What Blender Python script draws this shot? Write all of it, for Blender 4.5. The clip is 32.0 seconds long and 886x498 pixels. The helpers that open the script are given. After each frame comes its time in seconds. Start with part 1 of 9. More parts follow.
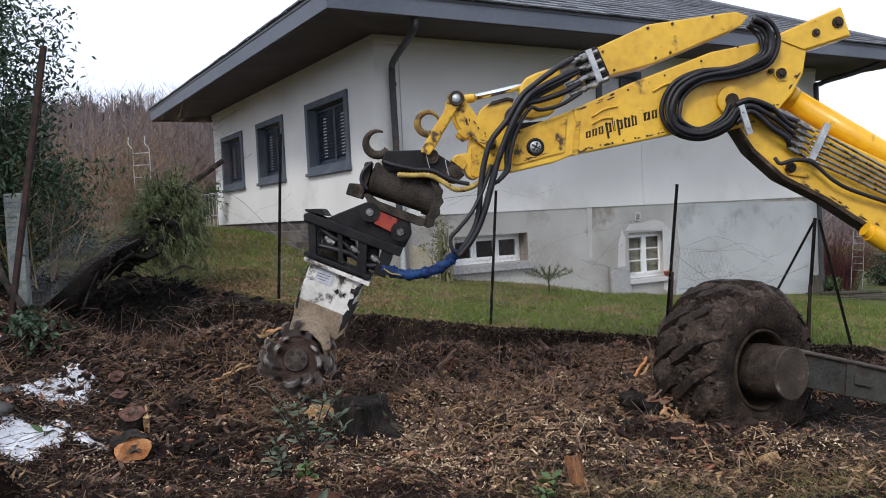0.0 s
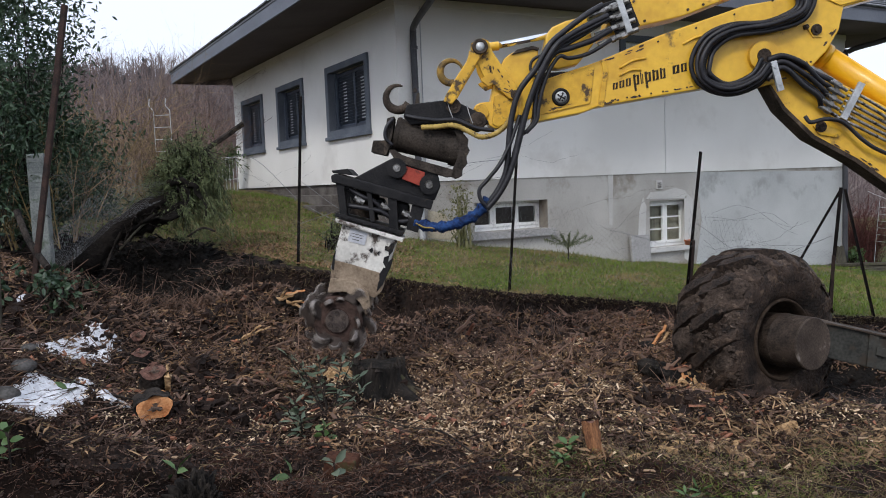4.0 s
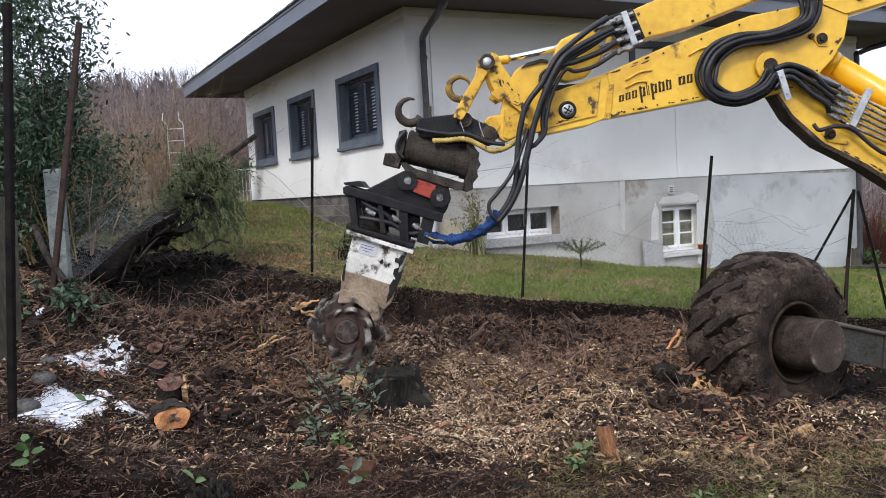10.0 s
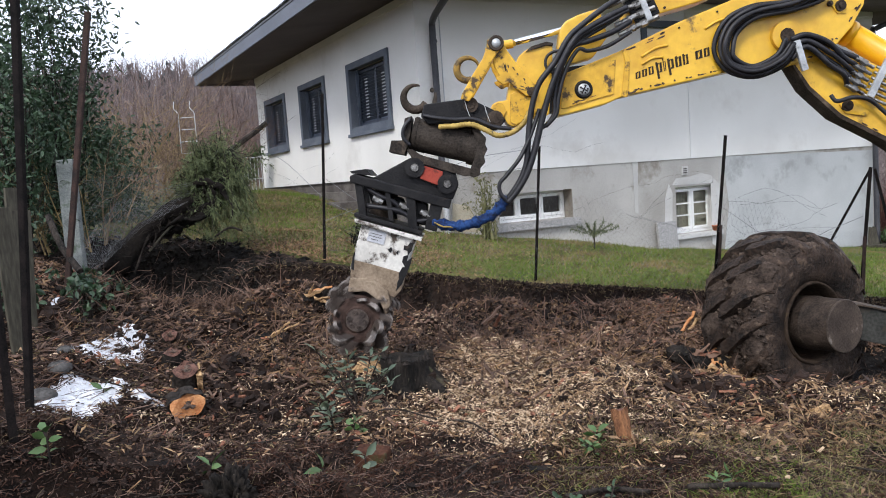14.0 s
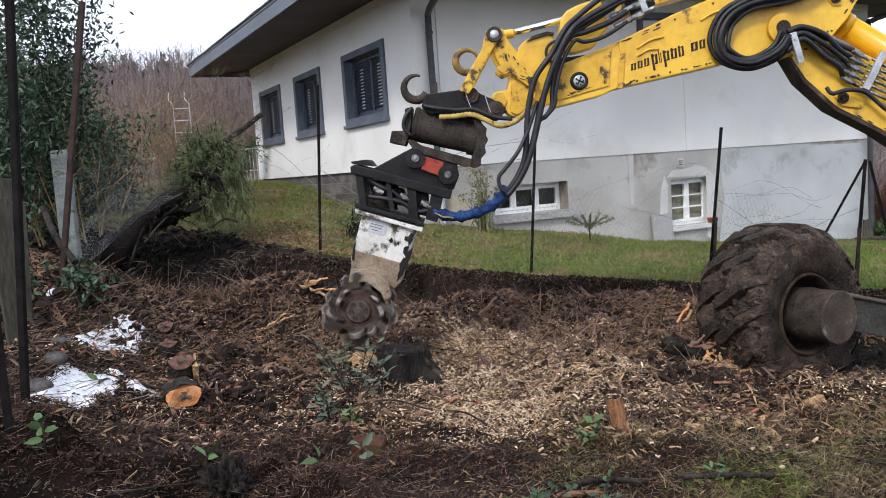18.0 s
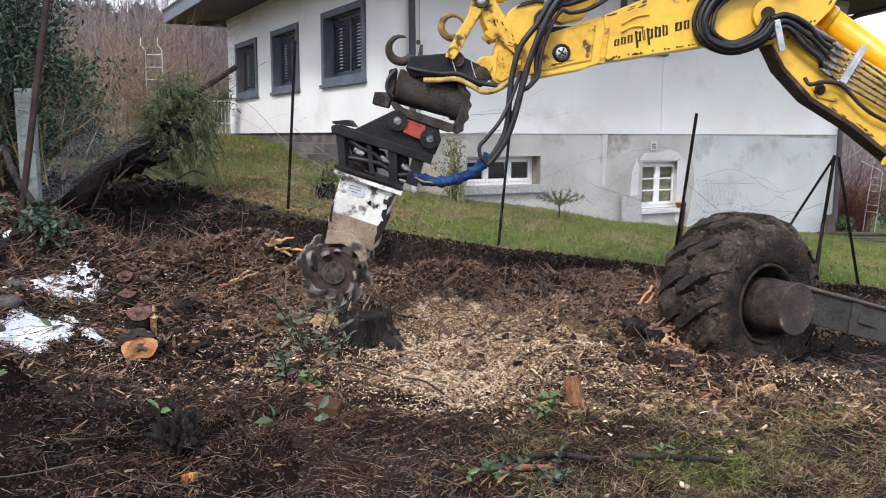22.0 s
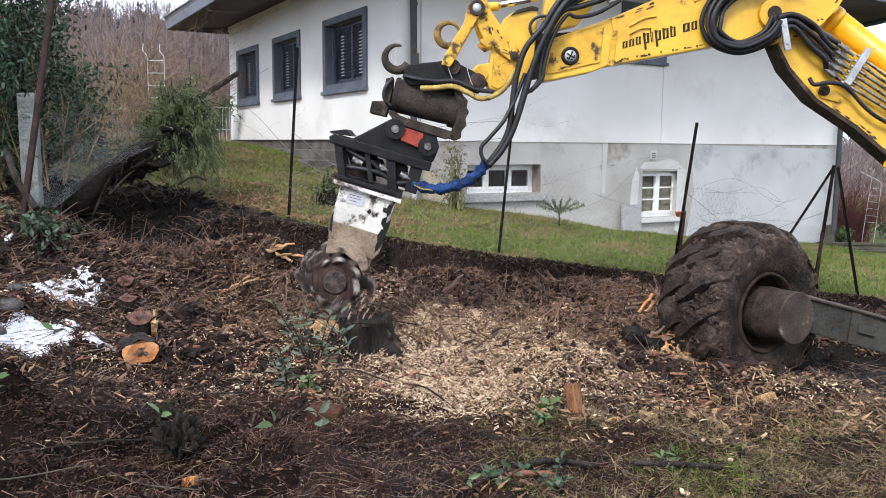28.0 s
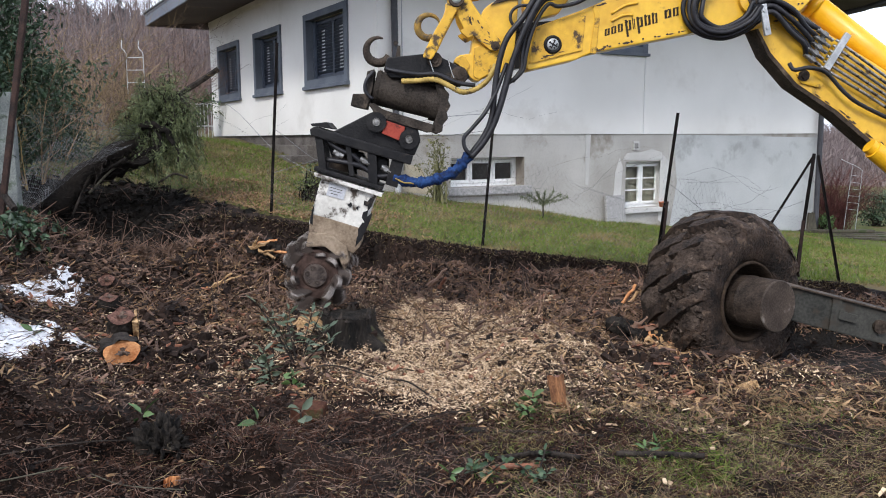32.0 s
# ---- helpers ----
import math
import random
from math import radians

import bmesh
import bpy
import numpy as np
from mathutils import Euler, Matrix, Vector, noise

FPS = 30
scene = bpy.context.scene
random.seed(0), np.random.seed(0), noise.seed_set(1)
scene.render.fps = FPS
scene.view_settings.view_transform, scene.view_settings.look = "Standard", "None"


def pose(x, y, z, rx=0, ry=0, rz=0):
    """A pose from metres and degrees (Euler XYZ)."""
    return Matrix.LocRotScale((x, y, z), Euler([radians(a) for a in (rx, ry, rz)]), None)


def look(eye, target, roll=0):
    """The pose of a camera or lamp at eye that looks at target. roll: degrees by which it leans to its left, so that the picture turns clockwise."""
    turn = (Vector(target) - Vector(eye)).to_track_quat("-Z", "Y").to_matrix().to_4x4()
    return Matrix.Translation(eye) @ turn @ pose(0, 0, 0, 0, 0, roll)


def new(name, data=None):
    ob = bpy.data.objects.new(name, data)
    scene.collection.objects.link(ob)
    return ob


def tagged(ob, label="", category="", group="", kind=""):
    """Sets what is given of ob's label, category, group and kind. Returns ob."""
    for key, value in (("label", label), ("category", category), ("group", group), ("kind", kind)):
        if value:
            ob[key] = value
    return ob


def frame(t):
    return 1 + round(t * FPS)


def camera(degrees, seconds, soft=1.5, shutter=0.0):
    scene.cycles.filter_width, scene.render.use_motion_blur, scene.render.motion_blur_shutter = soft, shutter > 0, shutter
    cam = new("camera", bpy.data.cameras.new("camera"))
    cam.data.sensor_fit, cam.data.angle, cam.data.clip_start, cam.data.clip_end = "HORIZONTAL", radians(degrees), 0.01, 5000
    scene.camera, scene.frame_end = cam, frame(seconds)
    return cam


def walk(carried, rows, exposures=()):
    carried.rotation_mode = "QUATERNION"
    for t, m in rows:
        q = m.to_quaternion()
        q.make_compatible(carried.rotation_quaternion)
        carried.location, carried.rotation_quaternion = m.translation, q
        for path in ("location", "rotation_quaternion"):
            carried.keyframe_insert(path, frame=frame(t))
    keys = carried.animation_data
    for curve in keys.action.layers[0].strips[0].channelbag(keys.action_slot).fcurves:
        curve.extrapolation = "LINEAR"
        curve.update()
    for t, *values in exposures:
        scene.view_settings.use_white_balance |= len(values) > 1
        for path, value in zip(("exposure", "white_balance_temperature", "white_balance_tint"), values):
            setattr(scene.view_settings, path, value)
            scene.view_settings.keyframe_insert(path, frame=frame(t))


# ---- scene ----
import itertools

cam = camera(57.5, 32.0, soft=1.0, shutter=0.4)
PATH = [
    (0, (0.194, -0.185, 1.703), (1.203, 1.54, 1.62), -2.82),
    (0.5, (0.197, -0.181, 1.696), (1.196, 1.549, 1.598), -2.82),
    (1, (0.199, -0.18, 1.693), (1.192, 1.552, 1.587), -2.72),
    (1.5, (0.193, -0.172, 1.693), (1.181, 1.564, 1.579), -2.52),
    (2, (0.19, -0.17, 1.691), (1.169, 1.57, 1.572), -2.62),
    (2.5, (0.189, -0.167, 1.687), (1.162, 1.576, 1.556), -2.32),
    (3, (0.187, -0.159, 1.681), (1.151, 1.587, 1.538), -2.22),
    (3.5, (0.195, -0.16, 1.684), (1.155, 1.587, 1.529), -2.22),
    (5.5, (0.199, -0.166, 1.681), (1.18, 1.568, 1.498), -2.12),
    (6, (0.196, -0.164, 1.676), (1.173, 1.57, 1.481), -2.02),
    (6.5, (0.2, -0.164, 1.678), (1.172, 1.572, 1.477), -2.02),
    (7, (0.201, -0.169, 1.681), (1.172, 1.568, 1.477), -2.02),
    (7.5, (0.197, -0.172, 1.684), (1.168, 1.564, 1.477), -2.12),
    (8, (0.203, -0.173, 1.685), (1.169, 1.566, 1.481), -2.62),
    (8.5, (0.211, -0.185, 1.686), (1.171, 1.564, 1.537), -3.52),
    (9, (0.21, -0.186, 1.679), (1.153, 1.572, 1.532), -3.72),
    (9.5, (0.201, -0.197, 1.684), (1.139, 1.563, 1.536), -3.62),
    (10, (0.181, -0.198, 1.686), (1.118, 1.563, 1.545), -3.12),
    (10.5, (0.182, -0.196, 1.684), (1.109, 1.571, 1.546), -3.32),
    (11, (0.176, -0.194, 1.682), (1.105, 1.572, 1.544), -3.22),
    (11.5, (0.173, -0.189, 1.681), (1.1, 1.578, 1.54), -3.22),
    (12, (0.172, -0.188, 1.678), (1.095, 1.58, 1.531), -3.32),
    (12.5, (0.184, -0.187, 1.682), (1.1, 1.584, 1.526), -3.62),
    (13, (0.195, -0.185, 1.68), (1.108, 1.588, 1.523), -3.72),
    (13.5, (0.203, -0.181, 1.674), (1.112, 1.593, 1.51), -3.92),
    (14, (0.202, -0.185, 1.676), (1.106, 1.59, 1.501), -4.02),
    (14.5, (0.196, -0.188, 1.677), (1.105, 1.584, 1.497), -3.92),
    (16.5, (0.205, -0.184, 1.672), (1.113, 1.587, 1.481), -4.02),
    (17, (0.201, -0.186, 1.672), (1.108, 1.585, 1.477), -3.92),
    (17.5, (0.199, -0.188, 1.675), (1.11, 1.581, 1.481), -4.02),
    (18, (0.194, -0.183, 1.669), (1.107, 1.586, 1.474), -3.92),
    (18.5, (0.206, -0.186, 1.673), (1.123, 1.58, 1.472), -3.72),
    (19, (0.214, -0.178, 1.671), (1.139, 1.584, 1.469), -3.62),
    (19.5, (0.202, -0.178, 1.674), (1.123, 1.584, 1.465), -3.22),
    (20, (0.198, -0.182, 1.674), (1.104, 1.588, 1.458), -3.12),
    (20.5, (0.202, -0.175, 1.67), (1.105, 1.596, 1.449), -2.92),
    (21, (0.207, -0.173, 1.67), (1.107, 1.599, 1.444), -2.82),
    (21.5, (0.211, -0.169, 1.666), (1.138, 1.586, 1.423), -2.12),
    (22, (0.212, -0.157, 1.667), (1.187, 1.567, 1.391), 0.08),
    (22.5, (0.215, -0.177, 1.68), (1.221, 1.536, 1.453), 0.48),
    (23, (0.214, -0.153, 1.66), (1.204, 1.567, 1.417), 0.48),
    (23.5, (0.216, -0.147, 1.653), (1.19, 1.581, 1.394), 0.88),
    (24, (0.196, -0.158, 1.661), (1.165, 1.573, 1.408), 1.08),
    (24.5, (0.19, -0.158, 1.654), (1.155, 1.574, 1.389), 0.88),
    (25, (0.191, -0.15, 1.652), (1.137, 1.59, 1.373), 0.88),
    (25.5, (0.205, -0.144, 1.652), (1.142, 1.601, 1.367), 0.78),
    (27.5, (0.183, -0.167, 1.661), (1.155, 1.562, 1.405), 0.48),
    (28, (0.191, -0.163, 1.656), (1.17, 1.563, 1.4), 0.48),
    (28.5, (0.192, -0.165, 1.657), (1.173, 1.556, 1.39), 0.68),
    (29, (0.194, -0.164, 1.657), (1.18, 1.555, 1.387), 0.58),
    (29.5, (0.198, -0.154, 1.653), (1.184, 1.564, 1.379), 0.28),
    (30, (0.203, -0.155, 1.654), (1.187, 1.564, 1.377), 0.28),
    (30.5, (0.204, -0.154, 1.654), (1.19, 1.563, 1.376), 0.28),
    (31, (0.212, -0.154, 1.65), (1.201, 1.561, 1.366), 0.18),
    (31.5, (0.216, -0.157, 1.653), (1.21, 1.555, 1.37), -0.02),
    (32, (0.225, -0.171, 1.66), (1.231, 1.536, 1.388), -0.32),
]
walk(cam, [(t, look(eye, target, roll)) for t, eye, target, roll in PATH],
     [(t, stops, 6410, 10) for t, stops in ((0, 0.28), (3.5, 0.18), (6, 0.26), (7, 0.5), (9, 0.64), (13, 0.71), (18, 0.66), (21, 0.66), (22, 0.92), (23, 0.64), (24, 0.98), (25, 0.93), (27.5, 1), (29, 1.02), (30, 1.09), (31, 1.10), (32, 0.72))])

# ---- light: bright overcast winter sky ----
world = bpy.data.worlds.new("overcast_sky")
scene.world = world
world.use_nodes = True
wn = world.node_tree
sky = wn.nodes.new("ShaderNodeTexSky")
sky.sky_type, sky.sun_disc = "NISHITA", False
sky.sun_elevation, sky.sun_rotation = radians(42), radians(235)
sky.air_density, sky.dust_density, sky.ozone_density = 1.0, 6.0, 1.0
cloud = wn.nodes.new("ShaderNodeMix")
cloud.data_type = "RGBA"
cloud.inputs["Factor"].default_value = 0.88
cloud.inputs["B"].default_value = (9.0, 9.75, 11.6, 1)
wn.links.new(sky.outputs[0], cloud.inputs["A"])
wn.links.new(cloud.outputs["Result"], wn.nodes["Background"].inputs[0])
wn.nodes["Background"].inputs[1].default_value = 0.105
sun_data = bpy.data.lights.new("sun", "SUN")
sun_data.energy, sun_data.angle, sun_data.color = 1.5, radians(12), (1.0, 0.98, 0.95)
sun = new("sun", sun_data)
sun.matrix_world = look((-10, -7, 11), (0, 0, 0))


# ---- materials ----
def colour(c):
    return (*c, 1.0)


def surface(name, a, b, scale=6.0, fine=45.0, rough=0.7, metal=0.0, bump=0.3, spots=None, amount=0.5, spot_scale=3.0,
            island=0.0, each=0.0, spot_rough=None, stretch=(1, 1, 1), depth=0.02, coat=0.0, world_space=False, spec=None):
    """Two colours mixed by coarse and fine noise, optional stains or wear, and fine relief."""
    m = bpy.data.materials.new(name)
    m.use_nodes = True
    nt = m.node_tree
    n, l = nt.nodes, nt.links
    bsdf = n["Principled BSDF"]
    bsdf.inputs["Roughness"].default_value, bsdf.inputs["Metallic"].default_value = rough, metal
    bsdf.inputs["Coat Weight"].default_value = coat
    bsdf.inputs["Specular IOR Level"].default_value = spec if spec is not None else (0.18 if rough >= 0.6 and metal == 0 else 0.4)
    mp = n.new("ShaderNodeMapping")
    mp.inputs["Scale"].default_value = stretch
    if world_space:
        l.new(n.new("ShaderNodeNewGeometry").outputs["Position"], mp.inputs["Vector"])
    else:
        l.new(n.new("ShaderNodeTexCoord").outputs["Object"], mp.inputs["Vector"])
    coarse, grain = n.new("ShaderNodeTexNoise"), n.new("ShaderNodeTexNoise")
    coarse.inputs["Scale"].default_value, grain.inputs["Scale"].default_value = scale, fine
    coarse.inputs["Detail"].default_value, grain.inputs["Detail"].default_value = 5, 4
    for t in (coarse, grain):
        l.new(mp.outputs[0], t.inputs["Vector"])
    add = n.new("ShaderNodeMath")
    add.operation = "MULTIPLY_ADD"
    l.new(grain.outputs["Fac"], add.inputs[0])
    add.inputs[1].default_value = 0.6
    l.new(coarse.outputs["Fac"], add.inputs[2])
    ramp = n.new("ShaderNodeMapRange")
    ramp.inputs["From Min"].default_value, ramp.inputs["From Max"].default_value = 0.62, 0.98
    l.new(add.outputs[0], ramp.inputs["Value"])
    value = ramp.outputs[0]
    if island or each:
        if island:
            rnd = n.new("ShaderNodeNewGeometry").outputs["Random Per Island"]
        else:
            rnd = n.new("ShaderNodeObjectInfo").outputs["Random"]
        mixv = n.new("ShaderNodeMix")
        mixv.inputs["Factor"].default_value = island or each
        l.new(value, mixv.inputs["A"])
        l.new(rnd, mixv.inputs["B"])
        value = mixv.outputs["Result"]
    mix = n.new("ShaderNodeMix")
    mix.data_type = "RGBA"
    mix.inputs["A"].default_value, mix.inputs["B"].default_value = colour(a), colour(b)
    l.new(value, mix.inputs["Factor"])
    out = mix.outputs["Result"]
    if spots:
        sp = n.new("ShaderNodeTexNoise")
        sp.inputs["Scale"].default_value, sp.inputs["Detail"].default_value = spot_scale, 7
        sp.inputs["Roughness"].default_value = 0.65
        l.new(mp.outputs[0], sp.inputs["Vector"])
        cut = n.new("ShaderNodeMapRange")
        edge = 0.70 - 0.35 * amount
        cut.inputs["From Min"].default_value, cut.inputs["From Max"].default_value = edge, edge + 0.09
        l.new(sp.outputs["Fac"], cut.inputs["Value"])
        over = n.new("ShaderNodeMix")
        over.data_type = "RGBA"
        l.new(cut.outputs[0], over.inputs["Factor"])
        l.new(out, over.inputs["A"])
        over.inputs["B"].default_value = colour(spots)
        out = over.outputs["Result"]
        if spot_rough is not None:
            rr = n.new("ShaderNodeMapRange")
            rr.inputs["To Min"].default_value, rr.inputs["To Max"].default_value = rough, spot_rough
            l.new(cut.outputs[0], rr.inputs["Value"])
            l.new(rr.outputs[0], bsdf.inputs["Roughness"])
    l.new(out, bsdf.inputs["Base Color"])
    if bump:
        bp = n.new("ShaderNodeBump")
        bp.inputs["Strength"].default_value, bp.inputs["Distance"].default_value = bump, depth
        l.new(add.outputs[0], bp.inputs["Height"])
        l.new(bp.outputs[0], bsdf.inputs["Normal"])
    return m


SOIL = surface("wet_soil", (0.003, 0.0018, 0.0012), (0.024, 0.0135, 0.009), 2.2, 30, 0.75, spec=0.15, bump=1.0, depth=0.04, spots=(0.045, 0.025, 0.016), amount=0.33, spot_scale=9)
HUMUS = surface("damp_dark_humus", (0.002, 0.0012, 0.0009), (0.012, 0.0072, 0.0052), 3, 40, 0.95, bump=1.0, depth=0.03, spec=0.05, spots=(0.022, 0.013, 0.009), amount=0.3, spot_scale=12)
TURF = surface("turf", (0.035, 0.050, 0.010), (0.095, 0.105, 0.026), 0.9, 22, 0.9, bump=0.8, depth=0.03, spots=(0.13, 0.095, 0.045), amount=0.52, spot_scale=1.3)
GRASS = surface("grass_blade", (0.055, 0.105, 0.012), (0.17, 0.215, 0.042), 0.8, 8, 0.6, bump=0, island=0.6, spots=(0.21, 0.165, 0.07), amount=0.5, spot_scale=1.3)
DEADLEAF = surface("russet_dead_leaf", (0.09, 0.055, 0.03), (0.34, 0.21, 0.115), 5, 30, 0.8, bump=0.1, island=0.8)
DRY = surface("dry_grass", (0.07, 0.052, 0.028), (0.32, 0.25, 0.13), 4, 30, 0.7, bump=0, island=0.8)
MULCH = surface("shredded_bark", (0.003, 0.0019, 0.0014), (0.100, 0.061, 0.044), 5, 60, 0.55, bump=0.3, island=0.85, spec=0.2)
STUMPBARK = surface("black_stump_bark", (0.003, 0.0028, 0.0025), (0.026, 0.021, 0.017), 9, 60, 0.9, bump=1.0, depth=0.03, stretch=(1, 1, 0.3), spots=(0.10, 0.085, 0.055), amount=0.22, spot_scale=34)
MOSSBARK = surface("mossy_root_bark", (0.014, 0.012, 0.008), (0.075, 0.062, 0.040), 12, 60, 0.9, bump=0.8, spots=(0.06, 0.065, 0.025), amount=0.35, spot_scale=13)
SAWDUST = surface("sawdust_litter", (0.36, 0.235, 0.135), (0.74, 0.54, 0.35), 9, 70, 0.9, bump=1.0, depth=0.03, spots=(0.16, 0.095, 0.055), amount=0.30, spot_scale=7)
SHRED = surface("curled_wood_strip", (0.035, 0.021, 0.012), (0.44, 0.29, 0.165), 5, 60, 0.75, bump=0.3, island=0.85)
TANCHIP = surface("wood_shred", (0.020, 0.011, 0.0065), (0.28, 0.17, 0.092), 5, 60, 0.7, bump=0.2, island=0.9)
PALECHIP = surface("fresh_wood_chip", (0.15, 0.080, 0.042), (0.86, 0.67, 0.46), 9, 60, 0.8, bump=0.2, island=0.75)
CLOD = surface("dark_soil_clod", (0.003, 0.0018, 0.0013), (0.030, 0.0165, 0.011), 9, 60, 0.75, bump=0.8, depth=0.02, island=0.6)
TWIG = surface("twig", (0.005, 0.003, 0.0024), (0.24, 0.150, 0.110), 12, 80, 0.55, bump=0.2, island=0.85, spec=0.25)
NEEDLE = surface("needle_litter", (0.003, 0.0017, 0.0012), (0.074, 0.034, 0.021), 8, 60, 0.8, bump=0.2, island=0.85)
TORNBARK = surface("torn_bark", (0.003, 0.0020, 0.0015), (0.21, 0.128, 0.090), 5, 60, 0.55, bump=0.4, island=0.9, spec=0.2)
TILTMUD = surface("greasy_mud_on_steel", (0.014, 0.011, 0.009), (0.060, 0.048, 0.038), 6, 60, 0.7, bump=0.5, spots=(0.10, 0.075, 0.055), amount=0.28, spot_scale=8)
STRAWTURF = surface("dead_winter_turf", (0.050, 0.042, 0.018), (0.17, 0.130, 0.062), 2.2, 22, 0.9, bump=0.8, depth=0.03, spots=(0.06, 0.075, 0.02), amount=0.5, spot_scale=2.5)
REDCUT = surface("dull_red_cut", (0.11, 0.045, 0.028), (0.30, 0.135, 0.082), 12, 90, 0.75, bump=0.3, spots=(0.04, 0.018, 0.012), amount=0.5, spot_scale=13)
YELLOWTWIG = surface("yellow_whip", (0.12, 0.085, 0.04), (0.30, 0.22, 0.10), 2, 20, 0.8, bump=0, island=0.7)
SNOW = surface("old_snow", (0.52, 0.53, 0.56), (0.78, 0.79, 0.82), 14, 90, 0.6, bump=0.7, spots=(0.30, 0.27, 0.24), amount=0.25, spot_scale=20)
STUCCO = surface("white_stucco", (0.69, 0.675, 0.64), (0.78, 0.765, 0.73), 0.7, 120, 0.9, bump=0.16, depth=0.006, spots=(0.64, 0.62, 0.58), amount=0.42, spot_scale=0.45, world_space=True)
PLINTH = surface("patched_cement_render", (0.30, 0.285, 0.26), (0.47, 0.455, 0.425), 0.9, 60, 0.92, bump=0.25, depth=0.008, spots=(0.25, 0.225, 0.19), amount=0.48, spot_scale=0.8, world_space=True)
PATCH = surface("pale_new_render", (0.45, 0.44, 0.42), (0.58, 0.57, 0.55), 1.5, 60, 0.9, bump=0.15, depth=0.006, world_space=True)
BASE = surface("dark_base_course", (0.07, 0.06, 0.055), (0.16, 0.145, 0.13), 3, 40, 0.9, bump=0.3)
SOFFIT = surface("brown_timber_soffit", (0.055, 0.042, 0.042), (0.085, 0.066, 0.064), 1.2, 40, 0.7, bump=0.15)
FASCIA = surface("slate_grey_fascia", (0.075, 0.085, 0.105), (0.11, 0.12, 0.145), 0.8, 30, 0.55, bump=0.08)
SLATE = surface("roof_slate", (0.09, 0.095, 0.105), (0.22, 0.225, 0.24), 5, 40, 0.6, bump=0.4, island=0.7)
STONEFRAME = surface("blue_grey_window_surround", (0.085, 0.10, 0.125), (0.14, 0.155, 0.18), 2, 60, 0.7, bump=0.12)
REVEAL = surface("slate_blue_reveal", (0.075, 0.09, 0.12), (0.13, 0.15, 0.185), 3, 60, 0.6, bump=0.08)
# pale colour for the light that shows between slats
GAPLIGHT = surface("painted_slat_light", (0.34, 0.35, 0.36), (0.50, 0.51, 0.52), 9, 60, 0.6, bump=0)
BLIND = surface("white_blind", (0.62, 0.64, 0.66), (0.74, 0.75, 0.77), 3, 40, 0.7, bump=0.05)
SHUTTER = surface("dark_louvred_shutter", (0.018, 0.026, 0.042), (0.038, 0.050, 0.075), 4, 60, 0.5, bump=0.05)
SLAT = surface("shutter_slat", (0.014, 0.020, 0.031), (0.050, 0.062, 0.085), 3, 40, 0.45, bump=0.05)
PVC = surface("white_window_frame", (0.72, 0.72, 0.70), (0.82, 0.82, 0.80), 3, 60, 0.4, bump=0.02)
SILL = surface("granite_sill", (0.24, 0.235, 0.23), (0.42, 0.41, 0.40), 40, 160, 0.7, bump=0.1)
CURTAIN = surface("yellowed_curtain", (0.26, 0.24, 0.19), (0.42, 0.39, 0.31), 3, 30, 0.9, bump=0.1, stretch=(14, 1, 0.3))
DARKROOM = surface("dim_room_shade", (0.05, 0.043, 0.038), (0.10, 0.085, 0.075), 2, 20, 0.9, bump=0)
PIPE = surface("dark_downpipe", (0.030, 0.030, 0.036), (0.055, 0.055, 0.062), 3, 40, 0.5, bump=0.05)
ZINC = surface("grey_zinc_pipe", (0.38, 0.39, 0.40), (0.52, 0.53, 0.54), 3, 40, 0.5, metal=0.3, bump=0.05)
TERRA = surface("terracotta", (0.38, 0.13, 0.07), (0.55, 0.22, 0.12), 6, 60, 0.8, bump=0.1)
RUST = surface("rusted_post", (0.014, 0.009, 0.008), (0.055, 0.028, 0.021), 9, 90, 0.85, metal=0.2, bump=0.4)
POST = surface("dark_painted_post", (0.004, 0.004, 0.004), (0.017, 0.013, 0.012), 9, 90, 0.8, bump=0.3, spec=0.08)
CONCRETE = surface("weathered_concrete", (0.11, 0.12, 0.115), (0.25, 0.27, 0.255), 5, 70, 0.9, bump=0.4, spots=(0.07, 0.09, 0.06), amount=0.45, spot_scale=5)
WIRE = surface("galvanised_wire", (0.09, 0.09, 0.09), (0.25, 0.25, 0.255), 5, 50, 0.55, metal=0.5, bump=0)
OLDWOOD = surface("mossy_old_plank", (0.03, 0.027, 0.02), (0.10, 0.09, 0.066), 3, 50, 0.9, bump=0.5, stretch=(1, 1, 0.2), spots=(0.045, 0.055, 0.025), amount=0.4)
BARK = surface("dark_bark", (0.006, 0.005, 0.0045), (0.050, 0.040, 0.033), 9, 60, 0.9, bump=1.0, depth=0.03, stretch=(1, 1, 0.3))
HEART = surface("grey_cracked_heartwood", (0.035, 0.024, 0.019), (0.15, 0.105, 0.080), 30, 120, 0.85, bump=0.8)
RUSTWOOD = surface("rust_brown_wood", (0.07, 0.028, 0.013), (0.27, 0.125, 0.055), 8, 70, 0.8, bump=0.7, stretch=(3, 0.6, 3), spots=(0.03, 0.016, 0.010), amount=0.4, spot_scale=12)
DULLCUT = surface("dull_grey_red_cut", (0.055, 0.026, 0.019), (0.20, 0.105, 0.078), 12, 90, 0.8, bump=0.3, spots=(0.03, 0.016, 0.012), amount=0.5, spot_scale=13)
CUT = surface("fresh_orange_cut", (0.34, 0.125, 0.045), (0.60, 0.30, 0.13), 12, 90, 0.75, bump=0.3, spots=(0.22, 0.09, 0.04), amount=0.4, spot_scale=11)
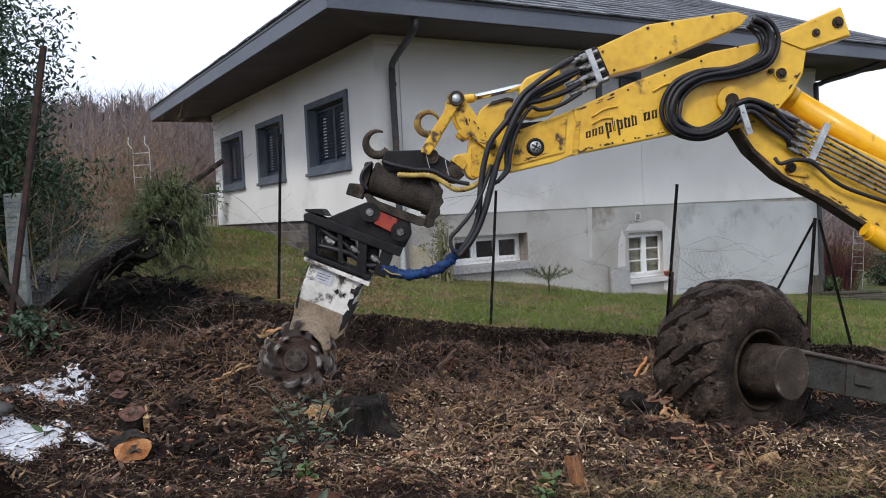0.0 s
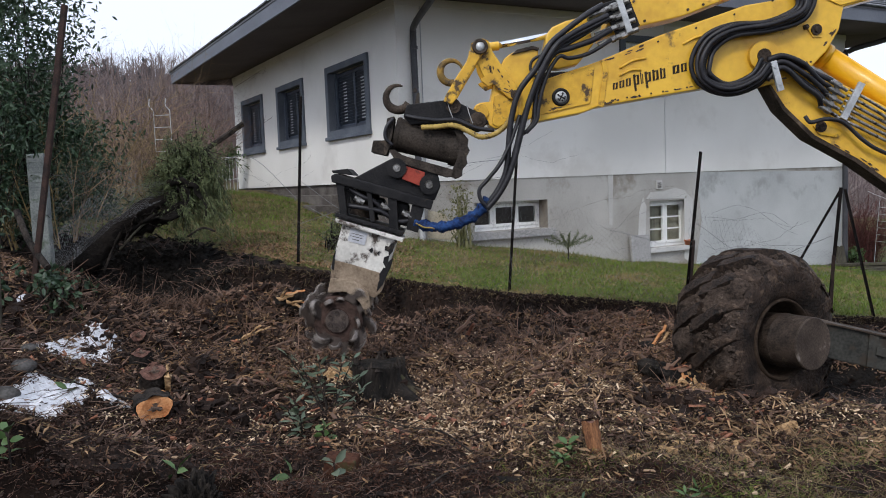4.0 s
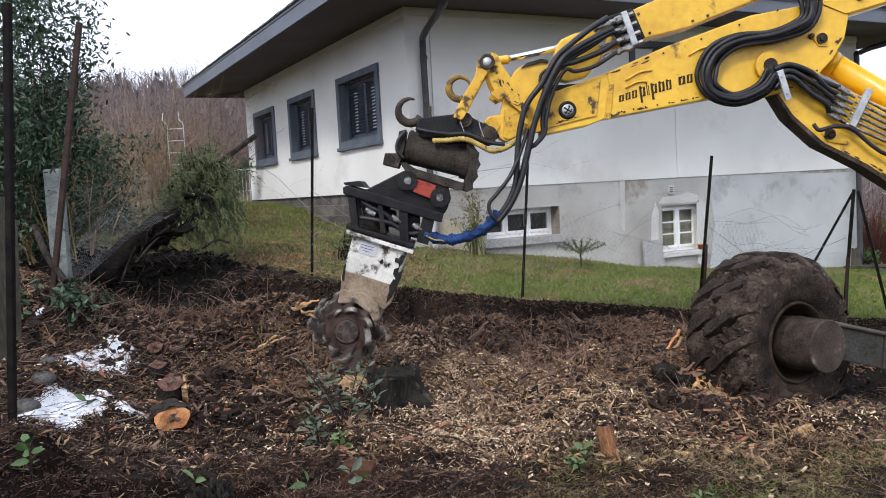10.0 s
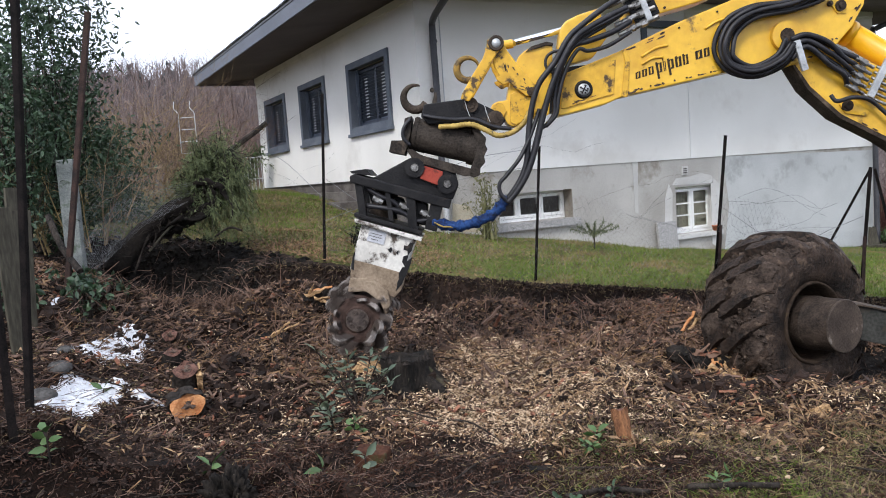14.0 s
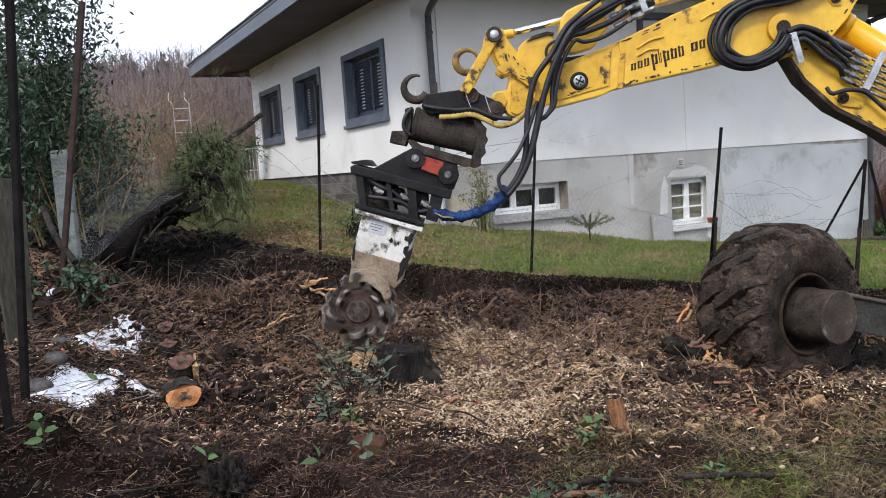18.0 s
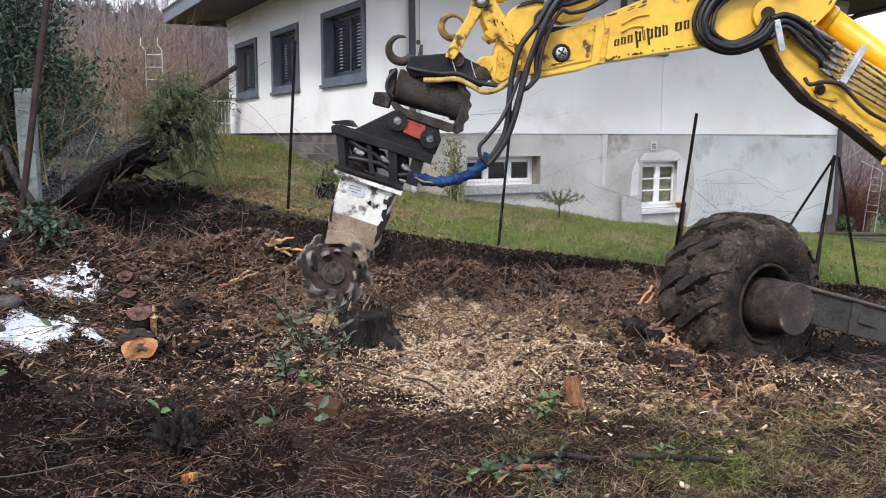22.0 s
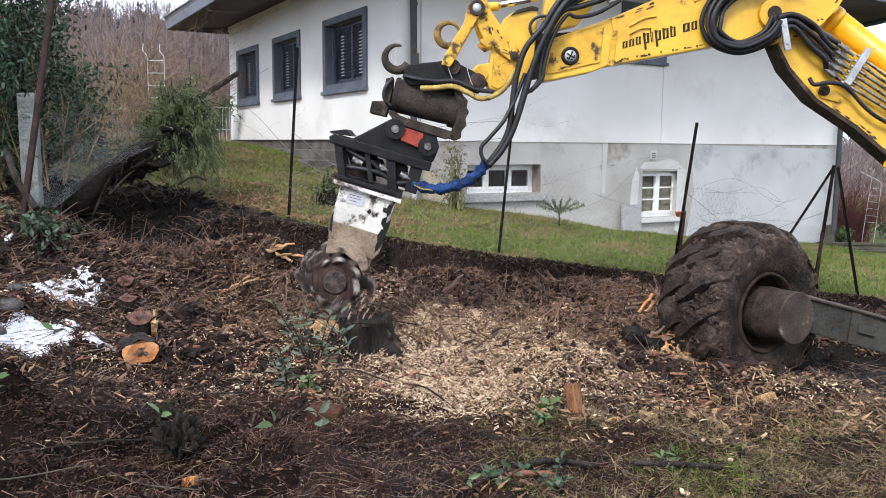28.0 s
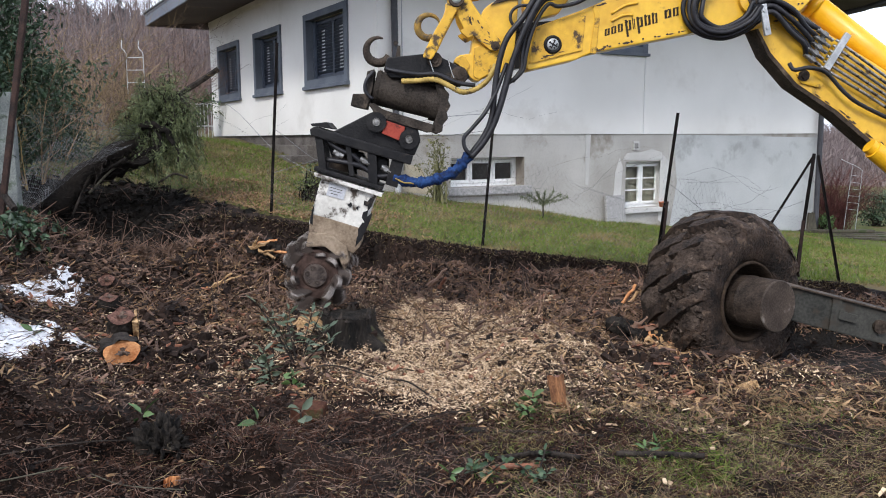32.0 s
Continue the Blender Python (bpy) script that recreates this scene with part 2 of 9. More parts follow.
SPLINTER = surface("pale_split_wood", (0.26, 0.15, 0.07), (0.60, 0.40, 0.21), 9, 90, 0.75, bump=0.6, stretch=(1, 5, 5), spots=(0.09, 0.05, 0.03), amount=0.42, spot_scale=14)
# black earth colour that also paints the shade in the hollow and pit
EARTHSHADE = surface("black_earth_and_shade", (0.004, 0.0035, 0.003), (0.018, 0.014, 0.011), 3, 30, 0.9, bump=1.0, depth=0.04)
MOSS = surface("moss", (0.04, 0.07, 0.015), (0.13, 0.17, 0.05), 30, 120, 0.9, bump=0.8)
LAUREL = surface("laurel_leaf", (0.009, 0.026, 0.012), (0.050, 0.088, 0.040), 3, 30, 0.5, bump=0, island=0.8)
JUNIPER = surface("conifer_spray", (0.014, 0.027, 0.012), (0.18, 0.205, 0.095), 2.5, 30, 0.6, bump=0, island=0.75)
BARETWIG = surface("bare_shrub_twig", (0.06, 0.042, 0.030), (0.36, 0.26, 0.155), 1.5, 20, 0.8, bump=0, island=0.85)
REDTWIG = surface("reddish_brown_twig", (0.035, 0.022, 0.019), (0.30, 0.205, 0.170), 1.5, 20, 0.85, bump=0, island=0.95)
REDHEDGE = surface("red_winter_hedge", (0.04, 0.016, 0.017), (0.14, 0.052, 0.045), 3, 20, 0.8, bump=0, island=0.8)
# distance haze is mixed into the greyed colours of both far woods
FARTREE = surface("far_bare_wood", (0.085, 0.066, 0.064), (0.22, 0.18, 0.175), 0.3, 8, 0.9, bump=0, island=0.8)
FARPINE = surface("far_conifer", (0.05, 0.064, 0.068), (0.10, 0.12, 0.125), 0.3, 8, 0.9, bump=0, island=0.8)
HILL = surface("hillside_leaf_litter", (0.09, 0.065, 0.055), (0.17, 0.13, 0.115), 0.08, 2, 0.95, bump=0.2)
YELLOW = surface("yellow_machine_paint", (0.56, 0.31, 0.022), (0.75, 0.45, 0.035), 1.2, 14, 0.42, bump=0.05, spots=(0.10, 0.065, 0.03), amount=0.27, spot_scale=4.5, spot_rough=0.8, coat=0.2)
ORANGE = surface("orange_yellow_cylinder_paint", (0.66, 0.33, 0.006), (0.78, 0.42, 0.014), 1.2, 14, 0.38, bump=0.03, spots=(0.20, 0.09, 0.03), amount=0.15, spot_scale=6, coat=0.2)
SCUFF = surface("scuffed_yellow_paint", (0.50, 0.275, 0.022), (0.71, 0.415, 0.035), 2, 20, 0.5, bump=0.1, spots=(0.07, 0.045, 0.025), amount=0.47, spot_scale=9, spot_rough=0.8)
DECAL = surface("dark_lettering", (0.018, 0.013, 0.009), (0.05, 0.034, 0.016), 9, 60, 0.6, bump=0)
RUBBER = surface("hose_rubber", (0.008, 0.008, 0.010), (0.026, 0.025, 0.028), 8, 60, 0.42, bump=0.1, spec=0.3)
STEEL = surface("zinc_plated_steel", (0.13, 0.125, 0.115), (0.36, 0.35, 0.33), 14, 70, 0.4, metal=0.8, bump=0.15, spots=(0.035, 0.03, 0.026), amount=0.45, spot_scale=16)
CHROME = surface("chromed_rod", (0.75, 0.76, 0.78), (0.85, 0.86, 0.88), 3, 30, 0.12, metal=1.0, bump=0)
GALV = surface("galvanised_clamp", (0.33, 0.34, 0.34), (0.50, 0.51, 0.51), 12, 60, 0.5, metal=0.5, bump=0.1)
BLACKSTEEL = surface("black_greasy_steel", (0.004, 0.004, 0.005), (0.016, 0.015, 0.015), 7, 60, 0.5, bump=0.25, spots=(0.06, 0.048, 0.038), amount=0.25, spot_scale=9, spot_rough=0.85, spec=0.2)
MUDSTEEL = surface("muddy_steel", (0.022, 0.016, 0.012), (0.085, 0.063, 0.047), 6, 60, 0.75, bump=0.5, spots=(0.14, 0.105, 0.078), amount=0.32, spot_scale=6)
REDPLATE = surface("faded_red_plate", (0.20, 0.028, 0.018), (0.31, 0.055, 0.036), 9, 60, 0.6, bump=0.1, spots=(0.08, 0.025, 0.018), amount=0.38, spot_scale=14)
WHITEPAINT = surface("chipped_white_paint", (0.46, 0.44, 0.40), (0.66, 0.64, 0.59), 3, 40, 0.55, bump=0.12, spots=(0.06, 0.045, 0.035), amount=0.47, spot_scale=7, spot_rough=0.85)
DUSTY = surface("dust_coated_steel", (0.15, 0.11, 0.075), (0.30, 0.235, 0.17), 5, 50, 0.85, bump=0.3, spots=(0.05, 0.036, 0.027), amount=0.4, spot_scale=6)
BLUESLEEVE = surface("blue_fabric_sleeve", (0.005, 0.015, 0.060), (0.020, 0.058, 0.175), 14, 60, 0.65, bump=0.8, spots=(0.010, 0.012, 0.020), amount=0.45, spot_scale=18, spec=0.15)
YELLOWHOSE = surface("dirty_yellow_spiral_guard", (0.28, 0.19, 0.05), (0.48, 0.34, 0.10), 12, 60, 0.6, bump=0.3, spots=(0.06, 0.045, 0.03), amount=0.4, spot_scale=22)
TYRE = surface("muddy_tyre_rubber", (0.006, 0.0040, 0.0030), (0.050, 0.032, 0.022), 6, 45, 0.7, bump=1.0, depth=0.03, spots=(0.105, 0.072, 0.050), amount=0.36, spot_scale=7, spec=0.25)
RIM = surface("muddy_rim", (0.016, 0.011, 0.008), (0.060, 0.042, 0.030), 6, 45, 0.85, bump=0.6, spots=(0.11, 0.075, 0.035), amount=0.2, spot_scale=7, spec=0.1)
TOOTH = surface("worn_cutter_tooth", (0.012, 0.008, 0.0065), (0.058, 0.041, 0.032), 16, 60, 0.7, metal=0.1, bump=0.3, each=0.5)
GREYBEAM = surface("worn_grey_beam", (0.022, 0.022, 0.019), (0.062, 0.060, 0.052), 3, 40, 0.7, bump=0.25, spots=(0.040, 0.032, 0.024), amount=0.45, spot_scale=5, spec=0.2)
STICKER = surface("grey_data_plate", (0.36, 0.37, 0.40), (0.50, 0.51, 0.54), 30, 90, 0.5, bump=0)
LEAFGREEN = surface("broad_green_leaf", (0.025, 0.065, 0.016), (0.085, 0.14, 0.045), 6, 40, 0.4, bump=0, island=0.7)
GREYLEAF = surface("grey_green_leaf", (0.036, 0.056, 0.034), (0.125, 0.155, 0.100), 6, 40, 0.45, bump=0, island=0.7)
BRICK = surface("old_brick", (0.030, 0.012, 0.007), (0.085, 0.034, 0.019), 10, 60, 0.9, bump=0.6, spots=(0.05, 0.048, 0.02), amount=0.45, spot_scale=9)
STONE = surface("field_stone", (0.03, 0.028, 0.026), (0.10, 0.095, 0.09), 6, 50, 0.9, bump=0.5)

glass = bpy.data.materials.new("window_glass")
glass.use_nodes = True
gb = glass.node_tree.nodes["Principled BSDF"]
gb.inputs["Base Color"].default_value, gb.inputs["Roughness"].default_value = (0.85, 0.88, 0.88, 1), 0.03
gb.inputs["Transmission Weight"].default_value, gb.inputs["IOR"].default_value = 1.0, 1.45


# ---- mesh helpers ----
def part(name, bm, material, parent=None, label="", smooth=False):
    me = bpy.data.meshes.new(name)
    bmesh.ops.recalc_face_normals(bm, faces=bm.faces)
    bm.to_mesh(me)
    bm.free()
    for mt in material if isinstance(material, (list, tuple)) else (material,):
        me.materials.append(mt)
    if smooth:
        for p in me.polygons:
            p.use_smooth = True
    ob = new(name, me)
    ob.parent = parent
    return tagged(ob, label)


def soft_edges(ob, angle=40):
    ob.data.set_sharp_from_angle(angle=radians(angle))
    return ob


def raw(name, verts, faces, material, parent=None, label="", smooth=False):
    me = bpy.data.meshes.new(name)
    me.from_pydata([tuple(map(float, v)) for v in verts], [], [tuple(map(int, f)) for f in faces])
    me.materials.append(material)
    if smooth:
        me.polygons.foreach_set("use_smooth", [True] * len(me.polygons))
    ob = new(name, me)
    ob.parent = parent
    return tagged(ob, label)


def thing(name, label, category, m=None, group="", kind=""):
    ob = new(name)
    ob.empty_display_size = 0.2
    if m is not None:
        ob.matrix_world = m
    return tagged(ob, label, category, group, kind)


def box(bm, c, s, m=None, bevel=0.0):
    r = bmesh.ops.create_cube(bm, size=1, matrix=Matrix.Translation(c) @ (m or Matrix()) @ Matrix.Diagonal((*s, 1)))
    if bevel:
        es = list({e for v in r["verts"] for e in v.link_edges})
        bmesh.ops.bevel(bm, geom=es, offset=bevel, segments=2, affect="EDGES", profile=0.6)
    return r


def slab(bm, x0, x1, y0, y1, z0, z1, bevel=0.0):
    return box(bm, ((x0 + x1) / 2, (y0 + y1) / 2, (z0 + z1) / 2), (x1 - x0, y1 - y0, z1 - z0), None, bevel)


def rod(bm, a, b, r, r2=None, seg=12, caps=True):
    a, b = Vector(a), Vector(b)
    d = b - a
    m = Matrix.Translation((a + b) / 2) @ d.to_track_quat("Z", "Y").to_matrix().to_4x4()
    return bmesh.ops.create_cone(bm, cap_ends=caps, segments=seg, radius1=r, radius2=r if r2 is None else r2, depth=d.length, matrix=m)


def prism(bm, profile, y0, y1, bevel=0.0):
    """A plate with this outline in x and z, from y0 to y1."""
    vs = [bm.verts.new((x, y0, z)) for x, z in profile]
    f = bm.faces.new(vs)
    r = bmesh.ops.extrude_face_region(bm, geom=[f])
    up = [v for v in r["geom"] if isinstance(v, bmesh.types.BMVert)]
    bmesh.ops.translate(bm, verts=up, vec=(0, y1 - y0, 0))
    if bevel:
        es = list({e for v in vs + up for e in v.link_edges})
        bmesh.ops.bevel(bm, geom=es, offset=bevel, segments=2, affect="EDGES", profile=0.6)


def curve_points(pts, n=6):
    """A smooth line through points."""
    p = [Vector(q) for q in pts]
    p = [p[0] * 2 - p[1], *p, p[-1] * 2 - p[-2]]
    out = []
    for i in range(1, len(p) - 2):
        for k in range(n):
            t = k / n
            a, b, c, d = p[i - 1], p[i], p[i + 1], p[i + 2]
            out.append(0.5 * (2 * b + (c - a) * t + (2 * a - 5 * b + 4 * c - d) * t * t + (3 * b - a - 3 * c + d) * t * t * t))
    out.append(p[-2])
    return out


def tube(bm, pts, r, seg=8, n=6, ripple=0.0):
    line = curve_points(pts, n)
    side = Vector((0, 1, 0.01))
    rings = []
    for i, c in enumerate(line):
        t = (line[min(i + 1, len(line) - 1)] - line[max(i - 1, 0)]).normalized()
        a = t.cross(side)
        if a.length < 1e-3:
            a = t.cross(Vector((1, 0, 0)))
        a.normalize()
        b = t.cross(a)
        k = r(i / (len(line) - 1)) if callable(r) else r
        k *= 1 + ripple * (1 if i % 2 else -1)
        rings.append([bm.verts.new(c + k * (math.cos(2 * math.pi * j / seg) * a + math.sin(2 * math.pi * j / seg) * b)) for j in range(seg)])
    for p, q in zip(rings, rings[1:]):
        for j in range(seg):
            bm.faces.new((p[j], p[(j + 1) % seg], q[(j + 1) % seg], q[j]))
    bm.faces.new(rings[0][::-1])
    bm.faces.new(rings[-1])


def lathe(bm, profile, m=None, seg=40):
    """Radius and height along z, turned about z."""
    m = m or Matrix()
    rings = [[bm.verts.new(m @ Vector((r * math.cos(2 * math.pi * j / seg), r * math.sin(2 * math.pi * j / seg), h))) for j in range(seg)] for r, h in profile]
    for p, q in zip(rings, rings[1:]):
        for j in range(seg):
            bm.faces.new((p[j], p[(j + 1) % seg], q[(j + 1) % seg], q[j]))
    return rings


rng = np.random.default_rng(7)
LATTICE = np.random.default_rng(3).random((64, 64))


def vnoise(x, y, s, shift=0.0):
    """Smooth value noise, 0 to 1, cells of s metres."""
    x, y = np.asarray(x, float) / s + 17.3 + shift, np.asarray(y, float) / s + 5.1 + shift
    i, j = np.floor(x).astype(int), np.floor(y).astype(int)
    a, b = x - i, y - j
    a, b = a * a * (3 - 2 * a), b * b * (3 - 2 * b)
    g = lambda p, q: LATTICE[p % 64, q % 64]
    return (g(i, j) * (1 - a) + g(i + 1, j) * a) * (1 - b) + (g(i, j + 1) * (1 - a) + g(i + 1, j + 1) * a) * b


# ---- the ground: a work area, a cut bank and a lawn; d runs ahead, u across ----
EX, EY, FX, FY, TURN = 0.21, -0.186, 0.4729, 0.8811, -28.22


FALL = 0.0195


def xy(d, u):
    u = u - FALL * np.clip(1.58 - 0.1 * d, 0, 1.6)
    return EX + d * FX + u * FY, EY + d * FY - u * FX


def level(d, u):
    """The ground's height before the general fall to the east is added."""
    return float(gz(d, u)) + FALL * min(max(u, -12), 12)


def axes(du_, dd):
    return du_ * FY + dd * FX, -du_ * FX + dd * FY


def lerp(v, xs, ys):
    return np.interp(v, xs, ys)


def bank_line(u):
    return lerp(u, [-9, -4.2, -3.2, -1.8, 0.8, 2.8, 9], [8.6, 8.75, 9.15, 9.0, 8.7, 8.6, 8.4])


def smooth(v):
    v = np.clip(v, 0, 1)
    return v * v * (3 - 2 * v)


def lawn_z(d, u):
    z = lerp(u, [-9, -4, -1.8, 0.8, 2.7, 4.6, 9, 40], [1.25, 1.05, 0.78, 0.45, 0.30, 0.12, -0.2, -1.0])
    k = lerp(u, [-4, -2, 0, 1.75, 3.4, 8], [0.09, 0.085, 0.075, 0.035, 0.0, -0.01])
    return z + k * np.minimum(np.maximum(d - 9, 0), 6)


def work_z(d, u):
    z = lerp(d, [0, 6.2, 7.5, 9], [0, 0, 0.05, 0.14])
    z = z + lerp(u, [-2.2, -0.5, 0.5], [0.05, 0.13, 0.19]) * lerp(d, [6.9, 8.5], [0, 1])
    z = z + 0.36 * np.exp(-((d - 8.45) / 0.5) ** 2 - ((u + 1.75) / 0.55) ** 2) - 0.15 * np.exp(-((d - 6.6) / 0.5) ** 2 - ((u - 2.95) / 0.6) ** 2)
    z = z + lerp(u, [-9, -5, -3.5, -2.7, -1.8, -0.5], [1.3, 0.95, 0.66, 0.30, 0.06, 0]) * lerp(d, [1, 4, 6], [0.3, 0.8, 1])
    z = z + lerp(u, [0.5, 2.5, 3.5, 6], [0, -0.08, -0.24, -0.36]) * lerp(d, [3.5, 5.8, 7.2, 9], [0.1, 0.4, 1, 0.8])
    return z


def far_z(d, u):
    """The wooded hillside far behind."""
    return smooth((d - 34) / 60) * lerp(u, [-60, -20, 0, 20, 60, 120], [11, 10, 9, 4, 2, 3])


def gz(d, u, rough=True):
    d, u = np.asarray(d, float), np.asarray(u, float)
    n = (vnoise(d, u, 0.31) - 0.5) * 0.25
    b = smooth((d - bank_line(u) - n + 0.08) / 0.10)
    w, g = work_z(d, u), lawn_z(d, u)
    if rough:
        clod = 0.12 * (vnoise(d, u, 0.6) - 0.5) + 0.11 * (vnoise(d, u, 0.24, 9) - 0.5) + 0.06 * (vnoise(d, u, 0.11, 3) - 0.5)
        w = w + clod * lerp(d, [2.5, 4.5, 7, 8.2, 8.7], [1.0, 1.15, 1.6, 1.4, 0.6])
        g = g + 0.05 * (vnoise(d, u, 0.8) - 0.5) + 0.015 * (vnoise(d, u, 0.15) - 0.5)
    hole = 0.60 * np.exp(-((d - 9.2) / 0.62) ** 2 - ((u + 3.35) / 0.80) ** 2)
    hole = hole + 0.26 * np.exp(-((d - 7.25) / 0.5) ** 2 - ((u - 4.0) / 0.8) ** 2)
    return w * (1 - b) + g * b - hole + far_z(d, u) - FALL * np.clip(u, -12, 12)


def on_ground(d, u, up=0.0):
    return Vector((*xy(d, u), float(gz(d, u)) + up))


def pile(d, u):
    """How thick the older chips lie."""
    a = 0.55 * np.exp(-(((d - 6.1) / 1.0) ** 2 + ((u - 0.6) / 1.1) ** 2))
    b = 1.0 * np.exp(-(((d - 5.5) / 0.6) ** 2 + ((u - 0.0) / 0.32) ** 2))
    c = 0.5 * np.exp(-(((d - 6.9) / 0.7) ** 2 + ((u - 1.0) / 1.3) ** 2))
    return np.clip(a + b + c, 0, 1) * lerp(d, [4.5, 5.4], [0, 1])


def heap(d, u):
    """Where the grinder throws its sawdust: beside the stump and in front of it."""
    a = np.exp(-(((d - 6.9) / 0.65) ** 2 + ((u - 0.30) / 0.46) ** 2))
    b = 0.80 * np.exp(-(((d - 5.55) / 0.60) ** 2 + ((u - 0.16) / 0.36) ** 2))
    c = 0.45 * np.exp(-(((d - 6.2) / 0.8) ** 2 + ((u - 0.65) / 0.7) ** 2))
    e = 0.13 * np.exp(-(((d - 6.5) / 1.0) ** 2 + ((u + 0.5) / 1.2) ** 2))
    f = 0.55 * np.exp(-(((d - 7.55) / 0.5) ** 2 + ((u + 0.12) / 0.36) ** 2))
    return np.clip(a + b + c + e + f, 0, 1.2)


def soil_edge(d, u):
    """Where bare soil gives way to turf."""
    return bank_line(u) + (vnoise(d, u, 0.31) - 0.5) * 0.25 + vnoise(d, u, 0.12, 5) * 0.08 + 0.02 + lerp(u, [-6, -4.2, -3.4, -2.7, -2.2, -1.7, -1.2, 0], [1.0, 1.15, 1.10, 0.85, 0.60, 0.38, 0.14, 0.0])


def ground_sheet():
    ds = np.concatenate([np.linspace(-40, 1.5, 12)[:-1], np.arange(1.5, 10, 0.055), np.arange(10, 15, 0.2), np.geomspace(15, 900, 40)])
    side = np.geomspace(6.2, 900, 36)
    us = np.concatenate([-side[::-1], np.arange(-6, 6.1, 0.065), side])
    D, U = np.meshgrid(ds, us, indexing="ij")
    Z = gz(D, U)
    X, Y = xy(D, U)
    verts = np.stack([X, Y, Z], -1).reshape(-1, 3)
    nu = len(us)
    i, j = np.meshgrid(np.arange(len(ds) - 1), np.arange(nu - 1), indexing="ij")
    a = (i * nu + j).ravel()
    faces = np.stack([a, a + nu, a + nu + 1, a + 1], -1)
    ob = raw("ground", verts, faces, SOIL, None, "churned dark wet soil rising to a grassy lawn", True)
    ob.data.materials.append(TURF)
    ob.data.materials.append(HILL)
    ob.data.materials.append(SAWDUST)
    ob.data.materials.append(EARTHSHADE)
    ob.data.materials.append(STRAWTURF)
    ob.data.materials.append(HUMUS)
    dm, um = (D[:-1, :-1] + D[1:, 1:]).ravel() / 2, (U[:-1, :-1] + U[1:, 1:]).ravel() / 2
    edge = soil_edge(dm, um)
    idx = np.where(dm > edge, 1, 0)
    idx[(dm > edge) & (vnoise(dm, um, 0.9, 31) * 0.7 + vnoise(dm, um, 0.25, 3) * 0.3 < lerp(um, [-3.5, -1.5, 0.5, 3], [0.95, 0.78, 0.46, 0.25]))] = 5
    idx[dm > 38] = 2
    idx[(pile(dm, um) * (0.4 + vnoise(dm, um, 0.2, 2)) > 0.72) & (dm < 8.5)] = 3
    # shade below the leg and under the fallen tree, painted as black ground
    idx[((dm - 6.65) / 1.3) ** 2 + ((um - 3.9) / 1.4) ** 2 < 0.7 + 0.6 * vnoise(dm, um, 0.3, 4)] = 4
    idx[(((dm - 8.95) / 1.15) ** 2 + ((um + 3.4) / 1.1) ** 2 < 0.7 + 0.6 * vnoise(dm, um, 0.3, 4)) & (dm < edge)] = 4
    idx[(dm < 4.9 - 0.8 * vnoise(dm, um, 0.5, 6)) & (um < 0.1 - 1.2 * vnoise(dm, um, 0.4, 9))] = 6
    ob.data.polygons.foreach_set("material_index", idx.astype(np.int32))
    return tagged(ob, kind="structure", category="ground")


ground_sheet()


# ---- the house ----
JAMB = surface("brown_weathered_jamb", (0.16, 0.135, 0.11), (0.27, 0.24, 0.20), 6, 60, 0.9, bump=0.2)
OCHRE = surface("ochre_bared_render", (0.38, 0.33, 0.24), (0.52, 0.47, 0.37), 4, 60, 0.9, bump=0.3)
WX, WY, NY, EXW = 5.61, 10.85, 20.14, 16.18
EAVE_W, EAVE_S, EAVE_N, EAVE_E = 4.16, 9.13, 20.30, 16.95
house = thing("house", "white rendered bungalow with grey plinth and broad dark eaves", "house", pose(WX, WY, 0))


def at_house(x, y, z):
    return (x - WX, y - WY, z)


def wall_with_holes(bm, along, s0, s1, z0, z1, holes, face, thick):
    """Blocks round rectangular openings. along 'x': the wall's face is y = face, and it goes back in +y; 'y': face is x = face."""
    ss = sorted({s0, s1, *(h[0] for h in holes), *(h[1] for h in holes)})
    zs = sorted({z0, z1, *(h[2] for h in holes), *(h[3] for h in holes)})
    for a, b in zip(ss, ss[1:]):
        for p, q in zip(zs, zs[1:]):
            m, n = (a + b) / 2, (p + q) / 2
            if any(h[0] < m < h[1] and h[2] < n < h[3] for h in holes):
                continue
            if along == "x":
                slab(bm, a - WX, b - WX, face - WY, face - WY + thick, p, q)
            else:
                slab(bm, face - WX, face - WX + thick, a - WY, b - WY, p, q)
    bmesh.ops.remove_doubles(bm, verts=bm.verts, dist=0.0005)


WEST = [(11.87, 13.76, 2.575, 3.82), (14.99, 16.66, 2.575, 3.82), (17.70, 19.41, 2.575, 3.82)]
B1, B2 = (6.88, 8.33, 0.87, 1.345), (10.61, 11.60, 0.36, 1.215)

bm = bmesh.new()
wall_with_holes(bm, "y", WY, NY, 1.735, 4.60, [(a + 0.12, b - 0.12, c + 0.10, d - 0.10) for a, b, c, d in WEST], WX, 0.3)
part("west_wall", bm, STUCCO, house, "white rough-cast wall with three shuttered windows")
bm = bmesh.new()
wall_with_holes(bm, "x", WX + 0.3, EXW, 1.716, 4.60, [(10.06, 10.92, 3.26, 4.06)], WY, 0.3)
part("south_wall", bm, STUCCO, house, "plain white stucco wall, lightly stained")
bm = bmesh.new()
wall_with_holes(bm, "x", WX + 0.03, EXW, -1.0, 1.716, [B1, B2], WY + 0.02, 0.3)
part("south_plinth", bm, PLINTH, house, "patched grey cement basement wall")
bm = bmesh.new()
slab(bm, 0.05, 0.3, 0.33, NY - WY - 0.02, 0.3, 1.735)
part("base_course", bm, BASE, house, "dark weathered base course")
bm = bmesh.new()
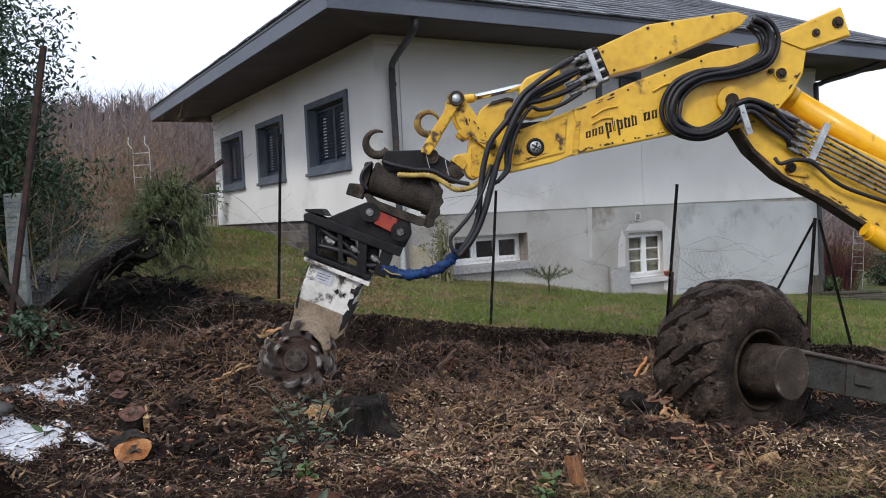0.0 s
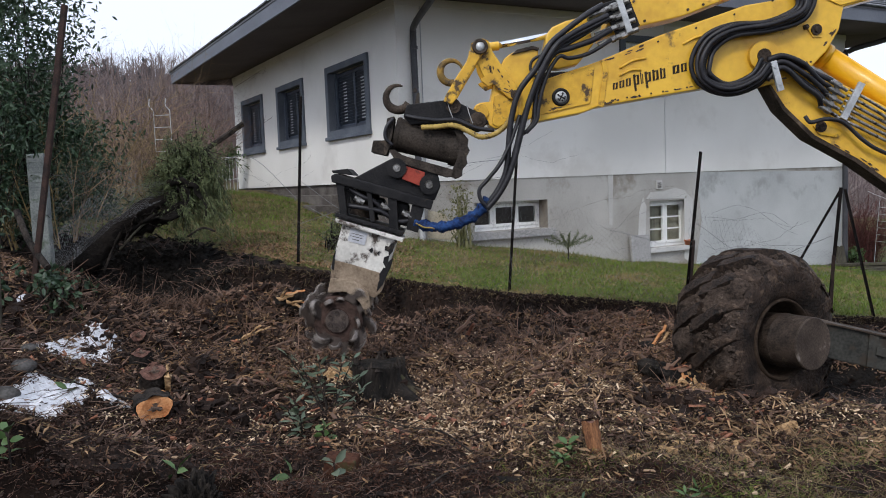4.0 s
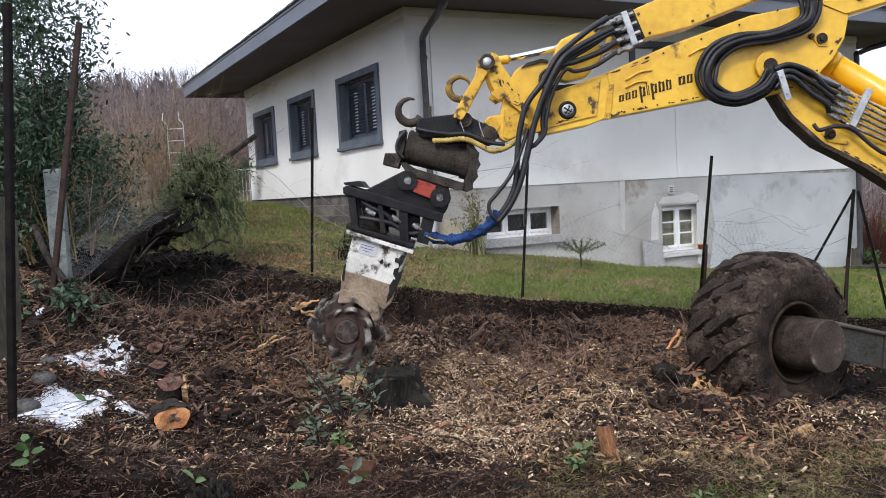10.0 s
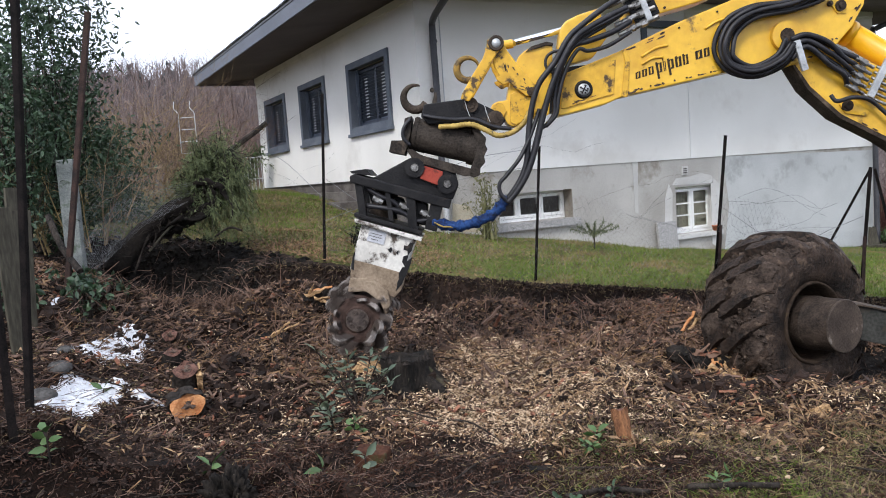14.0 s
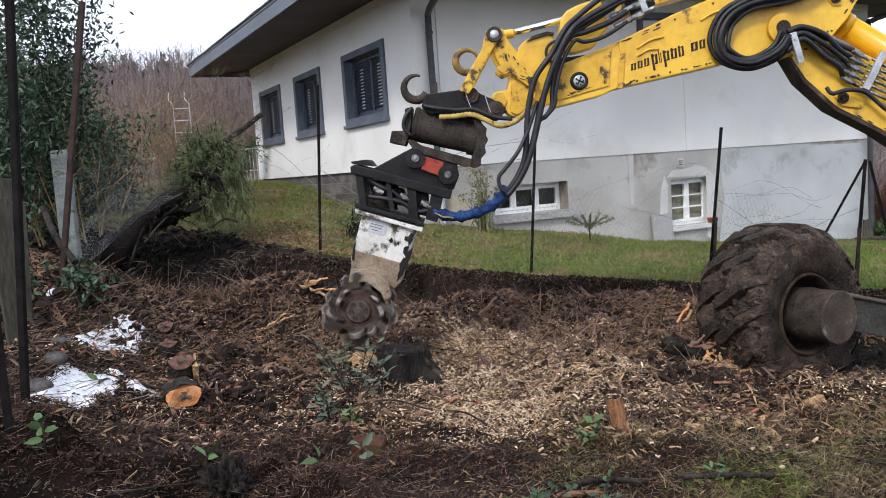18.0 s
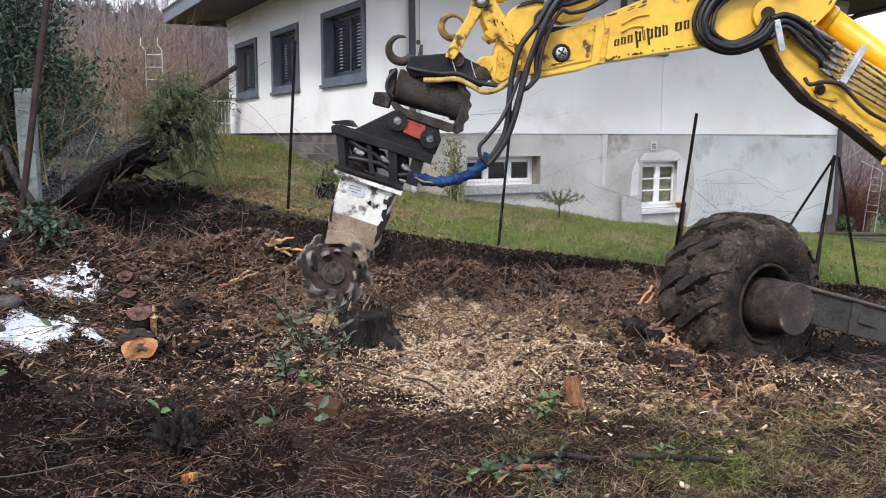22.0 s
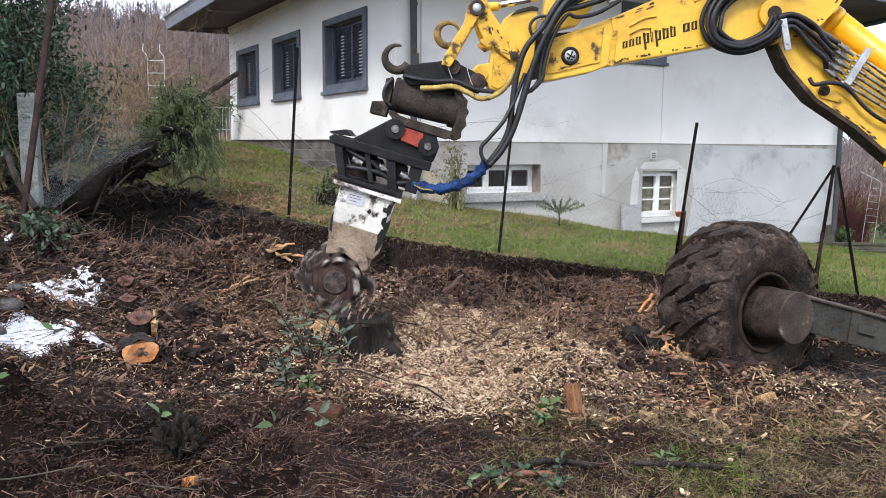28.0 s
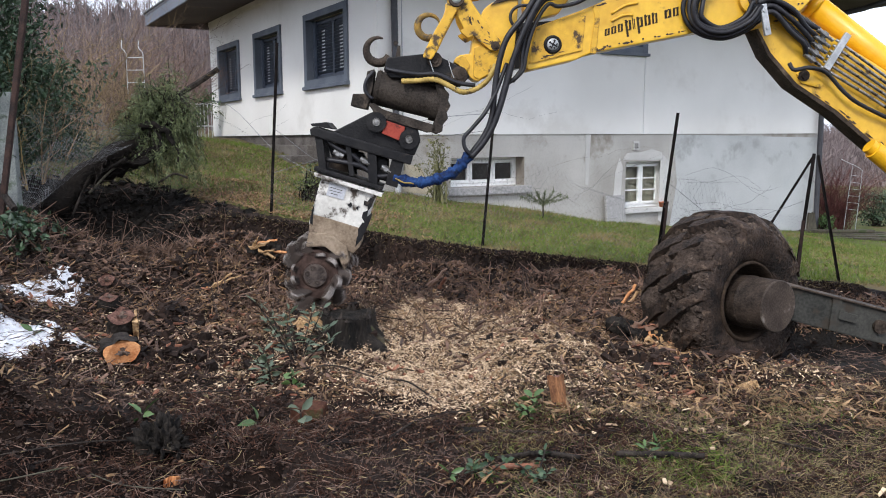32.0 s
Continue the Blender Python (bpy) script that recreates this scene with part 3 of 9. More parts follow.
slab(bm, EXW - WX - 0.3, EXW - WX - 0.002, 0.33, NY - WY, -1.0, 4.60)
part("east_wall", bm, STUCCO, house)
bm = bmesh.new()
slab(bm, 0.3, EXW - WX - 0.31, NY - WY - 0.3, NY - WY - 0.004, 0.0, 4.60)
part("north_wall", bm, STUCCO, house)
bm = bmesh.new()
slab(bm, 0.31, EXW - WX - 0.31, 0.6, NY - WY - 0.35, -0.9, -0.8)
slab(bm, 0.31, EXW - WX - 0.31, 1.6, 1.7, -0.8, 1.7)
part("basement_interior", bm, DARKROOM, house)
# repaired strips of paler render
for prof in ([(9.652, 0.84), (9.722, 0.819), (9.763, 1.714), (9.643, 1.714)],
             [(10.314, 0.478), (10.481, 0.326), (10.529, 1.125), (10.452, 1.286), (10.357, 1.028)],
             [(10.532, 1.255), (11.532, 1.238), (11.495, 1.378), (11.236, 1.433), (10.935, 1.378), (10.634, 1.373)],
             [(11.457, 0.109), (11.624, 0.006), (11.691, 1.205), (11.534, 1.328), (11.471, 1.209)]):
    bm = bmesh.new()
    prism(bm, [(x - WX, z) for x, z in prof], 0.012, 0.02)
    part("render_patch", bm, PATCH, house, "paler patch of new render")
bm = bmesh.new()
prism(bm, [(x - WX, z) for x, z in [(11.752, -0.096), (16.073, -0.571), (16.122, 1.629), (11.792, 1.704), (11.922, 0.801)]], 0.014, 0.02)
part("render_field", bm, surface("blue_grey_render", (0.38, 0.39, 0.385), (0.49, 0.50, 0.495), 0.8, 60, 0.92, bump=0.2, depth=0.006, spots=(0.33, 0.335, 0.325), amount=0.42, spot_scale=1.1, world_space=True), house, "smooth blue-grey render")


def west_window(a, b, c, d):
    w = new("window")
    w.parent, w.location = house, (0, (a + b) / 2 - WY, c)
    h, k = d - c, (b - a) / 2
    bm = bmesh.new()
    slab(bm, -0.035, 0.10, -k, -k + 0.13, 0.0, h)
    slab(bm, -0.035, 0.10, k - 0.13, k, 0.0, h)
    slab(bm, -0.035, 0.10, -k + 0.13, k - 0.13, h - 0.11, h)
    part("frame", bm, STONEFRAME, w)
    bm = bmesh.new()
    slab(bm, -0.075, 0.12, -k - 0.02, k + 0.02, -0.06, 0.0, 0.008)
    slab(bm, -0.03, 0.10, -k + 0.13, k - 0.13, 0.001, 0.11)
    part("sill", bm, STONEFRAME, w)
    bm = bmesh.new()
    slab(bm, 0.10, 0.22, -k + 0.131, -k + 0.17, 0.11, h - 0.11)
    slab(bm, 0.10, 0.22, k - 0.17, k - 0.131, 0.11, h - 0.11)
    slab(bm, 0.18, 0.22, -k + 0.17, k - 0.17, 0.11, h - 0.11)
    part("reveal", bm, REVEAL, w, "dark painted reveal")
    inner0, inner1 = -k + 0.18, k - 0.18
    for s0, s1 in ((inner0, (inner0 + inner1) / 2 - 0.005), ((inner0 + inner1) / 2 + 0.005, inner1)):
        bm = bmesh.new()
        for p, q in ((s0, s0 + 0.035), (s1 - 0.035, s1)):
            slab(bm, 0.14, 0.175, p, q, 0.13, h - 0.13)
        slab(bm, 0.14, 0.175, s0 + 0.035, s1 - 0.035, 0.13, 0.19)
        slab(bm, 0.14, 0.175, s0 + 0.035, s1 - 0.035, h - 0.18, h - 0.13)
        part("shutter", bm, SHUTTER, w)
        sm = bpy.data.meshes.new("slat")
        bm = bmesh.new()
        box(bm, (0, 0, 0), (0.012, s1 - s0 - 0.07, 0.055), pose(0, 0, 0, 0, -38, 0))
        bm.to_mesh(sm)
        bm.free()
        sm.materials.append(SLAT)
        n = 15
        # solid pale strips put in for light showing through the louvres
        gm = bpy.data.meshes.new("slat_gap")
        bm = bmesh.new()
        box(bm, (0, 0, 0), (0.006, 0.13, 0.022))
        bm.to_mesh(gm)
        bm.free()
        gm.materials.append(GAPLIGHT)
        for i in range(n):
            o = new("slat", sm)
            o.parent, o.location = w, (0.157, (s0 + s1) / 2, 0.24 + (h - 0.47) * i / (n - 1))
            if i % 14:
                o = new("slat_gap", gm)
                o.parent, o.location = w, (0.137, s0 + 0.55 * (s1 - s0), 0.24 + (h - 0.47) * (i - 0.5) / (n - 1))
    return tagged(w, "blue-grey framed window with closed louvred shutters")


for wdw in WEST:
    west_window(*wdw)


def casement(x0, x1, z0, z1, leaves, bars, back, inner):
    w = new("window")
    w.parent, w.location = house, (x0 - WX, 0, z0)
    W, H, y = x1 - x0, z1 - z0, back
    bm = bmesh.new()
    slab(bm, 0, 0.045, y, y + 0.06, 0, H)
    slab(bm, W - 0.045, W, y, y + 0.06, 0, H)
    slab(bm, 0.045, W - 0.045, y, y + 0.06, 0, 0.05)
    slab(bm, 0.045, W - 0.045, y, y + 0.06, H - 0.045, H)
    part("frame", bm, PVC, w)
    step = (W - 0.09) / leaves
    for i in range(leaves):
        a, b = 0.045 + i * step + 0.004, 0.045 + (i + 1) * step - 0.004
        bm = bmesh.new()
        slab(bm, a, a + 0.05, y - 0.012, y + 0.04, 0.055, H - 0.05)
        slab(bm, b - 0.05, b, y - 0.012, y + 0.04, 0.055, H - 0.05)
        slab(bm, a + 0.05, b - 0.05, y - 0.012, y + 0.04, 0.055, 0.105)
        slab(bm, a + 0.05, b - 0.05, y - 0.012, y + 0.04, H - 0.10, H - 0.05)
        for k in range(1, bars + 1):
            z = 0.105 + (H - 0.205) * k / (bars + 1)
            slab(bm, a + 0.05, b - 0.05, y - 0.004, y + 0.03, z - 0.012, z + 0.012)
        part("sash", bm, PVC, w)
        bm = bmesh.new()
        slab(bm, a + 0.045, b - 0.045, y + 0.008, y + 0.014, 0.10, H - 0.09)
        pane = part("pane", bm, glass, w)
        pane.visible_shadow = False
    # a curtain at one window; at the other, room shade painted as a sheet
    bm = bmesh.new()
    slab(bm, 0.02, W - 0.02, y + 0.10, y + 0.11, 0.02, H - 0.02)
    part("curtain", bm, inner, w)
    return w


def south_window():
    w = new("window")
    w.parent, w.location = house, (9.95 - WX, 0, 3.15)
    bm = bmesh.new()
    slab(bm, 0.0, 0.12, -0.035, 0.10, 0.0, 1.0)
    slab(bm, 0.96, 1.08, -0.035, 0.10, 0.0, 1.0)
    slab(bm, 0.12, 0.96, -0.035, 0.10, 0.9, 1.0)
    part("frame", bm, STONEFRAME, w)
    bm = bmesh.new()
    slab(bm, -0.02, 1.10, -0.08, 0.12, -0.05, 0.0, 0.008)
    slab(bm, 0.12, 0.96, -0.03, 0.10, 0.001, 0.12)
    part("sill", bm, STONEFRAME, w)
    bm = bmesh.new()
    slab(bm, 0.70, 0.958, 0.10, 0.14, 0.12, 0.9)
    part("shutter", bm, REVEAL, w)
    bm = bmesh.new()
    slab(bm, 0.122, 0.70, 0.16, 0.18, 0.12, 0.9)
    part("blind", bm, BLIND, w, "white lowered blind")
    tagged(w, "blue-grey framed window with a white blind")


south_window()
tagged(casement(*B1, 3, 0, 0.26, DARKROOM), "low white three-light basement window")
tagged(casement(*B2, 2, 2, 0.16, CURTAIN), "white two-leaf window with glazing bars and yellowed curtains")
bm = bmesh.new()
slab(bm, 8.318 - WX, 8.329 - WX, 0.025, 0.255, 0.87, 1.345)
part("window_jamb", bm, JAMB, house, "brown weathered window jamb")
bm = bmesh.new()
prism(bm, [(x - WX, z) for x, z in [(6.02, 0.85), (6.5, 0.78), (6.55, 0.95), (6.42, 1.05), (6.35, 1.2), (6.05, 1.28)]], 0.013, 0.02)
part("render_patch", bm, OCHRE, house, "bared ochre render patch")
bm = bmesh.new()
slab(bm, 6.78 - WX, 8.43 - WX, -0.06, 0.16, 0.745, 0.865, 0.006)
part("sill", bm, SILL, house, "granite-grey window sill")
bm = bmesh.new()
slab(bm, 10.55 - WX, 11.68 - WX, -0.05, 0.18, 0.27, 0.355, 0.006)
part("sill", bm, PATCH, house, "pale cement window sill")
bm = bmesh.new()
slab(bm, 10.76 - WX, 10.90 - WX, -0.012, 0.02, 1.425, 1.585, 0.004)
part("vent", bm, PATCH, house, "small square wall vent")
bm = bmesh.new()
for i in range(3):
    slab(bm, 10.785 - WX, 10.875 - WX, -0.017, -0.012, 1.455 + 0.035 * i, 1.473 + 0.035 * i)
part("vent_grille", bm, BASE, house)
# thin cables on the wall
bm = bmesh.new()
rod(bm, at_house(10.99, WY - 0.012, 1.72), at_house(10.99, WY - 0.012, 4.45), 0.007, seg=6)
part("wall_cable", bm, PVC, house, "thin white cable on the wall")
bm = bmesh.new()
rod(bm, at_house(6.02, WY - 0.012, 1.72), at_house(6.02, WY - 0.012, 4.35), 0.008, seg=6)
part("wall_cable", bm, ZINC, house)


def downpipe(pts, r, material, label):
    bm = bmesh.new()
    tube(bm, [at_house(*p) for p in pts], r, 12, 5)
    part("downpipe", bm, material, house, label, True)
    for z in (2.3, 3.7):
        if z > pts[0][2]:
            continue
        bm = bmesh.new()
        x, y = pts[-1][0], pts[-1][1]
        rod(bm, at_house(x, y, z), at_house(x, y, z + 0.04), r + 0.008)
        part("pipe_bracket", bm, material, house)


downpipe([(5.45, 9.25, 4.32), (5.45, 9.27, 4.20), (5.52, 9.6, 4.12), (5.78, 10.55, 4.02), (5.85, 10.75, 3.85), (5.86, 10.76, 3.0), (5.86, 10.76, 1.7)], 0.05, PIPE, "dark brown downpipe bent under the eaves")
downpipe([(5.88, 10.76, 1.7), (5.88, 10.76, 1.2), (5.88, 10.76, 0.75)], 0.045, ZINC, "pale grey lower downpipe")
downpipe([(16.02, 9.3, 4.3), (16.02, 9.9, 4.2), (16.02, 10.65, 4.1), (16.04, 10.74, 3.8), (16.04, 10.74, 1.0), (16.04, 10.74, -0.3)], 0.055, PIPE, "dark downpipe at the corner")

# roof
for x0, x1, y0, y1 in ((EAVE_W, EAVE_E, EAVE_S, EAVE_S + 0.03), (EAVE_W, EAVE_W + 0.03, EAVE_S + 0.03, EAVE_N), (EAVE_E - 0.03, EAVE_E, EAVE_S + 0.03, EAVE_N), (EAVE_W + 0.03, EAVE_E - 0.03, EAVE_N - 0.03, EAVE_N)):
    bm = bmesh.new()
    slab(bm, x0 - WX, x1 - WX, y0 - WY, y1 - WY, 4.325, 4.60)
    part("fascia", bm, FASCIA, house, "deep slate-grey metal fascia")
    bm = bmesh.new()
    slab(bm, x0 - WX - 0.012, x1 - WX + 0.012, y0 - WY - 0.012, y1 - WY + 0.012, 4.545, 4.61)
    part("gutter_lip", bm, PIPE, house)


def soffit():
    o = [(EAVE_W + 0.03, EAVE_S + 0.03), (EAVE_E - 0.03, EAVE_S + 0.03), (EAVE_E - 0.03, EAVE_N - 0.03), (EAVE_W + 0.03, EAVE_N - 0.03)]
    i = [(WX, WY), (EXW, WY), (EXW, NY), (WX, NY)]
    for k in range(4):
        bm = bmesh.new()
        q = [(*o[k], 4.315), (*o[(k + 1) % 4], 4.315), (*i[(k + 1) % 4], 4.48), (*i[k], 4.48)]
        lo = [bm.verts.new(at_house(*p)) for p in q]
        hi = [bm.verts.new(at_house(p[0], p[1], p[2] + 0.02)) for p in q]
        bm.faces.new(lo)
        bm.faces.new(hi)
        for j in range(4):
            bm.faces.new((lo[j], lo[(j + 1) % 4], hi[(j + 1) % 4], hi[j]))
        part("soffit", bm, SOFFIT, house, "dark brown timber soffit")
    # trim band where the wall meets the soffit
    bm = bmesh.new()
    slab(bm, 0.0, EXW - WX, -0.02, 0.0, 4.36, 4.47)
    slab(bm, -0.02, 0.0, -0.02, NY - WY, 4.36, 4.47)
    part("wall_trim", bm, STUCCO, house)


soffit()


def roof():
    rz, hy = 7.3, (EAVE_N + EAVE_S) / 2
    a, b, c, d = (EAVE_W - 0.03, EAVE_S - 0.05, 4.59), (EAVE_E + 0.03, EAVE_S - 0.05, 4.59), (EAVE_E + 0.03, EAVE_N + 0.03, 4.59), (EAVE_W - 0.03, EAVE_N + 0.03, 4.59)
    k = hy - EAVE_S
    r0, r1 = (EAVE_W + k, hy, rz), (EAVE_E - k, hy, rz)
    bm = bmesh.new()
    vs = [bm.verts.new(at_house(*p)) for p in (a, b, c, d, r0, r1)]
    for f in ((0, 1, 5, 4), (1, 2, 5), (2, 3, 4, 5), (3, 0, 4), (3, 2, 1, 0)):
        bm.faces.new([vs[q] for q in f])
    part("roof_deck", bm, FASCIA, house)
    verts, faces = [], []
    r = random.Random(4)
    rows = 26
    for (p, q, e, f) in ((a, b, r0, r1), (d, a, r0, r0), (b, c, r1, r1)):
        p, q, e, f = (Vector(at_house(*w)) for w in (p, q, e, f))
        nrm = (q - p).cross(e - p).normalized()
        if nrm.z < 0:
            nrm = -nrm
        for i in range(rows):
            t0, t1 = i / rows, min(1.0, (i + 1.3) / rows)
            l0, l1 = p.lerp(e, t0), q.lerp(f, t0)
            up = (p.lerp(e, t1) - l0) if e != f else None
            n = max(1, int((l1 - l0).length / 0.3))
            for s in range(n):
                s0, s1 = (s + 0.02) / n, (s + 0.98) / n
                h0, h1 = p.lerp(e, t1), q.lerp(f, t1)
                lift = r.uniform(0.012, 0.022)
                quad = [l0.lerp(l1, s0) + nrm * (lift + 0.012), l0.lerp(l1, s1) + nrm * (lift + 0.012), h0.lerp(h1, s1) + nrm * 0.006, h0.lerp(h1, s0) + nrm * 0.006]
                o = len(verts)
                verts += quad + [quad[0] - nrm * 0.02, quad[1] - nrm * 0.02]
                faces += [(o, o + 1, o + 2, o + 3), (o, o + 4, o + 5, o + 1)]
    tagged(raw("slate_covering", verts, faces, SLATE, house, "overlapping grey roof slates"), kind="stuff")
    bm = bmesh.new()
    for p, q in ((a, r0), (b, r1), (c, r1), (d, r0), (r0, r1)):
        rod(bm, Vector(at_house(*p)) + Vector((0, 0, 0.03)), Vector(at_house(*q)) + Vector((0, 0, 0.03)), 0.05, seg=8)
    part("ridge_cap", bm, SLATE, house)


roof()

# steps and flat stones beside the west wall
for i, (y, z, w) in enumerate(((14.7, 1.55, 1.8), (14.6, 1.38, 1.85))):
    bm = bmesh.new()
    slab(bm, -0.35 - 0.35 * i, -0.0 - 0.3 * i, -w, w, -0.45, 0.0, 0.012)
    st = part("garden_step", bm, BASE, None)
    st.location = (WX, y, z)
    tagged(st, "weathered concrete garden step by the house wall", "step", "garden steps")


# ---- the walking excavator: x across, y back from its near side, z up ----
RINGPAINT = surface("worn_dull_yellow", (0.16, 0.10, 0.03), (0.34, 0.20, 0.04), 6, 50, 0.6, bump=0.2, spots=(0.05, 0.038, 0.028), amount=0.55, spot_scale=9)
STAND = Vector((0.2, -0.17, 1.67))
RIG = Matrix.Translation(STAND) @ Matrix.Rotation(radians(1.12), 4, Vector((0.4729, 0.8811, -0.10))) @ Matrix.Translation(-STAND) @ pose(3.284, 5.541, 0, 0, 0, TURN)
excavator = thing("excavator", "yellow walking excavator arm with black hoses and one big muddy wheel", "excavator", RIG)


def disc(bm, x, z, y0, y1, r, seg=20):
    rod(bm, (x, y0, z), (x, y1, z), r, seg=seg)


def profile_part(name, profile, y0, y1, material, parent, label="", bevel=0.008):
    bm = bmesh.new()
    prism(bm, profile, y0, y1, bevel)
    return part(name, bm, material, parent, label)


# boom
boom = profile_part("boom", [(2.48, 2.57), (2.52, 2.65), (2.60, 2.68), (3.19, 2.40), (3.88, 2.06), (4.9, 1.52), (5.9, 1.0), (5.75, 0.55), (4.7, 0.96), (3.88, 1.42), (3.40, 1.75), (3.04, 1.94), (2.80, 2.17), (2.62, 2.43)], 0.05, 0.27, YELLOW, excavator, "heavy yellow boom with scraped lower edge", 0.012)
bm = bmesh.new()
prism(bm, [(2.615, 2.425), (2.78, 2.158), (3.03, 1.928), (3.39, 1.738), (3.88, 1.408), (4.7, 0.948), (4.71, 0.975), (3.90, 1.435), (3.41, 1.768), (3.052, 1.955), (2.805, 2.18), (2.63, 2.43)], 0.046, 0.274, 0.004)
part("boom_edge", bm, MUDSTEEL, boom, "dark scraped lower flange")
bm = bmesh.new()
disc(bm, 2.58, 2.57, -0.05, 0.40, 0.115, 28)
part("elbow_boss", bm, YELLOW, boom)
bm = bmesh.new()
disc(bm, 2.58, 2.57, -0.06, -0.05, 0.055)
part("elbow_pin", bm, MUDSTEEL, boom)
bm = bmesh.new()
disc(bm, 3.09, 2.02, 0.02, 0.06, 0.045)
disc(bm, 3.09, 2.02, 0.0, 0.02, 0.026)
part("boom_pin", bm, MUDSTEEL, boom)
bm = bmesh.new()
prism(bm, [(3.03, 2.03), (3.07, 2.08), (3.15, 2.06), (3.26, 1.97), (3.24, 1.93), (3.08, 1.96)], 0.03, 0.05, 0.004)
part("pin_plate", bm, YELLOW, boom)
# big cylinder behind the hoses
bm = bmesh.new()
rod(bm, (3.155, 0.2, 2.615), (5.2, 0.2, 1.37), 0.098, seg=28)
rod(bm, (3.14, 0.2, 2.625), (3.19, 0.2, 2.595), 0.106, seg=28)
part("cylinder_barrel", bm, ORANGE, boom, "orange-yellow hydraulic cylinder", True)
soft_edges(boom.children[-1])
bm = bmesh.new()
rod(bm, (3.02, 0.2, 2.70), (3.17, 0.2, 2.61), 0.035, seg=16)
part("cylinder_rod", bm, CHROME, boom, "", True)
bm = bmesh.new()
rod(bm, (3.66, -0.12, 1.47), (5.0, -0.12, 0.62), 0.075, seg=24)
rod(bm, (3.62, -0.12, 1.50), (3.68, -0.12, 1.46), 0.06, seg=24)
part("lower_cylinder", bm, ORANGE, boom, "orange-yellow lower hydraulic cylinder")
# rigid pipes along the boom
for i in range(6):
    bm = bmesh.new()
    o = 0.043 * i
    tube(bm, [(3.30 - 0.02 * i, 0.0, 2.315 - o), (3.88, 0.0, 1.985 - o), (4.9, 0.01, 1.42 - o)], 0.012, 8, 3)
    part("steel_pipe", bm, STEEL, boom, "", True)
bm = bmesh.new()
box(bm, (3.31, -0.02, 2.22), (0.055, 0.03, 0.32), pose(0, 0, 0, 0, 26, 0), 0.005)
part("pipe_clamp", bm, GALV, boom, "galvanised clamp bar")
bm = bmesh.new()
box(bm, (2.665, -0.10, 2.405), (0.05, 0.03, 0.24), pose(0, 0, 0, 0, -17, 0), 0.005)
disc(bm, 2.645, 2.47, -0.125, -0.115, 0.012, 6)
disc(bm, 2.685, 2.34, -0.125, -0.115, 0.012, 6)
part("hose_clamp", bm, GALV, boom, "galvanised clamp bar")
for i in range(5):
    bm = bmesh.new()
    x, z = 3.245 - 0.02 * i, 2.335 - 0.05 * i
    dx, dz = 0.83, -0.45
    rod(bm, (x - 0.11, 0.0, z + 0.05), (x - 0.02, 0.0, z), 0.020, seg=10)
    rod(bm, (x - 0.06, 0.0, z + 0.025), (x - 0.025, 0.0, z + 0.004), 0.027, seg=6)
    rod(bm, (x - 0.02, 0.0, z), (x + 0.03, 0.0, z - 0.03), 0.015, seg=8)
    part("hose_fitting", bm, STEEL, boom)
bm = bmesh.new()
tube(bm, [(2.93, -0.03, 2.10), (2.97, -0.05, 2.05), (3.09, -0.05, 2.075), (3.24, -0.03, 2.05), (3.42, -0.03, 1.90), (3.62, -0.02, 1.80), (4.2, 0.0, 1.60)], 0.017, 8)
part("hose", bm, RUBBER, boom, "", True)
# hoses from the elbow to the pipes
for i, (z0, dy) in enumerate(((0.0, 0.0), (0.035, -0.035), (-0.04, -0.03), (-0.085, 0.0), (-0.12, -0.04))):
    bm = bmesh.new()
    e = 2.335 - 0.05 * i
    tube(bm, [(2.60, dy - 0.03, 2.50 + z0), (2.72, dy - 0.04, 2.545 + 0.6 * z0), (2.90, dy - 0.02, 2.50 + 0.7 * z0 - 0.02 * i), (3.02, dy, 2.44 - 0.045 * i), (3.15 - 0.02 * i, 0.0, e + 0.05)], 0.021, 8)
    part("hose", bm, RUBBER, boom, "", True)

# stick
stick = profile_part("stick", [(0.775, 2.055), (0.80, 2.045), (1.16, 2.12), (1.29, 2.17), (2.30, 2.35), (2.58, 2.33), (2.81, 2.39), (2.98, 2.49), (3.10, 2.62), (3.19, 2.78), (3.22, 2.96), (3.59, 3.07), (3.51, 3.31), (2.84, 3.04), (2.44, 2.97), (1.76, 2.73), (1.29, 2.53), (1.18, 2.49), (0.85, 2.377), (0.805, 2.24)], 0.0, 0.26, YELLOW, excavator, "yellow telescopic stick with dark painted marks and chipped paint", 0.012)
# inner section that slides out of the stick, with the link lever and the small cylinder on it
NOSE = [(0.305, 2.148), (0.32, 2.18), (0.357, 2.20), (0.405, 2.205), (0.438, 2.208), (0.455, 2.301), (0.518, 2.486), (0.544, 2.545), (0.585, 2.58), (0.642, 2.609), (0.763, 2.638), (0.815, 2.628), (0.815, 2.57), (0.80, 2.36), (0.785, 2.25), (0.77, 2.078), (0.72, 2.065), (0.633, 2.054), (0.54, 2.02), (0.500, 1.994), (0.465, 2.0), (0.431, 2.023), (0.404, 2.08)]
nose = profile_part("stick_extension", NOSE, 0.02, 0.24, YELLOW, stick, "sliding yellow end piece of the stick", 0.008)
profile_part("inner_tube", [(0.76, 2.085), (1.15, 2.155), (1.20, 2.46), (0.90, 2.44), (0.79, 2.44)], 0.025, 0.235, BLACKSTEEL, nose, "greasy black inner tube", 0.006)
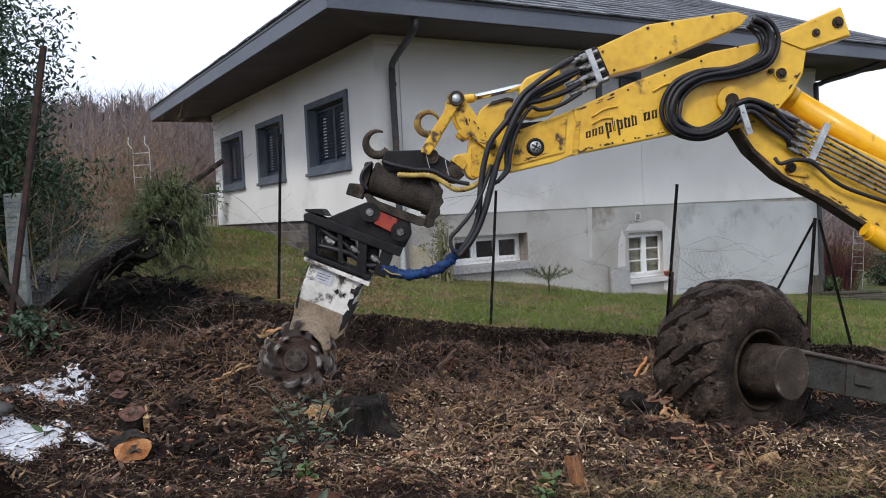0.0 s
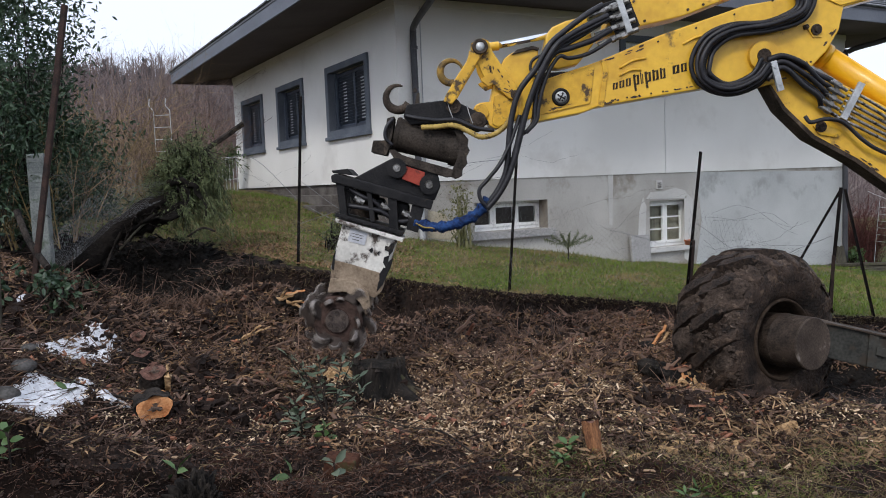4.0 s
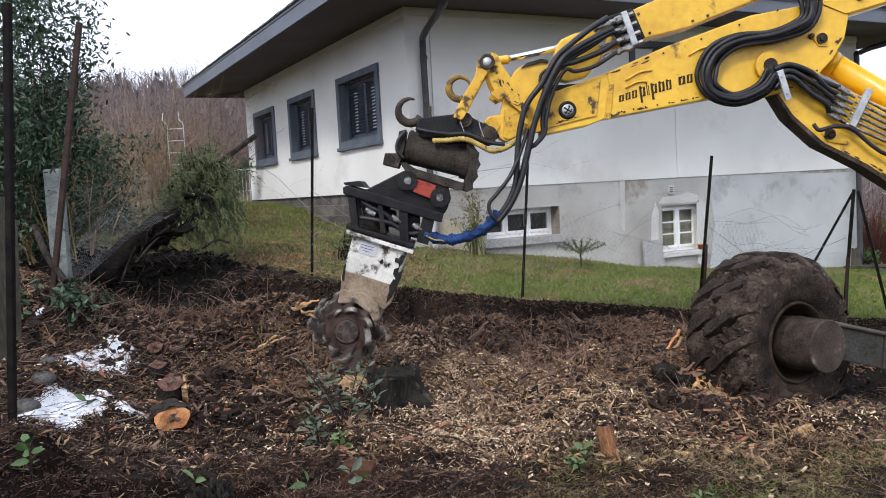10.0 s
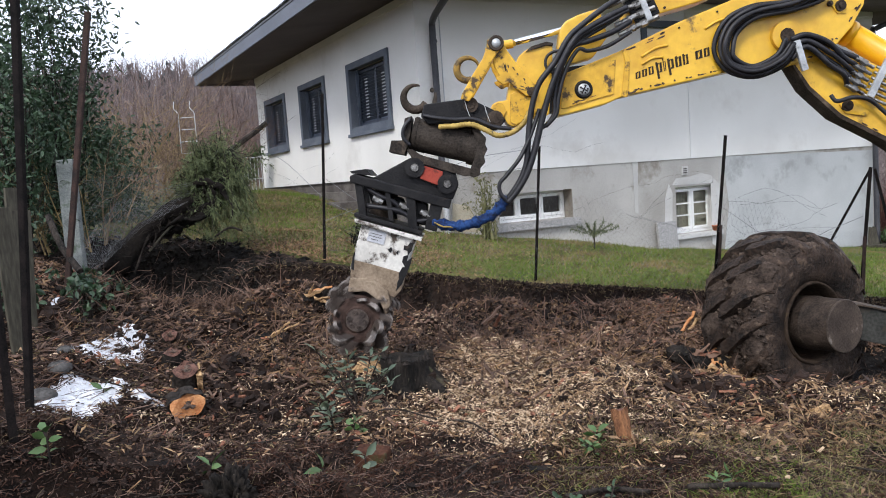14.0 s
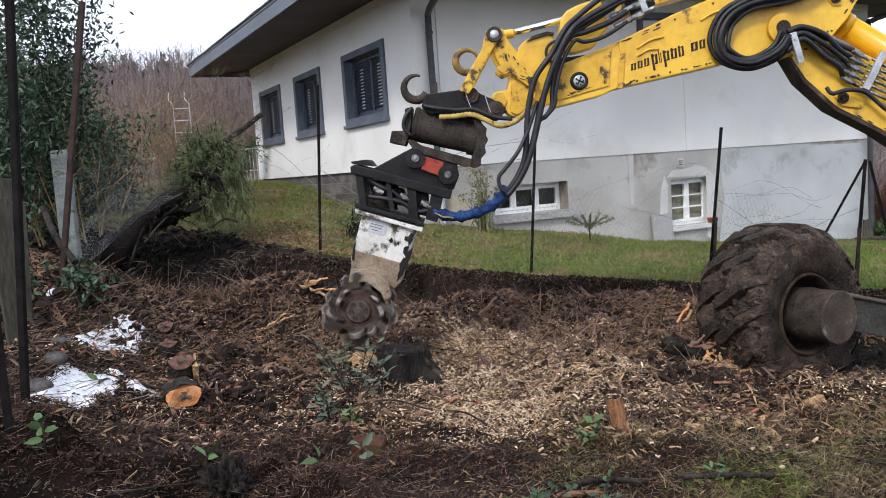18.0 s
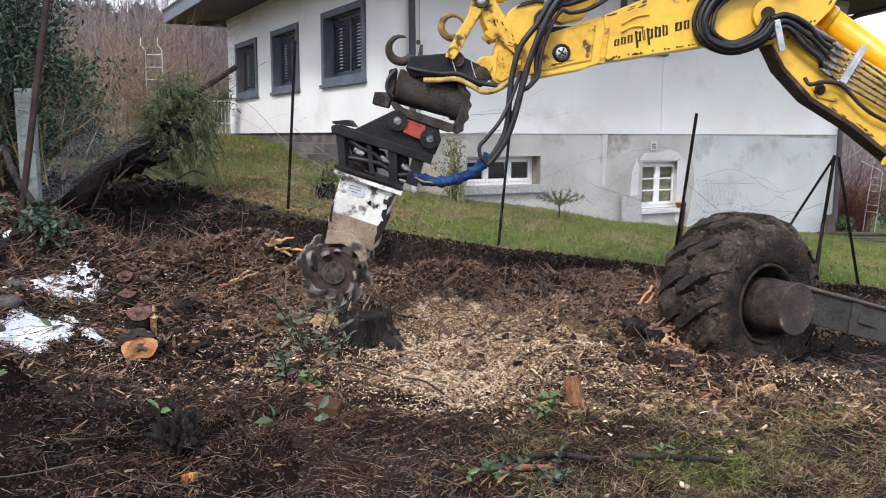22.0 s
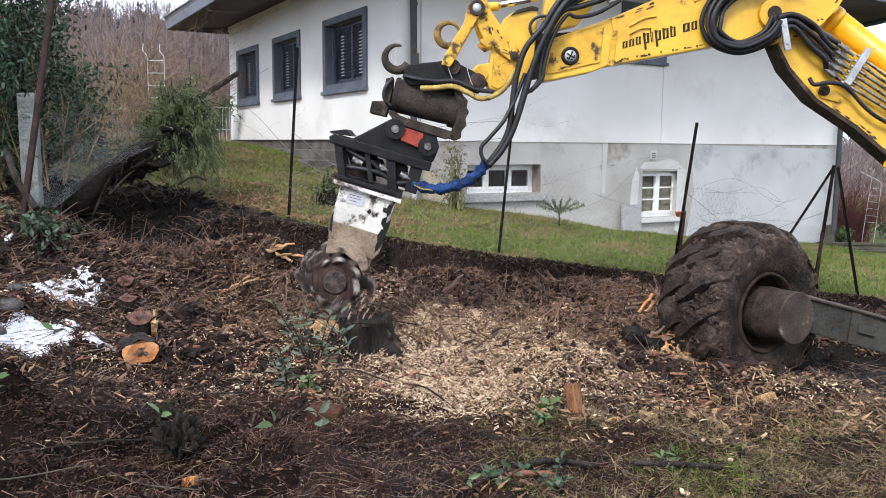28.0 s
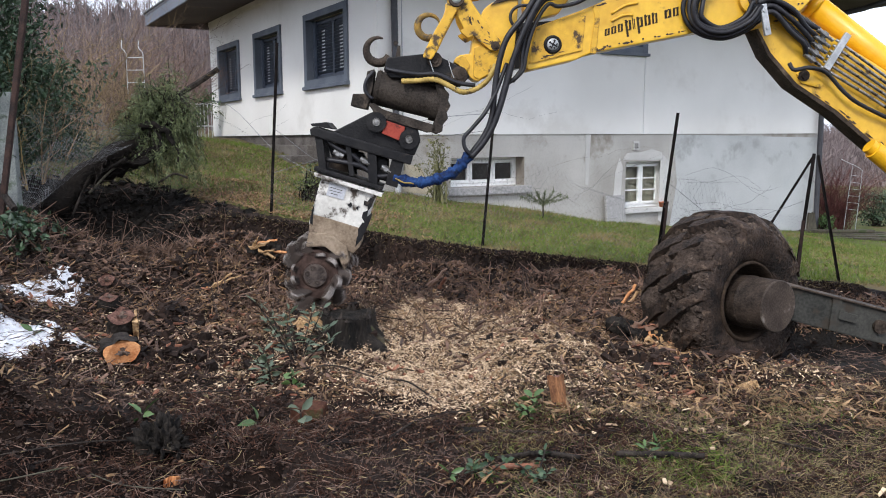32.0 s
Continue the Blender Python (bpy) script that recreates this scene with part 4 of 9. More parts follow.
profile_part("nose_cheek", [(0.455, 2.03), (0.50, 2.005), (0.60, 2.055), (0.66, 2.10), (0.655, 2.21), (0.60, 2.215), (0.52, 2.27), (0.465, 2.25)], 0.0, 0.022, SCUFF, nose, "scraped yellow cheek plate", 0.006)
profile_part("nose_ear", [(0.315, 2.14), (0.325, 2.175), (0.36, 2.19), (0.40, 2.18), (0.43, 2.12), (0.40, 2.07)], 0.0, 0.022, SCUFF, nose, "", 0.005)
profile_part("nose_flange", [(0.60, 2.575), (0.645, 2.615), (0.765, 2.645), (0.822, 2.632), (0.815, 2.608), (0.77, 2.618), (0.66, 2.590)], 0.0, 0.26, MUDSTEEL, nose, "rubbed dark top edge", 0.005)
profile_part("cylinder_housing", [(0.861, 2.600), (0.886, 2.746), (0.927, 2.803), (1.028, 2.848), (1.198, 2.893), (1.262, 2.671), (1.139, 2.51), (0.978, 2.47), (0.87, 2.5)], 0.05, 0.21, YELLOW, nose, "tall yellow cylinder housing", 0.015)
LEVER = [(0.313, 2.643), (0.33, 2.68), (0.365, 2.695), (0.415, 2.678), (0.446, 2.598), (0.537, 2.466), (0.675, 2.291), (0.668, 2.245), (0.645, 2.223), (0.589, 2.226), (0.515, 2.29), (0.462, 2.340), (0.416, 2.319), (0.365, 2.36), (0.353, 2.378), (0.384, 2.393), (0.345, 2.47), (0.329, 2.534)]
profile_part("rear_lever", LEVER, -0.035, 0.0, SCUFF, nose, "chipped yellow rear lever", 0.007)
profile_part("rear_lever", LEVER, 0.26, 0.295, SCUFF, nose, "", 0.007)
bm = bmesh.new()
disc(bm, 0.628, 2.258, -0.045, 0.30, 0.035, 18)
disc(bm, 0.628, 2.258, -0.055, -0.045, 0.02, 6)
part("lever_pin", bm, MUDSTEEL, nose)
bm = bmesh.new()
rod(bm, (0.363, 0.13, 2.645), (0.60, 0.13, 2.682), 0.022, seg=16)
rod(bm, (0.49, 0.13, 2.662), (0.93, 0.13, 2.752), 0.025, seg=20)
part("cylinder_rod", bm, CHROME, nose, "bright chromed piston rod", True)
bm = bmesh.new()
rod(bm, (0.40, 0.13, 2.650), (0.51, 0.13, 2.664), 0.036, seg=20)
part("rod_eye", bm, YELLOW, nose)
bm = bmesh.new()
tube(bm, [(0.86, -0.01, 2.36), (0.76, -0.03, 2.43), (0.755, -0.03, 2.51), (0.82, -0.03, 2.56), (0.95, -0.04, 2.56)], 0.012, 8)
part("hose", bm, RUBBER, nose, "", True)
bm = bmesh.new()
prism(bm, [(1.28, 2.17), (1.33, 2.165), (1.36, 2.46), (1.33, 2.53), (1.30, 2.53), (1.32, 2.44)], -0.012, 0.0, 0.004)
part("weld_seam", bm, SCUFF, stick)
bm = bmesh.new()
prism(bm, [(0.80, 2.10), (0.84, 2.10), (1.10, 2.165), (1.22, 2.19), (1.25, 2.49), (1.18, 2.478), (0.86, 2.372), (0.82, 2.24)], -0.014, 0.0, 0.005)
part("side_plate", bm, SCUFF, stick)
bm = bmesh.new()
lathe(bm, [(0.0, 0.016), (0.040, 0.016), (0.046, 0.010), (0.048, 0.003)], pose(0.985, -0.018, 2.24, 90, 0, 0), 28)
part("bearing_cap", bm, GALV, stick, "grey bolted pivot cap", True)
bm = bmesh.new()
lathe(bm, [(0.046, 0.004), (0.050, 0.014), (0.064, 0.014), (0.070, 0.006), (0.074, -0.01)], pose(0.985, -0.018, 2.24, 90, 0, 0), 28)
part("bearing_ring", bm, BLACKSTEEL, stick, "black greasy bearing ring", True)
bm = bmesh.new()
for a in (0.5, 2.07):
    box(bm, (0.985, -0.037, 2.24), (0.072, 0.006, 0.010), pose(0, 0, 0, 0, math.degrees(a), 0))
part("cap_bar", bm, BLACKSTEEL, stick)
bm = bmesh.new()
for i in range(5):
    a = 2 * math.pi * i / 5
    disc(bm, 0.985 + 0.030 * math.cos(a), 2.24 + 0.030 * math.sin(a), -0.042, -0.03, 0.007, 6)
tagged(part("bearing_bolts", bm, BLACKSTEEL, stick), kind="stuff")
for x, z, r in ((3.47, 3.18, 0.045), (3.29, 3.10, 0.032), (3.00, 2.78, 0.042), (2.92, 2.80, 0.02)):
    bm = bmesh.new()
    disc(bm, x, z, -0.03, 0.02, r, 16)
    disc(bm, x, z, -0.045, -0.03, r * 0.55, 6)
    part("pivot_pin", bm, MUDSTEEL, stick, "rusty pivot pin")
profile_part("pin_tab", [(2.90, 2.82), (2.94, 2.78), (2.98, 2.72), (3.05, 2.72), (3.06, 2.78), (3.02, 2.84)], -0.012, 0.0, YELLOW, stick, "", 0.003)
profile_part("end_plate", [(3.19, 2.97), (3.57, 3.08), (3.50, 3.29), (2.95, 3.07)], -0.014, 0.0, YELLOW, stick, "", 0.004)
for x0, z0, x1, z1 in ((1.45, 2.47, 1.66, 2.55), (1.45, 2.41, 1.62, 2.46), (2.86, 3.0, 3.12, 3.08), (1.95, 2.66, 2.15, 2.73)):
    bm = bmesh.new()
    tube(bm, [(x0, -0.004, z0), ((x0 + x1) / 2, -0.008, (z0 + z1) / 2 + 0.02), (x1, -0.004, z1)], 0.010, 6, 4)
    part("pressed_rib", bm, YELLOW, stick, "", True)
# edge bolts
bm = bmesh.new()
for i in range(9):
    disc(bm, 1.42 + 0.095 * i, 2.225 + 0.0165 * i, -0.010, 0.0, 0.007, 6)
for i in range(4):
    disc(bm, 1.75 + 0.3 * i, 2.68 + 0.108 * i, -0.010, 0.0, 0.008, 6)
tagged(part("edge_bolts", bm, BLACKSTEEL, stick), kind="stuff")


def word_shapes(x, z, tilt, glyphs):
    """Letter-sized dark marks in a slanting row: width, foot and height each."""
    ca, sa = math.cos(radians(tilt)), math.sin(radians(tilt))
    s = 0.0
    for w, foot, h in glyphs:
        bm = bmesh.new()
        t = w * 0.36
        for a, b, c, d in ((0, foot, t, h), (w - t, max(foot, 0), w, min(h, 0.075)), (t, min(h, 0.075) - t * 0.8, w - t, min(h, 0.075)), (t, 0, w - t, t * 0.8)):
            q = [(a, b), (c, b), (c + 0.012, d), (a + 0.012, d)]
            prism(bm, [(x + (s + i) * ca - j * sa, z + (s + i) * sa + j * ca) for i, j in q], -0.004, -0.001)
        part("letter_mark", bm, DECAL, stick, "dark painted mark")
        s += w + 0.014


# paint chipped to dark steel along the edges
CHIP = surface("bared_dark_steel", (0.03, 0.022, 0.016), (0.11, 0.075, 0.05), 20, 90, 0.7, bump=0.2)


def paint_chips(parent, a, b, n, y, seed, size=0.02):
    r = random.Random(seed)
    a, b = Vector(a), Vector(b)
    t = (b - a).normalized()
    up = Vector((-t.y, t.x))
    for _ in range(n):
        c = a.lerp(b, r.random()) + up * abs(r.gauss(0, 0.012))
        k = r.randint(5, 8)
        L, W = size * r.uniform(0.5, 2.2), size * r.uniform(0.2, 0.55)
        bm = bmesh.new()
        sh = r.uniform(-0.4, 0.4)
        bm.faces.new([bm.verts.new((p.x, y, p.y)) for p in (c + t * (L * math.cos(2 * math.pi * i / k) * r.uniform(0.6, 1.2)) + (up + t * sh) * (W * math.sin(2 * math.pi * i / k) * r.uniform(0.6, 1.3)) for i in range(k))])
        part("paint_chip", bm, CHIP, parent)


paint_chips(stick, (1.32, 2.185), (2.25, 2.35), 16, -0.0025, 1)
paint_chips(stick, (1.8, 2.715), (1.32, 2.53), 6, -0.0025, 2)
paint_chips(stick, (2.36, 2.355), (2.78, 2.40), 6, -0.0025, 3)
paint_chips(stick, (0.83, 2.115), (1.2, 2.20), 7, -0.0165, 4, 0.014)
paint_chips(stick, (2.95, 2.50), (3.17, 2.78), 6, -0.0025, 5)
paint_chips(nose, (0.50, 2.30), (0.66, 2.24), 9, -0.0375, 6, 0.02)
paint_chips(nose, (0.42, 2.52), (0.44, 2.36), 8, -0.0375, 7, 0.014)
paint_chips(nose, (0.62, 2.30), (0.46, 2.52), 6, -0.0375, 8, 0.012)
paint_chips(boom, (3.3, 2.3), (2.62, 2.62), 5, 0.0475, 9)
paint_chips(boom, (3.1, 1.95), (3.9, 1.46), 10, 0.0435, 10)


# cylinder cover and linkage on the stick
profile_part("cylinder_guard", [(1.40, 2.985), (1.52, 3.03), (1.92, 3.20), (2.64, 3.29), (2.75, 3.25), (2.68, 3.17), (1.94, 2.88), (1.61, 2.80), (1.30, 2.70)], 0.0, 0.26, YELLOW, stick, "yellow cylinder guard box", 0.012)
bm = bmesh.new()
for x, z in ((1.55, 2.99), (1.64, 2.84), (1.92, 3.17), (2.12, 3.20), (2.10, 2.97), (1.98, 2.93), (2.45, 3.25)):
    disc(bm, x, z, -0.012, 0.0, 0.011, 6)
tagged(part("guard_bolts", bm, MUDSTEEL, stick), kind="stuff")
bm = bmesh.new()
box(bm, (1.465, -0.055, 2.87), (0.05, 0.03, 0.27), pose(0, 0, 0, 0, -20, 0), 0.005)
part("fitting_bracket", bm, GALV, stick, "galvanised fitting bracket")
profile_part("fitting_block", [(1.28, 2.96), (1.50, 3.03), (1.60, 2.80), (1.42, 2.72)], -0.03, 0.02, BLACKSTEEL, stick)
for i in range(4):
    x, z = 1.45 + 0.028 * i, 2.965 - 0.072 * i
    bm = bmesh.new()
    p = lambda k: (x - 0.92 * k, -0.05, z - 0.36 * k)
    rod(bm, p(-0.05), p(0.05), 0.020, seg=8)
    rod(bm, p(0.05), p(0.10), 0.030, seg=6)
    rod(bm, p(0.10), p(0.15), 0.022, seg=10)
    rod(bm, p(0.15), p(0.18), 0.028, seg=6)
    rod(bm, p(0.18), p(0.29), 0.020, seg=10)
    part("coupling", bm, STEEL, stick, "zinc-plated hose coupling")

# S-shaped hose bundle at the elbow
S_LINE = [(2.74, 3.20), (2.84, 3.14), (2.875, 3.03), (2.83, 2.90), (2.60, 2.80), (2.32, 2.755), (2.14, 2.66), (2.06, 2.50), (2.11, 2.36), (2.30, 2.30), (2.50, 2.38), (2.60, 2.50)]
for i, (o, dy) in enumerate(((-0.065, -0.05), (-0.035, -0.085), (-0.005, -0.05), (0.025, -0.09), (0.055, -0.055), (0.08, -0.08), (0.0, -0.12))):
    pts = []
    for k, (x, z) in enumerate(S_LINE):
        a = Vector(S_LINE[max(k - 1, 0)])
        b = Vector(S_LINE[min(k + 1, len(S_LINE) - 1)])
        t = (b - a).normalized()
        w = o * (0.75 + 0.25 * math.sin(k * 1.3 + i))
        pts.append((x - t.y * w, dy + 0.012 * math.sin(k * 2 + i * 1.7), z + t.x * w))
    bm = bmesh.new()
    tube(bm, pts, 0.019, 8)
    part("hose", bm, RUBBER, stick, "", True)

# hoses from the couplings down towards the grinder
DROPS = [
    [(1.30, 2.93), (1.17, 2.86), (0.99, 2.735), (0.865, 2.63), (0.75, 2.45), (0.62, 2.29), (0.555, 2.10), (0.525, 1.92), (0.50, 1.70), (0.44, 1.55), (0.33, 1.40)],
    [(1.33, 2.84), (1.20, 2.785), (1.03, 2.70), (0.904, 2.609), (0.785, 2.417), (0.69, 2.20), (0.625, 1.987), (0.565, 1.78), (0.50, 1.61), (0.42, 1.48), (0.33, 1.38)],
    [(1.36, 2.74), (1.21, 2.66), (1.02, 2.60), (0.90, 2.565), (0.80, 2.42), (0.72, 2.25), (0.645, 2.07), (0.585, 1.86), (0.52, 1.66), (0.43, 1.50), (0.34, 1.40)],
    [(0.62, 2.10), (0.56, 1.95), (0.51, 1.84), (0.438, 1.717), (0.337, 1.601), (0.278, 1.534), (0.284, 1.454), (0.34, 1.39)],
    [(1.30, 2.80), (1.15, 2.71), (0.95, 2.60), (0.84, 2.48), (0.77, 2.32), (0.735, 2.16), (0.73, 2.06), (0.68, 1.985), (0.63, 1.95)],
    [(1.34, 2.82), (1.19, 2.75), (1.0, 2.66), (0.88, 2.56), (0.77, 2.36), (0.665, 2.14), (0.60, 1.93), (0.545, 1.74), (0.46, 1.55), (0.34, 1.39)],
    [(1.36, 2.66), (1.18, 2.56), (1.02, 2.525), (0.94, 2.54), (0.858, 2.434), (0.80, 2.298), (0.765, 2.16), (0.745, 2.05), (0.66, 1.96)],
]
drops = None
for i, line in enumerate(DROPS):
    bm = bmesh.new()
    tube(bm, [(x, -0.06 - 0.035 * (i % 2) - 0.02 * min(k, 3), z) for k, (x, z) in enumerate(line)], 0.023 if i < 3 else 0.016, 8)
    o = part("hose", bm, RUBBER, drops or excavator, "black hydraulic hose", True)
    drops = drops or o
# link between the stick and the tilt unit, with its lifting ring
LINKP = [(0.285, 2.66), (0.345, 2.70), (0.405, 2.655), (0.395, 2.60), (0.338, 2.528), (0.248, 2.389), (0.15, 2.225), (0.125, 2.195), (0.06, 2.22), (0.075, 2.26), (0.169, 2.412), (0.243, 2.518), (0.278, 2.60)]
link = profile_part("link_lever", LINKP, -0.075, -0.04, SCUFF, excavator, "chipped yellow link with a curved lifting hook")
profile_part("far_lever", LINKP, 0.30, 0.335, SCUFF, link)
bm = bmesh.new()
lathe(bm, [(0.0, 0.012), (0.034, 0.012), (0.036, 0.004)], pose(0.355, -0.078, 2.635, 90, 0, 0), 24)
part("link_pin", bm, GALV, link, "grey pin end", True)
bm = bmesh.new()
disc(bm, 0.355, 2.635, -0.078, 0.34, 0.055, 24)
lathe(bm, [(0.036, 0.002), (0.040, 0.014), (0.056, 0.014), (0.062, 0.0)], pose(0.355, -0.078, 2.635, 90, 0, 0), 24)
part("link_boss", bm, MUDSTEEL, link, "dark worn link boss")


def hook(cx, cz, r, a0, a1, thick, material, parent, label, depth=0.10):
    bm = bmesh.new()
    n = 14
    pts = [(cx + r * math.cos(radians(a0 + (a1 - a0) * i / n)), depth, cz + r * math.sin(radians(a0 + (a1 - a0) * i / n))) for i in range(n + 1)]
    tube(bm, pts, lambda t: thick * (0.22 + 1.15 * min(1, t * 1.6) ** 0.7), 10, 2)
    return part("hook", bm, material, parent, label, True)


hook(0.128, 2.452, 0.088, 5, 285, 0.021, RINGPAINT, link, "curved lifting hook with worn paint", -0.02)

# tilt unit
tilt = profile_part("tilt_unit", [(-0.22, 2.24), (0.14, 2.24), (0.36, 2.10), (0.41, 2.03), (0.34, 1.97), (0.18, 1.99), (-0.05, 2.07), (-0.21, 2.08), (-0.26, 2.15)], 0.0, 0.05, BLACKSTEEL, excavator, "greasy black tilt rotator with quick hitch")
profile_part("far_bracket", [(-0.22, 2.24), (0.14, 2.24), (0.36, 2.10), (0.41, 2.03), (0.34, 1.97), (0.18, 1.99), (-0.05, 2.07), (-0.21, 2.08), (-0.26, 2.15)], 0.21, 0.26, BLACKSTEEL, tilt)
profile_part("hitch_web", [(-0.2, 2.19), (0.08, 2.19), (0.12, 2.06), (-0.2, 2.08)], 0.05, 0.21, BLACKSTEEL, tilt)
for x, z, r in ((0.145, 2.185, 0.058), (0.325, 2.05, 0.066)):
    bm = bmesh.new()
    disc(bm, x, z, -0.025, 0.28, r, 24)
    disc(bm, x, z, -0.035, -0.02, r * 0.55, 12)
    part("hitch_pin", bm, MUDSTEEL, tilt, "worn hitch pin")
hook(-0.285, 2.312, 0.098, 62, 325, 0.026, MUDSTEEL, tilt, "heavy curved hitch hook")
bm = bmesh.new()
prism(bm, [(-0.23, 2.14), (-0.16, 2.24), (-0.13, 2.33), (-0.11, 2.33), (-0.12, 2.22), (-0.16, 2.12)], 0.06, 0.12, 0.006)
disc(bm, -0.145, 2.35, 0.06, 0.10, 0.018, 10)
part("hook_catch", bm, TILTMUD, tilt)
bm = bmesh.new()
A, B = Vector((-0.35, 0.13, 2.03)), Vector((0.13, 0.13, 1.86))
rod(bm, A, B, 0.135, seg=32)
rod(bm, A.lerp(B, 0.93), A.lerp(B, 1.06), 0.15, seg=32)
rod(bm, A.lerp(B, 0.02), A.lerp(B, 0.07), 0.142, seg=32)
part("tilt_cylinder", bm, TILTMUD, tilt, "mud-caked tilt cylinder", True)
soft_edges(tilt.children[-1])
bm = bmesh.new()
prism(bm, [(-0.39, 2.15), (-0.33, 2.16), (-0.36, 2.02), (-0.40, 1.92), (-0.43, 1.86), (-0.55, 1.90), (-0.52, 1.99), (-0.43, 1.98)], -0.02, 0.28, 0.008)
part("end_flange", bm, TILTMUD, tilt)
bm = bmesh.new()
prism(bm, [(0.13, 2.00), (0.19, 1.98), (0.205, 1.95), (0.235, 1.91), (0.22, 1.86), (0.235, 1.82), (0.20, 1.77), (0.205, 1.72), (0.16, 1.68), (0.15, 1.625), (0.10, 1.61), (0.05, 1.64), (0.09, 1.70), (0.13, 1.78), (0.15, 1.90)], -0.02, 0.28, 0.01)
part("end_flange", bm, TILTMUD, tilt)
bm = bmesh.new()
prism(bm, [(-0.41, 1.90), (-0.36, 1.90), (-0.30, 1.845), (0.10, 1.68), (0.10, 1.63), (0.03, 1.63), (-0.36, 1.80)], -0.02, 0.03, 0.006)
part("lower_bar", bm, TILTMUD, tilt)
bm = bmesh.new()
prism(bm, [(-0.41, 1.90), (-0.36, 1.90), (-0.30, 1.845), (0.10, 1.68), (0.10, 1.63), (0.03, 1.63), (-0.36, 1.80)], 0.23, 0.28, 0.006)
part("lower_bar", bm, TILTMUD, tilt)
bm = bmesh.new()
tube(bm, [(-0.13, -0.04, 2.045), (0.0, -0.05, 2.035), (0.13, -0.05, 2.03), (0.24, -0.05, 1.97), (0.33, -0.05, 1.915), (0.44, -0.05, 1.925), (0.54, -0.05, 1.985), (0.62, -0.06, 2.10)], 0.021, 8, 8, 0.10)
part("guarded_hose", bm, YELLOWHOSE, tilt, "yellow spiral-guarded hose", True)
bm = bmesh.new()
tube(bm, [(-0.24, -0.03, 2.15), (-0.15, -0.045, 2.12), (0.0, -0.045, 2.085), (0.15, -0.045, 2.07), (0.30, -0.05, 1.99), (0.44, -0.05, 1.955)], 0.017, 8)
part("hose", bm, RUBBER, tilt, "", True)
bm = bmesh.new()
tube(bm, [(-0.34, -0.03, 2.14), (-0.40, -0.05, 2.08), (-0.42, -0.05, 2.0), (-0.37, -0.05, 1.93)], 0.014, 8)
part("hose", bm, RUBBER, tilt, "", True)
for x in (0.10, 0.25):
    bm = bmesh.new()
    tube(bm, [(x, -0.035, 2.23 - 0.35 * (x - 0.1)), (x + 0.012, -0.05, 2.15 - 0.35 * (x - 0.1)), (x + 0.03, -0.05, 2.08 - 0.35 * (x - 0.1))], 0.0032, 6)
    part("pin_clip", bm, GALV, tilt)

# ---- the stump grinder hanging from the tilt unit (same axes as the excavator) ----
grinder = thing("stump_grinder", "black and white hydraulic stump grinder with a toothed spinning drum", "stump grinder", RIG)
profile_part("adapter", [(-0.72, 1.71), (-0.40, 1.83), (-0.30, 1.85), (-0.04, 1.66), (-0.03, 1.57), (-0.09, 1.46), (-0.45, 1.52)], 0.0, 0.26, BLACKSTEEL, grinder, "black gusset adapter", 0.01)
for x, z in ((-0.36, 1.75), (-0.12, 1.59)):
    bm = bmesh.new()
    disc(bm, x, z, -0.055, 0.0, 0.078, 28)
    boss = part("adapter_boss", bm, BLACKSTEEL, grinder)
    bm = bmesh.new()
    lathe(bm, [(0.0, 0.012), (0.014, 0.012), (0.016, 0.004), (0.026, 0.004), (0.030, 0.008), (0.034, 0.0)], pose(x, -0.058, z, 90, 0, 0), 18)
    part("boss_ring", bm, STEEL, boss, "worn grey pin end")
profile_part("red_plate", [(-0.29, 1.76), (-0.14, 1.69), (-0.18, 1.58), (-0.33, 1.66)], -0.045, 0.0, REDPLATE, grinder, "faded red maker's plate", 0.005)
profile_part("top_plate", [(-0.88, 1.75), (-0.84, 1.765), (-0.10, 1.46), (-0.13, 1.39), (-0.88, 1.70)], -0.10, 0.36, BLACKSTEEL, grinder, "thick black mounting plate", 0.01)
profile_part("top_flange", [(-0.87, 1.79), (-0.74, 1.79), (-0.70, 1.73), (-0.86, 1.77)], -0.10, 0.36, BLACKSTEEL, grinder, "", 0.004)
profile_part("mid_plate", [(-0.88, 1.46), (-0.36, 1.245), (-0.375, 1.215), (-0.89, 1.43)], -0.10, 0.36, BLACKSTEEL, grinder, "", 0.006)
for x0, z0, x1, z1, w in ((-0.82, 1.72, -0.82, 1.44, 0.06), (-0.60, 1.63, -0.60, 1.36, 0.04), (-0.42, 1.56, -0.44, 1.29, 0.07), (-0.22, 1.47, -0.30, 1.26, 0.09)):
    bm = bmesh.new()
    prism(bm, [(x0 - w / 2, z0), (x0 + w / 2, z0 - w * 0.42), (x1 + w / 2, z1 - w * 0.42), (x1 - w / 2, z1)], -0.08, 0.0, 0.006)
    part("strut", bm, BLACKSTEEL, grinder)
    bm = bmesh.new()
    prism(bm, [(x0 - w / 2, z0), (x0 + w / 2, z0 - w * 0.42), (x1 + w / 2, z1 - w * 0.42), (x1 - w / 2, z1)], 0.28, 0.35, 0.006)
    part("strut", bm, BLACKSTEEL, grinder)
# two dark blocks added to close off the frame's dim, cluttered interior
profile_part("motor_block", [(-0.78, 1.62), (-0.50, 1.52), (-0.46, 1.36), (-0.74, 1.46)], 0.08, 0.26, BLACKSTEEL, grinder, "dark block added to fill the frame's dim interior", 0.015)
profile_part("valve_block", [(-0.42, 1.50), (-0.30, 1.45), (-0.32, 1.27), (-0.43, 1.31)], 0.02, 0.22, BLACKSTEEL, grinder, "", 0.012)
